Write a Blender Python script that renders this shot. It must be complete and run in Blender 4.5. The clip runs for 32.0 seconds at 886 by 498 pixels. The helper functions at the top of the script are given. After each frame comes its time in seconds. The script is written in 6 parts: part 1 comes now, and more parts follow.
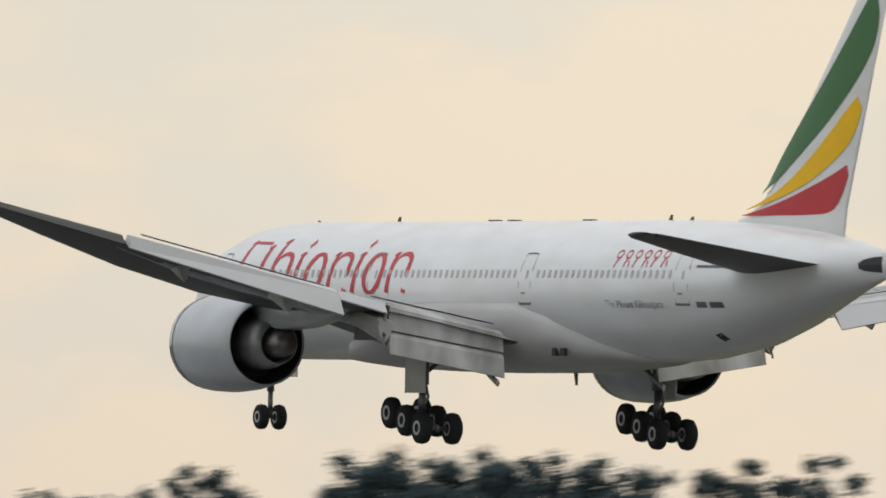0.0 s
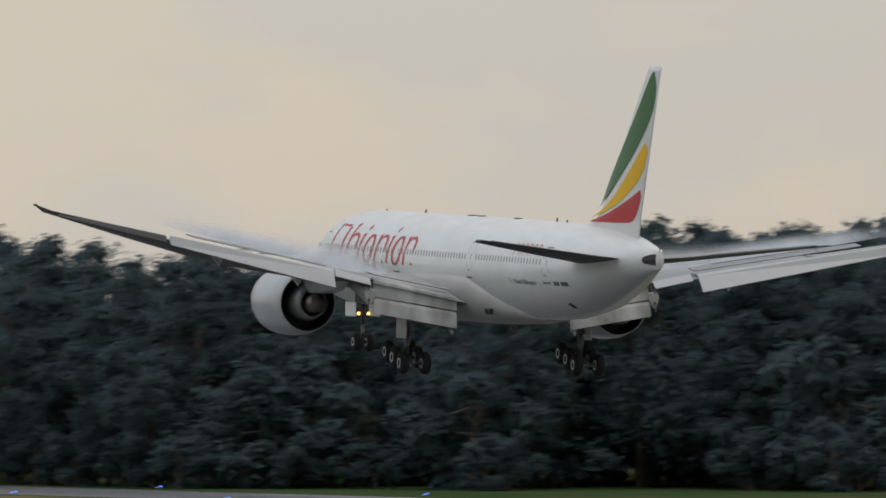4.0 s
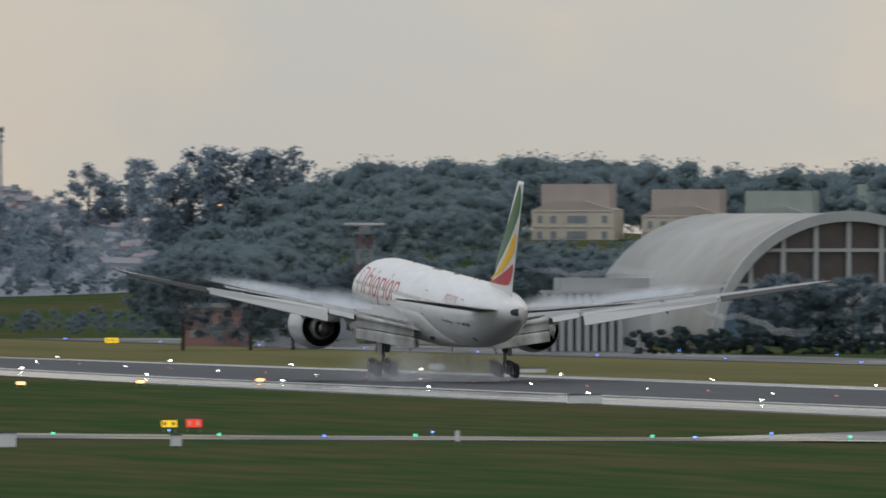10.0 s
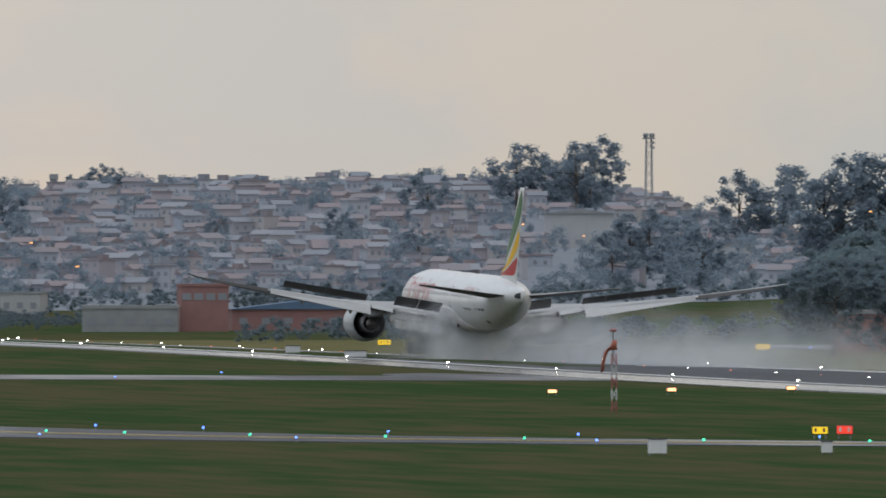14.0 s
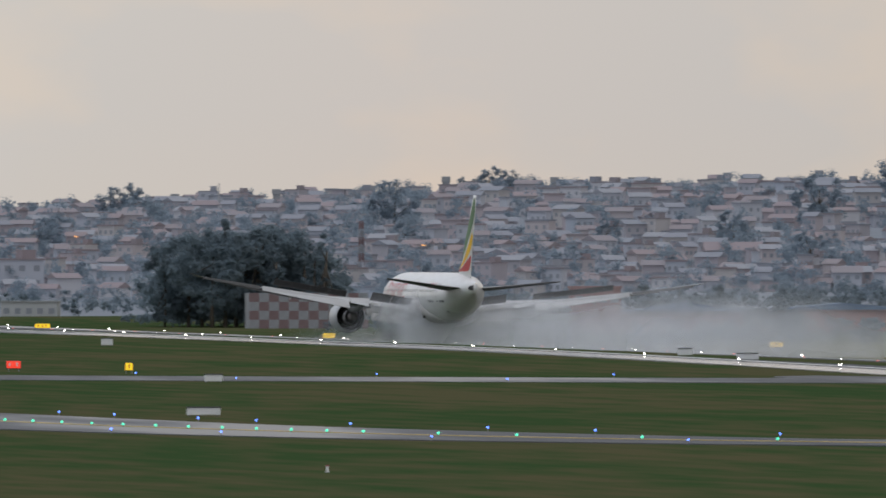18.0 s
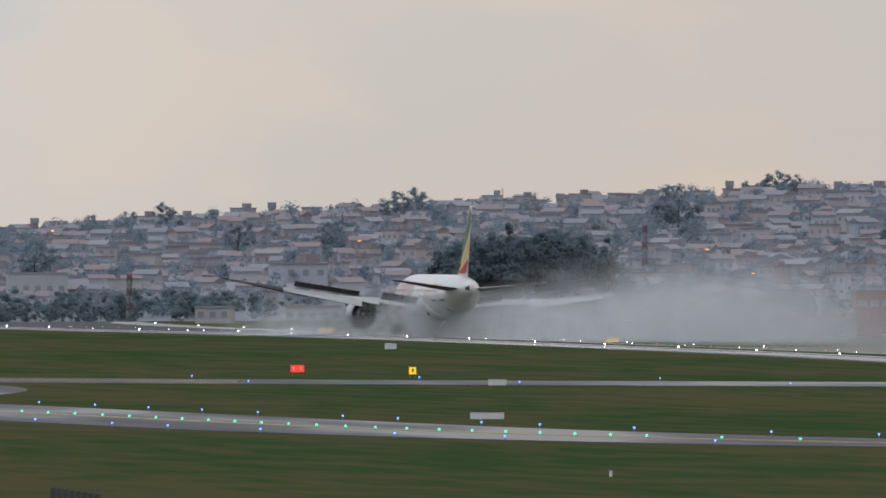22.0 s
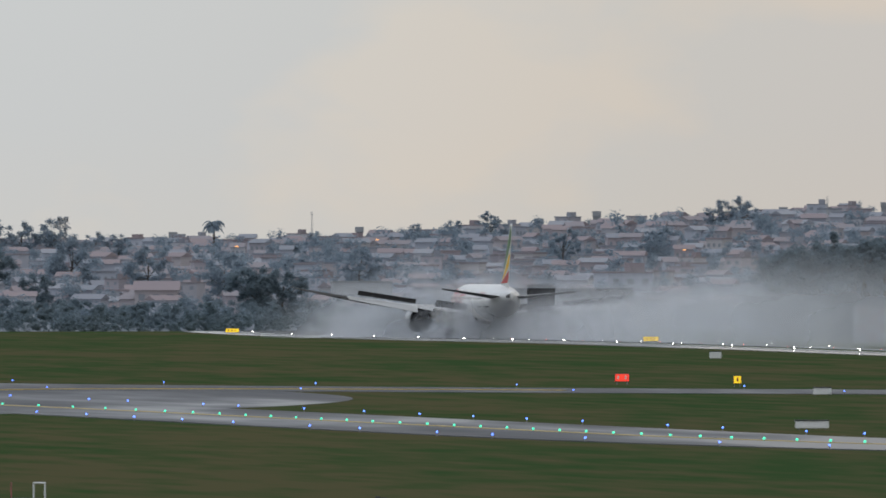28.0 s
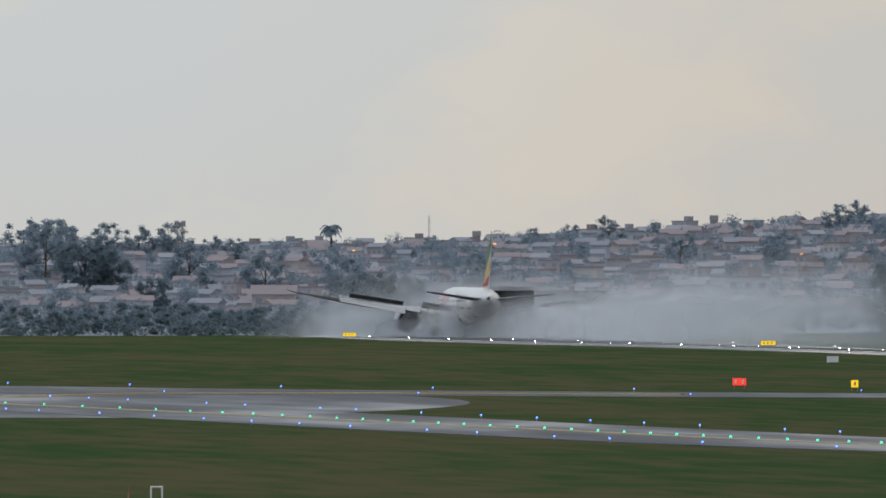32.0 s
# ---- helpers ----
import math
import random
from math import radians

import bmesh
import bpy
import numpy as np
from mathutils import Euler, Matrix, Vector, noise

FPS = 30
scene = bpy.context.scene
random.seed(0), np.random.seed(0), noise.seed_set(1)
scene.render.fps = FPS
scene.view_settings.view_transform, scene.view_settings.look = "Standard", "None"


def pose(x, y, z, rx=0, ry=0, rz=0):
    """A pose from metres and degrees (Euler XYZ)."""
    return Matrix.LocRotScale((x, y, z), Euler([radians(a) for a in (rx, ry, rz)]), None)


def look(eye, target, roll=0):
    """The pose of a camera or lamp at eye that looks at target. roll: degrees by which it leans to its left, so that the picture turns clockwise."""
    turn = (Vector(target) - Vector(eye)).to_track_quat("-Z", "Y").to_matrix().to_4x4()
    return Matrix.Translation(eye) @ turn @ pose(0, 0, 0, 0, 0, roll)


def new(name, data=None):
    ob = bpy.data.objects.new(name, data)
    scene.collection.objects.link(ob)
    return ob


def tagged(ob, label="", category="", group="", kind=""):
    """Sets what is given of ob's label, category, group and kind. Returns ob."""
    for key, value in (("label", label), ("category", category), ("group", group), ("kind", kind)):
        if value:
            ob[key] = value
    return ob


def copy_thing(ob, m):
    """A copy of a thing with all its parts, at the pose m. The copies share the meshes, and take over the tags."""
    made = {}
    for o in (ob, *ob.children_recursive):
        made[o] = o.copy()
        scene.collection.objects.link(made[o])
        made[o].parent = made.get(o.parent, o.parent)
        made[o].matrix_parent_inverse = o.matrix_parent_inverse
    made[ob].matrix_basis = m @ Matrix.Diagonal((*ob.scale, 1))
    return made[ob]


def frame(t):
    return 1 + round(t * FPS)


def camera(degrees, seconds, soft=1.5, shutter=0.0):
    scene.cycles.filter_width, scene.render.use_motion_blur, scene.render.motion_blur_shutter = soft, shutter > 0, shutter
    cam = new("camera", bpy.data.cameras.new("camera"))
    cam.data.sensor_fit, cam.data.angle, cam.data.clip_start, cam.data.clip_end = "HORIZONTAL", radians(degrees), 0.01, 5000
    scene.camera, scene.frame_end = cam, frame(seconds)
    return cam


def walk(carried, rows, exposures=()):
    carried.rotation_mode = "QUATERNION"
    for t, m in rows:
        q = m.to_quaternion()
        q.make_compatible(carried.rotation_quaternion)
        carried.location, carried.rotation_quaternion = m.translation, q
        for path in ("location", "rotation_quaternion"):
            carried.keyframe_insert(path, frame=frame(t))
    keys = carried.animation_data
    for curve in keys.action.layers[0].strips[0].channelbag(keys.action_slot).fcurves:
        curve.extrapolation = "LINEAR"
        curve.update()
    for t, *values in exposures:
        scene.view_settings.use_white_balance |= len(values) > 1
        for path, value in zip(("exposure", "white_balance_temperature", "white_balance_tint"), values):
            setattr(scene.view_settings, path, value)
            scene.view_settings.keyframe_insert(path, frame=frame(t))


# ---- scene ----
# The viewer stands still 13 m above the field and pans left after the aircraft: seconds, bearing, elevation.
EYE_HEIGHT = 13.0
cam = camera(2.9943, 32.0, soft=1.7, shutter=0.5)
walk(cam, [(t, pose(0, 0, EYE_HEIGHT, 90 + e, 0, -b)) for t, b, e in [
    (0, 26.3828, 1.3407), (0.5, 24.9370, 1.1650), (1, 23.6612, 0.9912), (1.5, 22.5421, 0.8384), (2, 21.5375, 0.6875),
    (2.5, 20.6341, 0.5863), (4.5, 17.3551, 0.2388), (5, 16.8342, 0.1963), (5.5, 16.2382, 0.1672), (6, 15.7089, 0.0688),
    (6.5, 15.2008, -0.0402), (7, 14.6397, -0.0520), (7.5, 14.1681, -0.0555), (8, 13.7946, -0.0552), (8.5, 13.4145, -0.0528),
    (9, 13.0195, -0.0497), (9.5, 12.6399, -0.0472), (10, 12.2810, -0.0465), (10.5, 11.9498, -0.0445), (11, 11.6420, -0.0434),
    (11.5, 11.3566, -0.0391), (12, 11.1130, -0.0364), (12.5, 10.8539, -0.0305), (13, 10.5406, -0.0246), (13.5, 10.2745, -0.0246),
    (15.5, 9.6370, -0.0188), (16, 9.4502, -0.0170), (16.5, 9.2991, -0.0173), (17, 9.1010, -0.0173), (17.5, 8.9154, -0.0195),
    (18, 8.7561, -0.0166), (18.5, 8.5431, -0.0144), (19, 8.3350, -0.0137), (19.5, 8.1824, -0.0134), (20, 8.1141, -0.0079),
    (20.5, 8.0103, -0.0054), (21, 7.9040, -0.0050), (21.5, 7.8432, -0.0046), (22, 7.7975, -0.0023), (22.5, 7.7881, 0.0009),
    (23, 7.7847, 0.0126), (23.5, 7.7728, 0.0106), (24, 7.7073, 0.0124), (24.5, 7.5101, 0.0125), (25, 7.3454, 0.0154),
    (25.5, 7.2664, 0.0147), (26, 7.1645, 0.0125), (26.5, 7.0023, 0.0125), (28.5, 6.5949, 0.0329), (29, 6.4612, 0.0367),
    (29.5, 6.3619, 0.0359), (30, 6.3151, 0.0329), (30.5, 6.2946, 0.0329), (31, 6.2798, 0.0367), (31.5, 6.2858, 0.0424),
    (32, 6.3034, 0.0417),
     ]],
     exposures=[(0.0, 0.31, 6650, 10), (1.0, 0.16, 6600, 10), (2.5, 0.05, 6600, 10), (6.0, 0.03, 6450, 9), (10.0, 0.03, 6400, 9), (12.5, 0.05, 6200, 8), (16.0, 0.05, 6350, 12), (26.0, 0.05, 6350, 13), (29.0, 0.03, 6200, 9), (32.0, 0.03, 6200, 9)])

# ---- sky and sun ----
world = bpy.data.worlds.new("overcast_sky")
scene.world = world
world.use_nodes = True


def world_nodes():
    nt = world.node_tree
    nt.nodes.clear()
    N, L = nt.nodes.new, nt.links.new
    out, bg = N("ShaderNodeOutputWorld"), N("ShaderNodeBackground")
    sky = N("ShaderNodeTexSky")
    sky.sky_type, sky.sun_disc = "NISHITA", False
    sky.sun_elevation, sky.sun_rotation = radians(70.0), radians(-138.8)
    dim = N("ShaderNodeVectorMath")
    dim.operation = "SCALE"
    dim.inputs["Scale"].default_value = 0.10
    L(sky.outputs[0], dim.inputs[0])
    tc, sep = N("ShaderNodeTexCoord"), N("ShaderNodeSeparateXYZ")
    L(tc.outputs["Generated"], sep.inputs[0])
    # overcast: dim near the horizon, brighter overhead
    up = N("ShaderNodeValToRGB")
    L(sep.outputs["Z"], up.inputs[0])
    e = up.color_ramp.elements
    e[0].position, e[0].color = 0.0, (0.60, 0.55, 0.49, 1)
    e[1].position, e[1].color = 1.0, (0.60, 0.66, 0.75, 1)
    for p, c in ((0.008, (0.585, 0.555, 0.515, 1)), (0.03, (0.60, 0.58, 0.54, 1)), (0.07, (0.60, 0.59, 0.57, 1)), (0.25, (0.58, 0.61, 0.65, 1))):
        k = e.new(p)
        k.color = c
    # large soft cloud shapes, stretched along the horizon
    mp, no = N("ShaderNodeMapping"), N("ShaderNodeTexNoise")
    mp.inputs["Scale"].default_value = (40, 40, 75)
    mp.inputs["Location"].default_value = (3.1, 1.7, 0.4)
    L(tc.outputs["Generated"], mp.inputs[0])
    L(mp.outputs[0], no.inputs["Vector"])
    no.inputs["Scale"].default_value, no.inputs["Detail"].default_value = 1.0, 5.0
    no.inputs["Roughness"].default_value = 0.52
    ramp = N("ShaderNodeValToRGB")
    L(no.outputs["Fac"], ramp.inputs[0])
    r = ramp.color_ramp.elements
    r[0].position, r[0].color = 0.44, (0.955, 0.975, 0.995, 1)
    r[1].position, r[1].color = 0.57, (1.06, 1.012, 0.957, 1)
    mul = N("ShaderNodeMix")
    mul.data_type, mul.blend_type = "RGBA", "MULTIPLY"
    mul.inputs["Factor"].default_value = 1.0
    L(up.outputs[0], mul.inputs["A"])
    L(ramp.outputs[0], mul.inputs["B"])
    mix = N("ShaderNodeMix")
    mix.data_type = "RGBA"
    mix.inputs["Factor"].default_value = 0.94
    L(dim.outputs[0], mix.inputs["A"])
    # the sunset side is warmer, the far side cooler
    side = N("ShaderNodeValToRGB")
    L(sep.outputs["X"], side.inputs[0])
    q = side.color_ramp.elements
    q[0].position, q[0].color = 0.092, (1.06, 1.09, 1.11, 1)
    q[1].position, q[1].color = 0.45, (1.12, 1.05, 0.95, 1)
    for p, c in ((0.112, (1.05, 1.06, 1.06, 1)), (0.130, (1.04, 1.01, 0.97, 1)), (0.150, (1.04, 0.985, 0.94, 1)), (0.195, (0.94, 0.93, 0.91, 1)), (0.26, (1.0, 0.98, 0.95, 1)), (0.37, (0.99, 0.95, 0.90, 1))):
        k = q.new(p)
        k.color = c
    tint = N("ShaderNodeMix")
    tint.data_type, tint.blend_type = "RGBA", "MULTIPLY"
    tint.inputs["Factor"].default_value = 1.0
    L(mul.outputs["Result"], tint.inputs["A"])
    L(side.outputs[0], tint.inputs["B"])
    L(tint.outputs["Result"], mix.inputs["B"])
    L(mix.outputs["Result"], bg.inputs[0])
    bg.inputs["Strength"].default_value = 1.0
    L(bg.outputs[0], out.inputs[0])


world_nodes()
sun = new("sun", bpy.data.lights.new("sun", "SUN"))
sun.data.energy, sun.data.angle, sun.data.color = 0.6, radians(25), (1.0, 0.93, 0.84)
sun.matrix_world = look((-700, -800, 2920), (0, 0, 0))


# ---- materials ----
def mat(name, color, rough=0.6, metal=0.0, var=0.25, scale=3.0, bump=0.0, second=None, coat=0.0, emit=None, strength=1.0, spec=0.5,
        stretch=(1, 1, 1), half=0.28, by_island=0.0, by_object=0.0, wet=0.0):
    """A surface with two scales of variation; second is the colour that stains and grain lead to."""
    m = bpy.data.materials.new(name)
    m.use_nodes = True
    nt = m.node_tree
    N, L = nt.nodes.new, nt.links.new
    b = nt.nodes["Principled BSDF"]
    b.inputs["Roughness"].default_value, b.inputs["Metallic"].default_value = rough, metal
    b.inputs["Coat Weight"].default_value, b.inputs["Specular IOR Level"].default_value = coat, spec
    if emit:
        b.inputs["Emission Color"].default_value, b.inputs["Emission Strength"].default_value = (*emit, 1), strength
    b.inputs["Base Color"].default_value = (*color, 1)
    if var > 0:
        tc, mp = N("ShaderNodeTexCoord"), N("ShaderNodeMapping")
        mp.inputs["Scale"].default_value = stretch
        L(tc.outputs["Object"], mp.inputs[0])
        big, fine = N("ShaderNodeTexNoise"), N("ShaderNodeTexNoise")
        for n, s, d in ((big, scale * 0.13, 4), (fine, scale, 3)):
            n.inputs["Scale"].default_value, n.inputs["Detail"].default_value = s, d
            L(mp.outputs[0], n.inputs["Vector"])
        add = N("ShaderNodeMath")
        add.operation = "ADD"
        L(big.outputs["Fac"], add.inputs[0])
        L(fine.outputs["Fac"], add.inputs[1])
        rng = N("ShaderNodeMapRange")
        rng.inputs["From Min"].default_value, rng.inputs["From Max"].default_value = 1 - half, 1 + half
        L(add.outputs[0], rng.inputs["Value"])
        mix = N("ShaderNodeMix")
        mix.data_type = "RGBA"
        other = second or tuple(c * (1 - var) for c in color)
        mix.inputs["A"].default_value, mix.inputs["B"].default_value = (*color, 1), (*other, 1)
        L(rng.outputs["Result"], mix.inputs["Factor"])
        last = mix.outputs["Result"]
        if by_island or by_object:
            hs = N("ShaderNodeHueSaturation")
            src = N("ShaderNodeNewGeometry").outputs["Random Per Island"] if by_island else N("ShaderNodeObjectInfo").outputs["Random"]
            mr = N("ShaderNodeMapRange")
            amount = by_island or by_object
            mr.inputs["To Min"].default_value, mr.inputs["To Max"].default_value = 1 - amount, 1 + amount
            L(src, mr.inputs["Value"])
            L(mr.outputs["Result"], hs.inputs["Value"])
            L(last, hs.inputs["Color"])
            last = hs.outputs["Color"]
        L(last, b.inputs["Base Color"])
        if wet:
            # standing water lowers the roughness in patches
            rr = N("ShaderNodeMapRange")
            rr.inputs["From Min"].default_value, rr.inputs["From Max"].default_value = 0.42, 0.60
            rr.inputs["To Min"].default_value, rr.inputs["To Max"].default_value = wet, rough
            L(big.outputs["Fac"], rr.inputs["Value"])
            L(rr.outputs["Result"], b.inputs["Roughness"])
        if bump:
            bp = N("ShaderNodeBump")
            bp.inputs["Strength"].default_value = bump
            L(fine.outputs["Fac"], bp.inputs["Height"])
            L(bp.outputs[0], b.inputs["Normal"])
    return m


M_GRASS = mat("grass", (0.038, 0.068, 0.026), 1.0, var=0.5, scale=0.5, second=(0.082, 0.078, 0.040), spec=0.0, stretch=(0.5, 0.07, 1), half=0.17)
M_SLOPE = mat("dry_slope_grass", (0.165, 0.148, 0.075), 1.0, scale=0.4, second=(0.115, 0.115, 0.055), spec=0.0, stretch=(0.6, 0.05, 1))
M_ASPHALT = mat("wet_asphalt", (0.05, 0.053, 0.06), 0.68, scale=0.3, second=(0.075, 0.077, 0.083), bump=0.08, spec=0.14, stretch=(1, 0.08, 1))
M_SHOULDER = mat("wet_concrete_shoulder", (0.22, 0.22, 0.22), 0.45, scale=0.4, second=(0.15, 0.15, 0.16), bump=0.04, spec=0.6, stretch=(1, 0.08, 1), wet=0.12)
M_TAXI = mat("wet_taxiway_asphalt", (0.06, 0.062, 0.068), 0.6, scale=0.3, second=(0.09, 0.09, 0.095), bump=0.04, spec=0.5, wet=0.12, stretch=(1, 0.15, 1))
M_TAXI_DULL = mat("damp_taxiway_asphalt", (0.055, 0.058, 0.064), 0.8, scale=0.3, second=(0.10, 0.10, 0.105), bump=0.10, spec=0.28, wet=0.30, stretch=(1, 0.15, 1))
M_LINE_Y = mat("yellow_marking_paint", (0.55, 0.40, 0.12), 0.5, scale=1.5)
M_LINE_W = mat("white_marking_paint", (0.7, 0.7, 0.68), 0.4, scale=1.5)


# ---- mesh helpers ----
def part(name, bm, material, parent=None, label="", smooth=False):
    """Links a bmesh as one mesh object, under its thing when parent is given."""
    me = bpy.data.meshes.new(name)
    bm.normal_update()
    bm.to_mesh(me)
    bm.free()
    return mesh_part(name, me, material, parent, label, smooth)


def mesh_part(name, me, material, parent=None, label="", smooth=False):
    for m in material if isinstance(material, (list, tuple)) else [material]:
        if m.name not in me.materials:
            me.materials.append(m)
    if smooth:
        me.shade_smooth()
    ob = new(name, me)
    if parent:
        ob.parent = parent
    if label:
        ob["label"] = label
    return ob


def box(bm, x0, y0, z0, x1, y1, z1, bevel=0.0):
    v = [bm.verts.new(p) for p in ((x0, y0, z0), (x1, y0, z0), (x1, y1, z0), (x0, y1, z0), (x0, y0, z1), (x1, y0, z1), (x1, y1, z1), (x0, y1, z1))]
    fs = [bm.faces.new([v[i] for i in f]) for f in ((3, 2, 1, 0), (4, 5, 6, 7), (0, 1, 5, 4), (1, 2, 6, 5), (2, 3, 7, 6), (3, 0, 4, 7))]
    if bevel:
        es = list({e for f in fs for e in f.edges})
        bmesh.ops.bevel(bm, geom=es, offset=bevel, segments=1, affect="EDGES")
    return bm


def tube(bm, p, q, r0, r1=None, n=10, caps=True):
    """A tapered rod from p to q."""
    p, q = Vector(p), Vector(q)
    r1 = r0 if r1 is None else r1
    axis = (q - p).normalized()
    side = axis.orthogonal().normalized()
    other = axis.cross(side)
    rings = []
    for c, r in ((p, r0), (q, r1)):
        rings.append([bm.verts.new(c + (side * math.cos(a) + other * math.sin(a)) * r) for a in (math.tau * i / n for i in range(n))])
    for i in range(n):
        bm.faces.new((rings[0][i], rings[0][(i + 1) % n], rings[1][(i + 1) % n], rings[1][i]))
    if caps:
        bm.faces.new(rings[0][::-1])
        bm.faces.new(rings[1])
    return bm


def loft(bm, rings, close_ends=True, closed=True):
    """Skins rings of equally many points."""
    vs = [[bm.verts.new(p) for p in r] for r in rings]
    n = len(vs[0])
    for a, b in zip(vs, vs[1:]):
        for i in range(n if closed else n - 1):
            bm.faces.new((a[i], a[(i + 1) % n], b[(i + 1) % n], b[i]))
    if close_ends and closed:
        bm.faces.new(vs[0][::-1])
        bm.faces.new(vs[-1])
    return bm


def thing(name, label, category, group="", kind=""):
    return tagged(new(name), label, category, group, kind)


def spot(mrad, d):
    """The plan place at a bearing (milliradians right of the runway's direction) and distance from the viewer."""
    return d * math.sin(mrad / 1000), d * math.cos(mrad / 1000)


def ramp(v, rows):
    """Piecewise linear."""
    if v <= rows[0][0]:
        return rows[0][1]
    for (a, p), (b, q) in zip(rows, rows[1:]):
        if v <= b:
            return p + (q - p) * (v - a) / (b - a)
    return rows[-1][1]


def ease(v, a, b):
    v = max(0.0, min(1.0, (v - a) / (b - a)))
    return v * v * (3 - 2 * v)


# ---- the ground: one sheet from the viewer to beyond the hills ----
RIDGE = [(-200, 16), (80, 12.3), (110, 13.9), (130, 19.0), (155, 24.0), (185, 26.3), (205, 22)]     # town ridge height by bearing
WOODED = [(150, 0), (195, 3), (203, 5), (205.5, 9.5), (208, 12), (213, 13.5), (225, 13.5), (232, 11.5), (238, 12), (244, 14), (250, 15), (254.5, 18), (258, 15.5), (275, 15), (300, 16),
          (330, 19), (350, 20), (372, 20), (379, 26), (386, 20), (391, 24), (398, 28.5), (405, 26), (413, 24), (430, 25), (438, 27), (445, 27), (451, 22), (457, 28), (465, 29), (520, 30)]


def ground_z(x, y):
    d = math.hypot(x, y)
    b = math.atan2(x, y) * 1000
    # a low crest along the near runway edge; the paving falls away to its far side
    hump = 0.95 * ease(y, 1440, 1930) * (1 - ease(y, 2150, 2900)) * (ease(x, 20, 200) if x < 306 else 1 - 1.3 * ease(x, 306, 345) * (1 - ease(x, 420, 620)) - ease(x, 420, 620))
    hump -= 1.8 * ease(y, 2890, 3000) * (1 - ease(d, 3050, 3300)) * (1 - ease(abs(x - 318), 120, 300))
    if b < -700 or b > 1300:
        return hump
    town = ramp(b, RIDGE) * ease(d, 2700, 4250) ** 1.15
    wood = ramp(b, WOODED) * ease(d, 2450, 2960)
    edge = ease(b, 178, 206)
    z = town * (1 - edge) + max(wood, town * 0.3) * edge
    # the grassy bank in front of the woods
    z += 4.6 * ease(d, 1650, 1860) * ease(b, 248, 254) * (1 - ease(b, 273, 279)) * (1 - ease(d, 1990, 2300))
    fade = ease(b, -700, -250) * (1 - ease(b, 800, 1300))
    return hump + z * fade + 0.25 * noise.noise(Vector((x * 0.004, y * 0.004, 2.0))) * ease(d, 1950, 2300)


def build_ground():
    bs = [-math.pi * 1000 + i * 130.9 for i in range(24)]
    bs = [b for b in bs if b < 20] + list(np.arange(20, 560, 3.0)) + list(np.arange(560, 3141, 130.9))
    ds = [0, 200, 400, 600, 700, 800, 900] + list(np.arange(950, 3000, 25)) + list(np.arange(3000, 4500, 60)) + [4600, 4700, 4800, 4900]
    bm = bmesh.new()
    grid = []
    for d in ds[1:]:
        row = []
        for b in bs:
            x, y = spot(b, d)
            row.append(bm.verts.new((x, y, ground_z(x, y))))
        grid.append(row)
    c = bm.verts.new((0, 0, 0))
    n = len(bs)
    for i in range(n):
        bm.faces.new((c, grid[0][i], grid[0][(i + 1) % n]))
        for r in range(len(grid) - 1):
            bm.faces.new((grid[r][i], grid[r + 1][i], grid[r + 1][(i + 1) % n], grid[r][(i + 1) % n]))
    bmesh.ops.recalc_face_normals(bm, faces=bm.faces)
    ob = part("ground", bm, M_GRASS, None, "", True)
    tagged(ob, "damp green and brown airfield grass reaching to the hills", "ground", kind="structure")


build_ground()


def strip(name, label, material, line, lift, kind="structure", category="runway", step=25):
    """A paved band along a plan line of (x, y, half width), a little above the grass."""
    pts = []
    for (x0, y0, w0), (x1, y1, w1) in zip(line, line[1:]):
        n = max(1, int(math.hypot(x1 - x0, y1 - y0) / step))
        pts += [(x0 + (x1 - x0) * i / n, y0 + (y1 - y0) * i / n, w0 + (w1 - w0) * i / n) for i in range(n)]
    pts.append(line[-1])
    bm = bmesh.new()
    rows = []
    for i, (x, y, w) in enumerate(pts):
        a, b = pts[max(0, i - 1)], pts[min(len(pts) - 1, i + 1)]
        t = Vector((b[0] - a[0], b[1] - a[1])).normalized()
        p, q = (x + t.y * w, y - t.x * w), (x - t.y * w, y + t.x * w)
        zp, zq = ground_z(*p) + lift, ground_z(*q) + lift
        rows.append([(*q, zq - lift - 0.3), (*q, zq), (*p, zp), (*p, zp - lift - 0.3)])
    loft(bm, rows, False, False)
    bmesh.ops.recalc_face_normals(bm, faces=bm.faces)
    return tagged(part(name, bm, material), label, category, kind=kind)


def smooth_line(rows, n=6):
    """A smooth curve through plan points (x, y, half width)."""
    out = []
    for i in range(len(rows) - 1):
        p = [np.array(rows[max(0, min(len(rows) - 1, i + k))], float) for k in (-1, 0, 1, 2)]
        for j in range(n):
            u = j / n
            out.append(tuple(0.5 * (2 * p[1] + (p[2] - p[0]) * u + (2 * p[0] - 5 * p[1] + 4 * p[2] - p[3]) * u * u + (3 * p[1] - p[0] - 3 * p[2] + p[3]) * u ** 3)))
    return out + [rows[-1]]


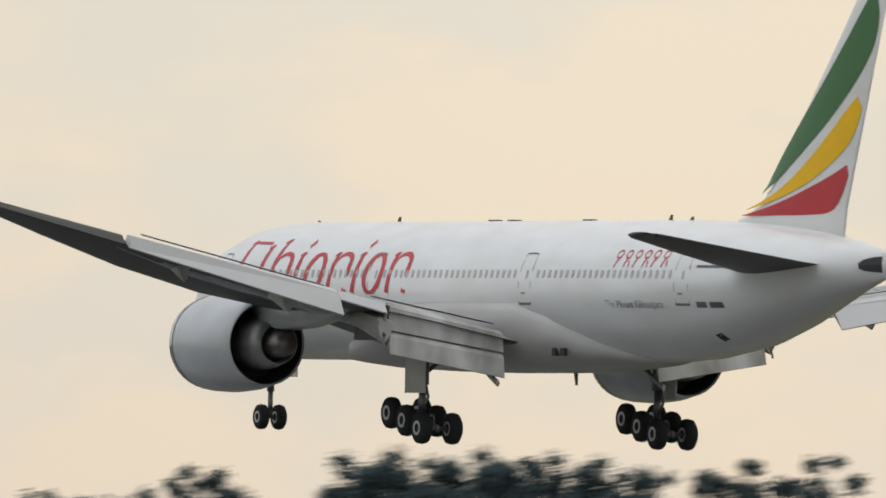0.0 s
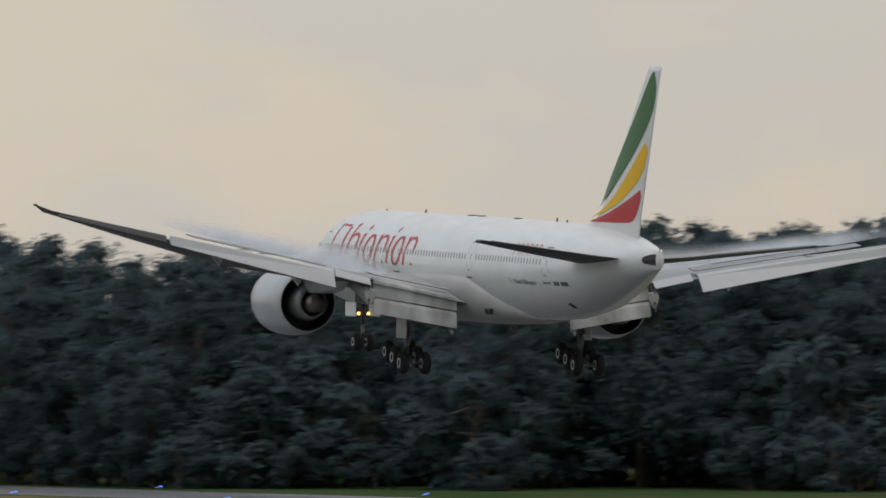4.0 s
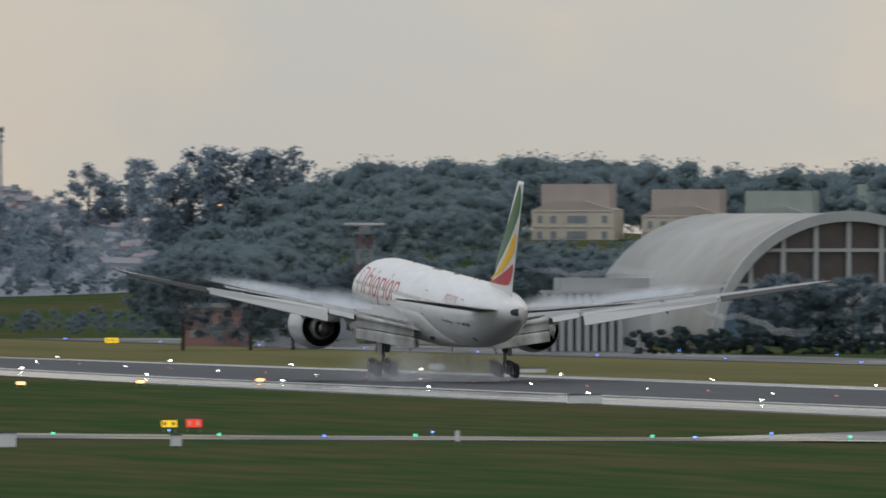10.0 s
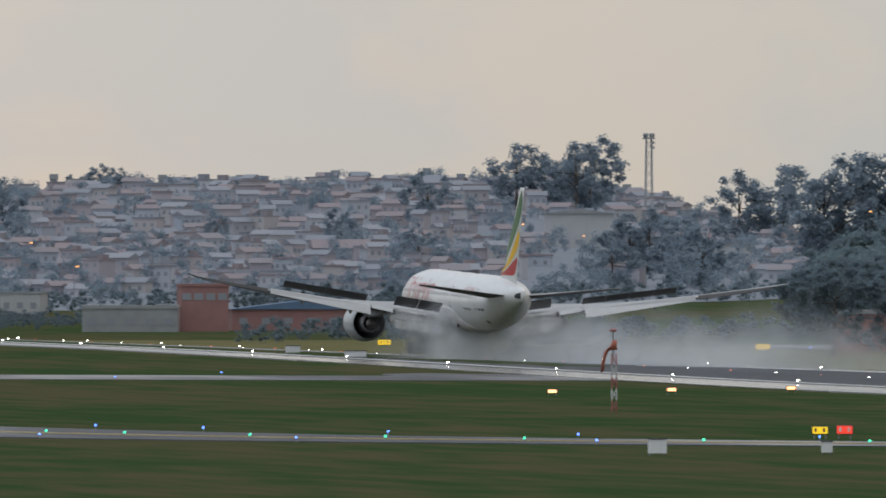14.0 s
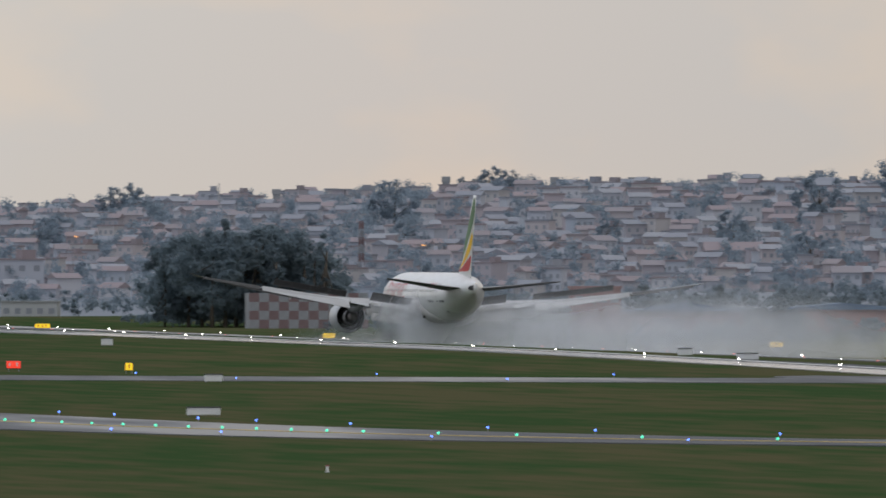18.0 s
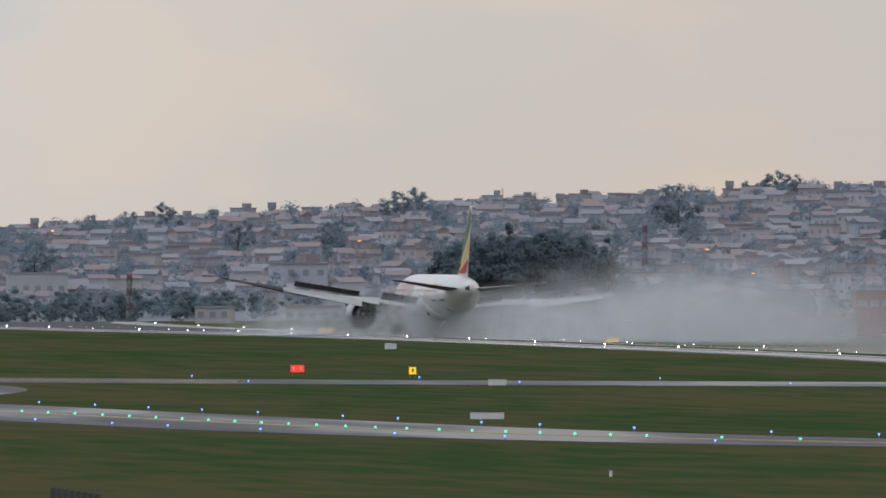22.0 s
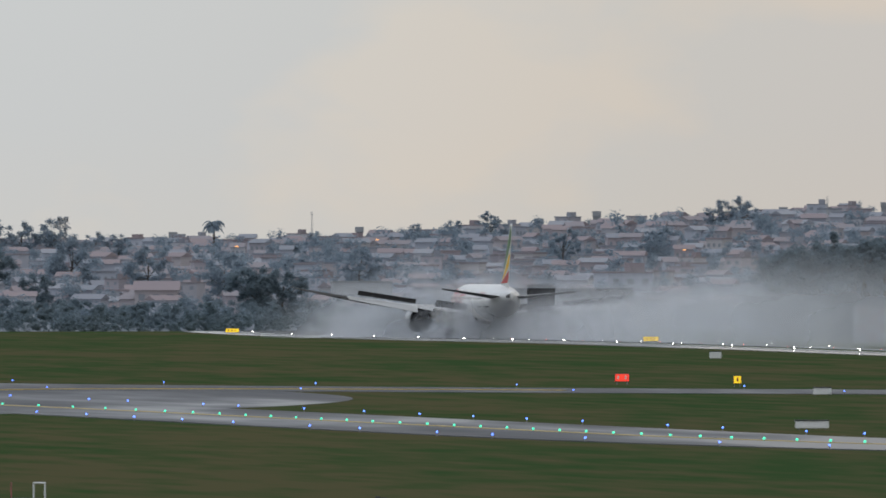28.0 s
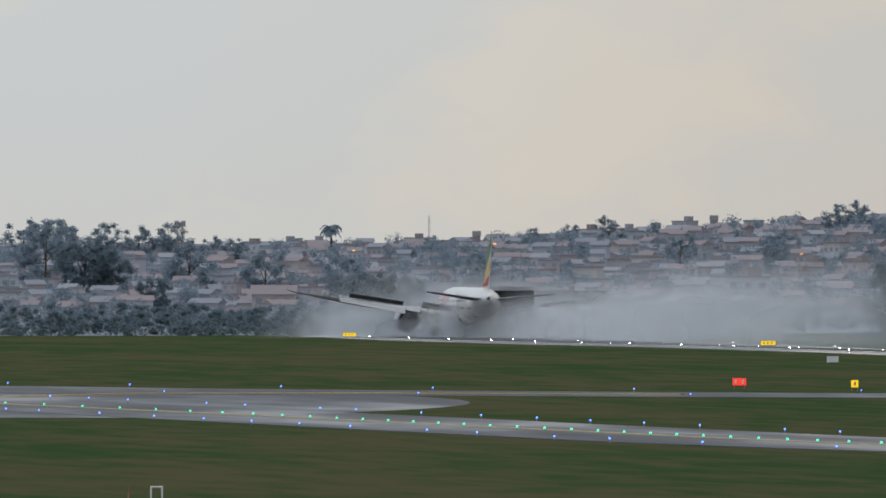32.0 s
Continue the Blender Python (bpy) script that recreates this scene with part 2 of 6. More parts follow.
strip("runway", "wet dark asphalt runway with painted edges", M_ASPHALT, [(318, -400, 18), (318, 2880, 18)], 0.14)
strip("runway_shoulder", "wet pale concrete runway shoulder", M_SHOULDER, [(293.5, -400, 6.3), (293.5, 1300, 6.3), (296.4, 1700, 3.4), (296.6, 2880, 3.2)], 0.11, category="pavement")
strip("runway_shoulder", "wet pale concrete runway shoulder", M_SHOULDER, [(339, -400, 2.8), (339, 2880, 2.8)], 0.11, category="pavement")
strip("taxiway_exit", "wet grey taxiway curving away from the runway", M_TAXI_DULL,
      smooth_line([(96, 1900, 14), (115, 1650, 14), (138, 1440, 13), (150, 1300, 13), (161, 1190, 13), (180, 1115, 13), (208, 1072, 11), (235, 1052, 9.5), (252, 1043, 9)]), 0.07, category="taxiway")


def taxiway_mouth():
    """The wide wet mouth where the exit taxiway joins the runway."""
    bm = bmesh.new()
    rows = []
    for y, x in ((500, 256), (800, 255), (880, 256), (915, 261), (945, 265.5), (976, 268), (995, 267.5), (1011, 264), (1024, 257), (1034, 249.5), (1043, 243.5), (1052, 244), (1060, 249), (1070, 256), (1085, 265.5), (1100, 272.5), (1115, 278), (1128, 282.5), (1140, 286.5)):
        rows.append([(x + (289 - x) * i / 4, y, ground_z(x, y) + 0.09) for i in range(5)])
    loft(bm, rows, False, False)
    bmesh.ops.recalc_face_normals(bm, faces=bm.faces)
    tagged(part("taxiway_mouth", bm, M_TAXI), "wide wet pavement where the taxiway joins the runway", "taxiway", kind="structure")


taxiway_mouth()
strip("taxiway_cross", "wet grey taxiway crossing to the runway", M_TAXI_DULL,
      smooth_line([(112, 1720, 20), (150, 1650, 20), (190, 1612, 19), (235, 1585, 19), (275, 1568, 22), (300, 1575, 40)]), 0.05, category="taxiway")
strip("apron", "wide wet paved junction of two taxiways", M_TAXI_DULL, smooth_line([(124, 1400, 8), (134, 1480, 27), (138, 1560, 36), (130, 1650, 38)]), 0.03, category="taxiway")
strip("taxiway_far", "wet grey parallel taxiway beyond the runway", M_TAXI_DULL, [(418, 200, 11.5), (418, 2120, 11.5)], 0.06, category="taxiway")
strip("verge", "pale dry grass verge beyond the runway", M_SLOPE, [(374, 200, 30), (374, 2250, 30)], 0.03, category="grass")


def grass_bank():
    """A light green mown bank at the edge of the woods."""
    bm = bmesh.new()
    rows = []
    for d in range(1640, 1900, 13):
        rows.append([(*spot(g, d), ground_z(*spot(g, d)) + 0.07) for g in np.arange(250.5, 275.1, 0.9)])
    loft(bm, rows, False, False)
    bmesh.ops.recalc_face_normals(bm, faces=bm.faces)
    tagged(part("grass_bank", bm, M_BANK, None, "", True), "pale green mown bank below the woods", "grass", kind="structure")


def town_slope():
    """Bare earth yards and pale paved streets under the houses."""
    bm = bmesh.new()
    rows = []
    for d in range(3020, 4440, 30):
        rows.append([(*spot(g, d), ground_z(*spot(g, d)) + 0.12) for g in np.arange(80, 201.6, 1.5)])
    loft(bm, rows, False, False)
    bmesh.ops.recalc_face_normals(bm, faces=bm.faces)
    tagged(part("town_slope", bm, M_YARD, None, "", True), "earth yards and paved streets of the hillside town, tinted for haze", "ground", kind="structure")


# earth and paving paled and blued: distance haze in the base colour
M_YARD = mat("hazed_earth_and_paving", (0.25, 0.265, 0.30), 0.95, scale=0.12, second=(0.215, 0.24, 0.265), spec=0.0, half=0.2)
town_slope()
M_BANK = mat("mown_bank_grass", (0.118, 0.115, 0.052), 1.0, scale=0.3, second=(0.085, 0.10, 0.042), spec=0.0, stretch=(1, 0.2, 1))
grass_bank()


# ---- the airliner: y forward, x to its right, origin on the ground under the main gear ----
M_WHITE = mat("white_aircraft_paint", (0.73, 0.73, 0.725), 0.34, var=0.08, scale=1.2, coat=0.25, second=(0.63, 0.62, 0.595), stretch=(1, 0.3, 1))
M_BELLY = mat("pale_grey_fairing_paint", (0.50, 0.49, 0.48), 0.45, scale=0.8, second=(0.38, 0.36, 0.33), stretch=(1, 0.25, 1))
# lit and shaded copies of one wing grey, light from above painted in
M_WINGLIT = mat("lit_wing_grey", (0.36, 0.36, 0.365), 0.45, scale=0.9, second=(0.29, 0.29, 0.285), stretch=(0.3, 1, 1))
M_WINGSHADE = mat("shaded_wing_grey", (0.075, 0.073, 0.071), 0.5, scale=0.9, second=(0.05, 0.048, 0.045), stretch=(0.3, 1, 1))
M_FLAP = mat("weathered_flap_paint", (0.52, 0.52, 0.51), 0.5, scale=0.8, second=(0.20, 0.195, 0.175), stretch=(0.9, 0.5, 0.5), half=0.24)
M_FLAPCLEAN = mat("pale_flap_paint", (0.52, 0.53, 0.54), 0.45, scale=0.5, second=(0.46, 0.46, 0.46), stretch=(0.6, 1, 1))
M_COWL = mat("stained_core_cowl_metal", (0.30, 0.30, 0.31), 0.4, metal=0.4, scale=1.5, second=(0.20, 0.19, 0.19))
# near-black puts the shade of drooped ailerons and raised spoilers into the colour
M_DARKWING = mat("shade_dark_wing_panel", (0.045, 0.044, 0.044), 0.5, scale=1.0)
M_NACELLE = mat("grey_white_nacelle_paint", (0.50, 0.51, 0.53), 0.35, scale=0.7, second=(0.40, 0.41, 0.42), coat=0.15)
M_METAL = mat("bare_metal_lip", (0.62, 0.62, 0.63), 0.25, metal=1.0, scale=2.0)
M_HOT = mat("heat_stained_nozzle_metal", (0.22, 0.20, 0.19), 0.4, metal=0.8, scale=2.0, second=(0.14, 0.12, 0.11))
M_DUCT = mat("dark_duct_liner", (0.03, 0.03, 0.032), 0.6, scale=2.0)
M_TYRE = mat("black_tyre_rubber", (0.013, 0.013, 0.014), 0.8, scale=4.0, second=(0.022, 0.022, 0.022), spec=0.2)
M_RIM = mat("grey_wheel_rim", (0.42, 0.42, 0.43), 0.4, metal=0.3, scale=4.0)
M_STRUT = mat("oily_landing_gear_steel", (0.16, 0.16, 0.17), 0.4, metal=0.5, scale=5.0)
M_WINDOW = mat("dark_cabin_window", (0.45, 0.45, 0.45), 0.25, scale=4.0, coat=0.2)
M_DOORLINE = mat("dark_door_seam", (0.16, 0.16, 0.17), 0.5, scale=4.0)
M_RED = mat("red_livery_paint", (0.50, 0.025, 0.035), 0.4, var=0.1, scale=1.0, coat=0.08, spec=0.3)
M_GREEN = mat("green_livery_paint", (0.035, 0.145, 0.04), 0.4, var=0.1, scale=1.0, coat=0.08, spec=0.3)
M_YELLOW = mat("yellow_livery_paint", (0.88, 0.50, 0.0), 0.4, var=0.1, scale=1.0, coat=0.05, spec=0.2)
M_INK = mat("dark_grey_lettering", (0.12, 0.12, 0.13), 0.5, scale=4.0)
M_GREYINK = mat("faded_grey_lettering", (0.36, 0.36, 0.37), 0.5, scale=4.0)
M_GLOW = mat("warm_landing_lamp", (1, 0.7, 0.3), 0.3, var=0, emit=(1.0, 0.58, 0.16), strength=2.2)
M_STROBE = mat("tail_light_glass", (1, 0.9, 0.7), 0.3, var=0, emit=(1.0, 0.88, 0.62), strength=0.5)

# fuselage profile: y, top, bottom, half width
BODY = [(31.85, 5.0, 4.8, 0.10), (31.6, 5.45, 4.25, 0.70), (31.0, 5.88, 3.75, 1.20), (30.0, 6.4, 3.2, 1.75), (28.5, 7.13, 2.8, 2.35),
        (27.0, 7.72, 2.62, 2.72), (25.0, 8.17, 2.53, 2.97), (22.5, 8.37, 2.5, 3.08), (20.0, 8.4, 2.5, 3.1), (-8.0, 8.4, 2.5, 3.1),
        (-12.0, 8.4, 2.52, 3.1), (-15.7, 8.38, 2.68, 3.04), (-19.5, 8.28, 3.15, 2.8), (-22.5, 8.12, 3.85, 2.42), (-25.5, 7.88, 4.7, 1.8),
        (-28.2, 7.52, 5.42, 1.08), (-29.8, 7.27, 5.78, 0.58), (-30.7, 7.14, 5.98, 0.22)]


def body_at(y):
    for a, b in zip(BODY, BODY[1:]):
        if a[0] >= y >= b[0]:
            u = (a[0] - y) / (a[0] - b[0])
            return [p + (q - p) * u for p, q in zip(a[1:], b[1:])]
    return list(BODY[0][1:] if y > 0 else BODY[-1][1:])


def side_x(y, z, out=0.012):
    """Half width of the fuselage skin at a height."""
    top, bot, w = body_at(y)
    c, h = (top + bot) / 2, (top - bot) / 2
    return w * math.sqrt(max(0.0, 1 - ((z - c) / h) ** 2)) + out


def foil(x, le, te, z, thick, twist=0.0, n=8):
    """A wing section at span x."""
    c = le - te
    pts = []
    us = [0.5 - 0.5 * math.cos(math.pi * i / n) for i in range(n + 1)]
    th = lambda u: thick * c * 5 * (0.2969 * math.sqrt(u) - 0.126 * u - 0.3516 * u * u + 0.2843 * u ** 3 - 0.1015 * u ** 4)
    for u in us[::-1]:
        pts.append((x, le - u * c, z + th(u) * 0.95 + twist * (0.4 - u) * c))
    for u in us[1:-1]:
        pts.append((x, le - u * c, z - th(u) * 0.85 + twist * (0.4 - u) * c))
    return pts


def slab(bm, p0, p1, q0, q1, t0=0.25, t1=0.06):
    """A thin wedge panel: leading edge p0-p1, trailing edge q0-q1."""
    p0, p1, q0, q1 = map(Vector, (p0, p1, q0, q1))
    n = (p1 - p0).cross(q0 - p0).normalized()
    n = n if n.z > 0 else -n
    rings = []
    for p, q in ((p0, q0), (p1, q1)):
        m = p.lerp(q, 0.25)
        rings.append([p, m + n * t0 * 0.5, q + n * t1 * 0.5, q - n * t1 * 0.5, m - n * t0 * 0.5])
    return loft(bm, rings)


def wing_le(x):
    return 11.5 - 0.69 * (x - 3.1)


def wing_te(x):
    if x < 10.5:
        return -3.6 + (x - 3.1) * 0.06
    return -3.16 - (x - 10.5) * 0.348 if x < 22.9 else -7.47 - (x - 22.9) * 0.283


def wing_z(x):
    return 3.75 + (x - 3.1) * 0.128


def ring_y(r, y, n=32, cx=0.0, cz=0.0):
    return [(cx + r * math.cos(a), y, cz + r * math.sin(a)) for a in (math.tau * i / n for i in range(n))]


def stroke(bm, pts, width, side=-1, out=0.014):
    """A painted stroke on the fuselage skin along (y, z) points."""
    rows = []
    for i, (y, z) in enumerate(pts):
        a, b = Vector(pts[max(0, i - 1)]), Vector(pts[min(len(pts) - 1, i + 1)])
        t = (b - a).normalized()
        w = width[i] if isinstance(width, (list, tuple)) else width
        n = Vector((-t.y, t.x)) * w / 2
        rows.append([(side * side_x(y + k * n.x, z + k * n.y, out), y + k * n.x, z + k * n.y) for k in (-1, 0, 1)])
    loft(bm, rows, False, False)


# wing root fairing: y, bottom, height of its seam on the fuselage
FAIRING = [(16.5, 2.45, 2.62), (14.5, 2.33, 3.1), (11.5, 2.16, 4.0), (7.5, 2.06, 4.86), (2, 2.02, 4.95), (-3.5, 2.05, 4.9), (-6, 2.12, 4.35), (-8.5, 2.24, 3.6), (-10.5, 2.36, 3.0), (-12.0, 2.46, 2.66)]


def fairing_x(y, b, zt, k):
    """Half width of the fairing at the share k of its height."""
    u = 1 - (1 - k) ** 2
    return (side_x(y, zt, 0.0) - 0.01) * (u ** 0.30) + 0.22 * math.sin(math.pi * k) * min(1.0, (zt - b) / 2.5)


def lit_and_shaded(ob, top):
    """Paints light from above: upward faces get the pale copy, others stay shade-dark."""
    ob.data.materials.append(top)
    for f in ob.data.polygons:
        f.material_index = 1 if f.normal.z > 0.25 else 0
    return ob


def build_airliner():
    plane = thing("airliner", "white twin-engine airliner with green, yellow and red tail, wheels down", "airplane")
    # fuselage
    bm = bmesh.new()
    rings = []
    ys = []
    for a, b in zip(BODY, BODY[1:]):
        k = max(1, int((a[0] - b[0]) / 2.2))
        ys += [a[0] + (b[0] - a[0]) * i / k for i in range(k)]
    for y in ys + [BODY[-1][0]]:
        top, bot, w = body_at(y)
        c, h = (top + bot) / 2, (top - bot) / 2
        rings.append([(w * math.cos(a), y, c + h * math.sin(a)) for a in (math.tau * i / 40 for i in range(40))])
    loft(bm, rings)
    bmesh.ops.recalc_face_normals(bm, faces=bm.faces)
    part("fuselage", bm, M_WHITE, plane, "white glossy fuselage", True)
    # belly fairing
    bm = bmesh.new()
    rings = []
    for y, b, zt in FAIRING:
        half = [(fairing_x(y, b, zt, k), b + (zt - b) * k) for k in (0, 0.015, 0.05, 0.12, 0.22, 0.36, 0.52, 0.7, 0.86, 1.0)]
        rings.append([(x, y, z) for x, z in half] + [(-x, y, z) for x, z in half[:0:-1]])
    loft(bm, rings)
    bmesh.ops.recalc_face_normals(bm, faces=bm.faces)
    part("belly_fairing", bm, M_BELLY, plane, "pale grey wing root fairing", True)
    # cockpit windows
    for s in (-1, 1):
        for k in range(3):
            bm = bmesh.new()
            y = 29.4 - k * 0.75
            loft(bm, [[(s * side_x(yy, zz, 0.02), yy, zz) for zz in (6.2 + k * 0.1, 6.7 + k * 0.08)] for yy in (y, y - 0.6)], False, False)
            part("cockpit_window", bm, M_WINDOW, plane)
    # APU exhaust
    bm = bmesh.new()
    stroke(bm, [(-29.5, 6.5), (-29.75, 6.52), (-30.2, 6.55), (-30.69, 6.56)], [0.2, 0.46, 0.6, 0.66], -1, 0.02)
    part("exhaust", bm, M_DUCT, plane, "dark oval tail exhaust")
    bm = bmesh.new()
    tube(bm, (0, -30.65, 7.08), (0, -30.95, 7.1), 0.05, 0.03)
    part("tail_tip", bm, M_DUCT, plane)
    # fin
    fin_le, fin_te, fin_z = (lambda v: -19.0 - 9.15 * v + 2.2 * (max(0.0, 0.14 - v) / 0.14) ** 2), (lambda v: -26.9 - 3.5 * v), (lambda v: 8.15 + 9.7 * v)
    fin_t = lambda u, v: (0.5 - 0.33 * v) * 5 * (0.2969 * math.sqrt(max(u, 0)) - 0.126 * u - 0.3516 * u * u + 0.2843 * u ** 3 - 0.1015 * u ** 4)
    bm = bmesh.new()
    rings = []
    for v in (0, 0.04, 0.08, 0.14, 0.3, 0.5, 0.75, 0.97, 1.0):
        us = [0.5 - 0.5 * math.cos(math.pi * i / 10) for i in range(11)]
        le, te = fin_le(v), fin_te(v)
        k = 0.55 if v == 1.0 else 1
        dz = [-0.85 * u * max(0.0, 1 - v / 0.08) for u in us]
        rings.append([(fin_t(u, v) * k, le + (te - le) * u, fin_z(v) + d) for u, d in zip(us, dz)] + [(-fin_t(u, v) * k, le + (te - le) * u, fin_z(v) + d) for u, d in zip(us[-2:0:-1], dz[-2:0:-1])])
    loft(bm, rings)
    bmesh.ops.recalc_face_normals(bm, faces=bm.faces)
    fin = part("tail_fin", bm, M_WHITE, plane, "tall white tail fin", True)
    marks = (("green_feather", M_GREEN, ((0.02, 0.10), (0.04, 0.257), (0.14, 0.46), (0.34, 0.74), (0.50, 0.89), (0.62, 0.93)), ((0.03, 0.095), (0.20, 0.20), (0.62, 0.46), (0.93, 0.69), (0.92, 0.84), (0.70, 0.93))),
             ("yellow_feather", M_YELLOW, ((0.08, 0.032), (0.20, 0.105), (0.38, 0.20), (0.72, 0.43), (0.86, 0.50)), ((0.10, 0.03), (0.36, 0.095), (0.62, 0.175), (0.90, 0.31), (0.965, 0.45))),
             ("red_feather", M_RED, ((0.13, 0.006), (0.32, 0.055), (0.48, 0.10), (0.76, 0.17), (0.92, 0.215)), ((0.20, 0.004), (0.46, 0.006), (0.72, 0.008), (0.90, 0.03), (0.965, 0.17))))
    for name, m, left, right in marks:
        for s in (-1, 1):
            bm = bmesh.new()
            rows = []
            for (u0, v0), (u1, v1) in [(a[:2], b[:2]) for a, b in zip(smooth_line([(*p, 0) for p in left], 4), smooth_line([(*p, 0) for p in right], 4))]:
                row = []
                for k in range(13):
                    u, v = u0 + (u1 - u0) * k / 12, v0 + (v1 - v0) * k / 12
                    row.append((s * (fin_t(u, v + 0.035) + 0.03), fin_le(v) + (fin_te(v) - fin_le(v)) * u, fin_z(v) + 0.35))
                rows.append(row)
            loft(bm, rows, False, False)
            part(name, bm, m, fin, "painted tail marking", True)
    # stabilisers
    for s, nm in ((-1, "left"), (1, "right")):
        bm = bmesh.new()
        loft(bm, [foil(s * x, le, te, z - 0.6 * 0.06 * (le - te), 0.10, -0.06) for x, le, te, z in ((0.4, -20.6, -27.0, 6.46), (2.2, -21.9, -27.5, 6.62), (6.5, -25.2, -28.9, 7.08), (10.3, -28.1, -30.2, 7.52), (10.7, -28.7, -30.3, 7.56))])
        bmesh.ops.recalc_face_normals(bm, faces=bm.faces)
        st = lit_and_shaded(part("stabiliser", bm, M_WINGSHADE, plane, "grey tailplane", True), M_WINGLIT)
        bm = bmesh.new()
        slab(bm, (s * 2.3, -26.4, 6.56), (s * 10.0, -29.5, 7.46), (s * 2.3, -27.7, 6.60), (s * 10.0, -30.25, 7.48), 0.16, 0.05)
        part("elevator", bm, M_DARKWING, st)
    # wings with flaps, spoilers and engines
    moving = []
    for s in (-1, 1):
        pivot = Vector((s * 3.1, 0, 3.75))
        bm = bmesh.new()
        spans = [1.5, 3.1, 6.5, 10.5, 15, 20, 25, 29, 31, 32, 32.4]
        rings = []
        for x in spans:
            if x <= 31:
                le, te = wing_le(x), wing_te(x)
            else:
                le, te = -7.75 - (x - 31) * 2.0, -9.76 - (x - 31) * 0.9
            # washed out towards the tip, turned about the trailing edge
            was, tw = 0.05 + 0.075 * max(0.0, min(1, (x - 8) / 14)), 0.05 - 0.085 * max(0.0, min(1, (x - 8) / 9))
            rings.append(foil(s * x, le, te, wing_z(x) - 0.6 * (was - tw) * (le - te), 0.13 - 0.03 * min(1, x / 28), tw))
        loft(bm, rings)
        bmesh.ops.recalc_face_normals(bm, faces=bm.faces)
        bmesh.ops.translate(bm, verts=bm.verts, vec=-pivot)
        wing = lit_and_shaded(part("wing", bm, M_WINGSHADE, plane, "swept grey wing, painted lit above and shaded below, flaps lowered", True), M_WINGLIT)
        wing.location = pivot

        def sub(name, bmx, m, label="", smooth=False):
            bmesh.ops.recalc_face_normals(bmx, faces=bmx.faces)
            bmesh.ops.translate(bmx, verts=bmx.verts, vec=-pivot)
            return part(name, bmx, m, wing, label, smooth)

        def flap(name, m, t, x0, y0, z0, y1, z1, x1, y2, z2, y3, z3):
            """A panel from its top edge (x0, y0, z0)-(x1, y2, z2) to its bottom edge."""
            b = bmesh.new()
            slab(b, (s * x0, y0, z0), (s * x1, y2, z2), (s * x0, y1, z1), (s * x1, y3, z3), t, 0.06)
            return sub(name, b, m)

        flap("inboard_flap", M_FLAP, 0.42, 3.5, -3.1, 3.68, -3.5, 2.80, 8.7, -2.8, 4.52, -3.2, 3.34)
        flap("inboard_aft_flap", M_FLAP, 0.22, 3.5, -3.45, 2.74, -3.8, 1.74, 8.7, -3.15, 3.28, -3.5, 2.34)
        flap("flaperon", M_FLAPCLEAN, 0.25, 9.0, -3.0, 4.42, -3.6, 4.0, 11.3, -3.25, 4.80, -3.9, 4.38)
        flap("outboard_flap", M_FLAPCLEAN, 0.35, 11.6, -3.75, 4.83, -4.86, 3.72, 22.9, -7.4, 6.16, -7.75, 5.62)
        flap("aileron", M_DARKWING, 0.14, 23.2, -7.4, 6.16, -7.95, 5.72, 30.6, -9.4, 7.12, -9.85, 6.86)
        for x, y1, z1, ln, r in ((8.95, -3.4, 2.75, 4.5, 0.40), (13.6, -3.75, 3.66, 3.4, 0.30), (19.0, -4.95, 4.52, 3.0, 0.27), (3.75, -3.75, 1.35, 2.6, 0.10)):
            b = bmesh.new()
            rings = []
            for u, k, up in ((0, 0.08, 0.95), (0.25, 0.5, 0.75), (0.6, 0.85, 0.4), (0.92, 1.0, 0.06), (1.0, 0.9, 0.0)):
                h = r * 2.3 * k
                zc = z1 + up * 1.1
                rings.append([(s * x + r * k * a, y1 + (1 - u) * ln, zc + h * c) for a, c in ((0, 0), (0.5, 0.3), (0.9, 0.75), (0.8, 1.1), (0, 1.2), (-0.8, 1.1), (-0.9, 0.75), (-0.5, 0.3))])
            loft(b, rings)
            sub("flap_fairing", b, M_FLAP, "", False)
        # solid near-black box standing in for the shade inside the open bay
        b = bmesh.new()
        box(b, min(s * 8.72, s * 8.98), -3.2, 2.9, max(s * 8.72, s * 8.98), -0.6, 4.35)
        sub("flap_track_bay", b, M_DARKWING, "solid dark box for the shaded bay behind the engine")
        for y0, z0, y1, z1, r in ((-1.2, 4.2, -3.5, 3.1, 0.10), (-2.2, 4.1, -3.4, 3.7, 0.08), (-3.1, 4.2, -3.5, 2.6, 0.07)):
            b = bmesh.new()
            tube(b, (s * 8.84, y0, z0), (s * 9.02, y1, z1), r, r * 0.7, 8)
            sub("flap_linkage", b, M_HOT, "stained flap actuator rod")
        # spoilers, hinged ahead of the flaps
        for x0, x1 in ((3.6, 6.02), (6.05, 8.5), (11.7, 14.03), (14.06, 16.43), (16.46, 18.83), (18.86, 21.2)):
            hinge = Vector((s * (x0 + x1) / 2, wing_te((x0 + x1) / 2) + (2.6 if x0 < 9 else 1.9), wing_z((x0 + x1) / 2) + (0.33 if x0 < 9 else 0.26)))
            b = bmesh.new()
            c = 1.75 if x0 < 9 else 1.35
            sl = 0.128 * s
            k = 0.0 if x0 < 9 else -0.348 * s
            P = [Vector((s * x, hinge.y + (s * x - hinge.x) * k, hinge.z + (s * x - hinge.x) * sl)) - hinge for x in (x0, x1)]
            Q = [p + Vector((0, -c, -0.16)) for p in P]
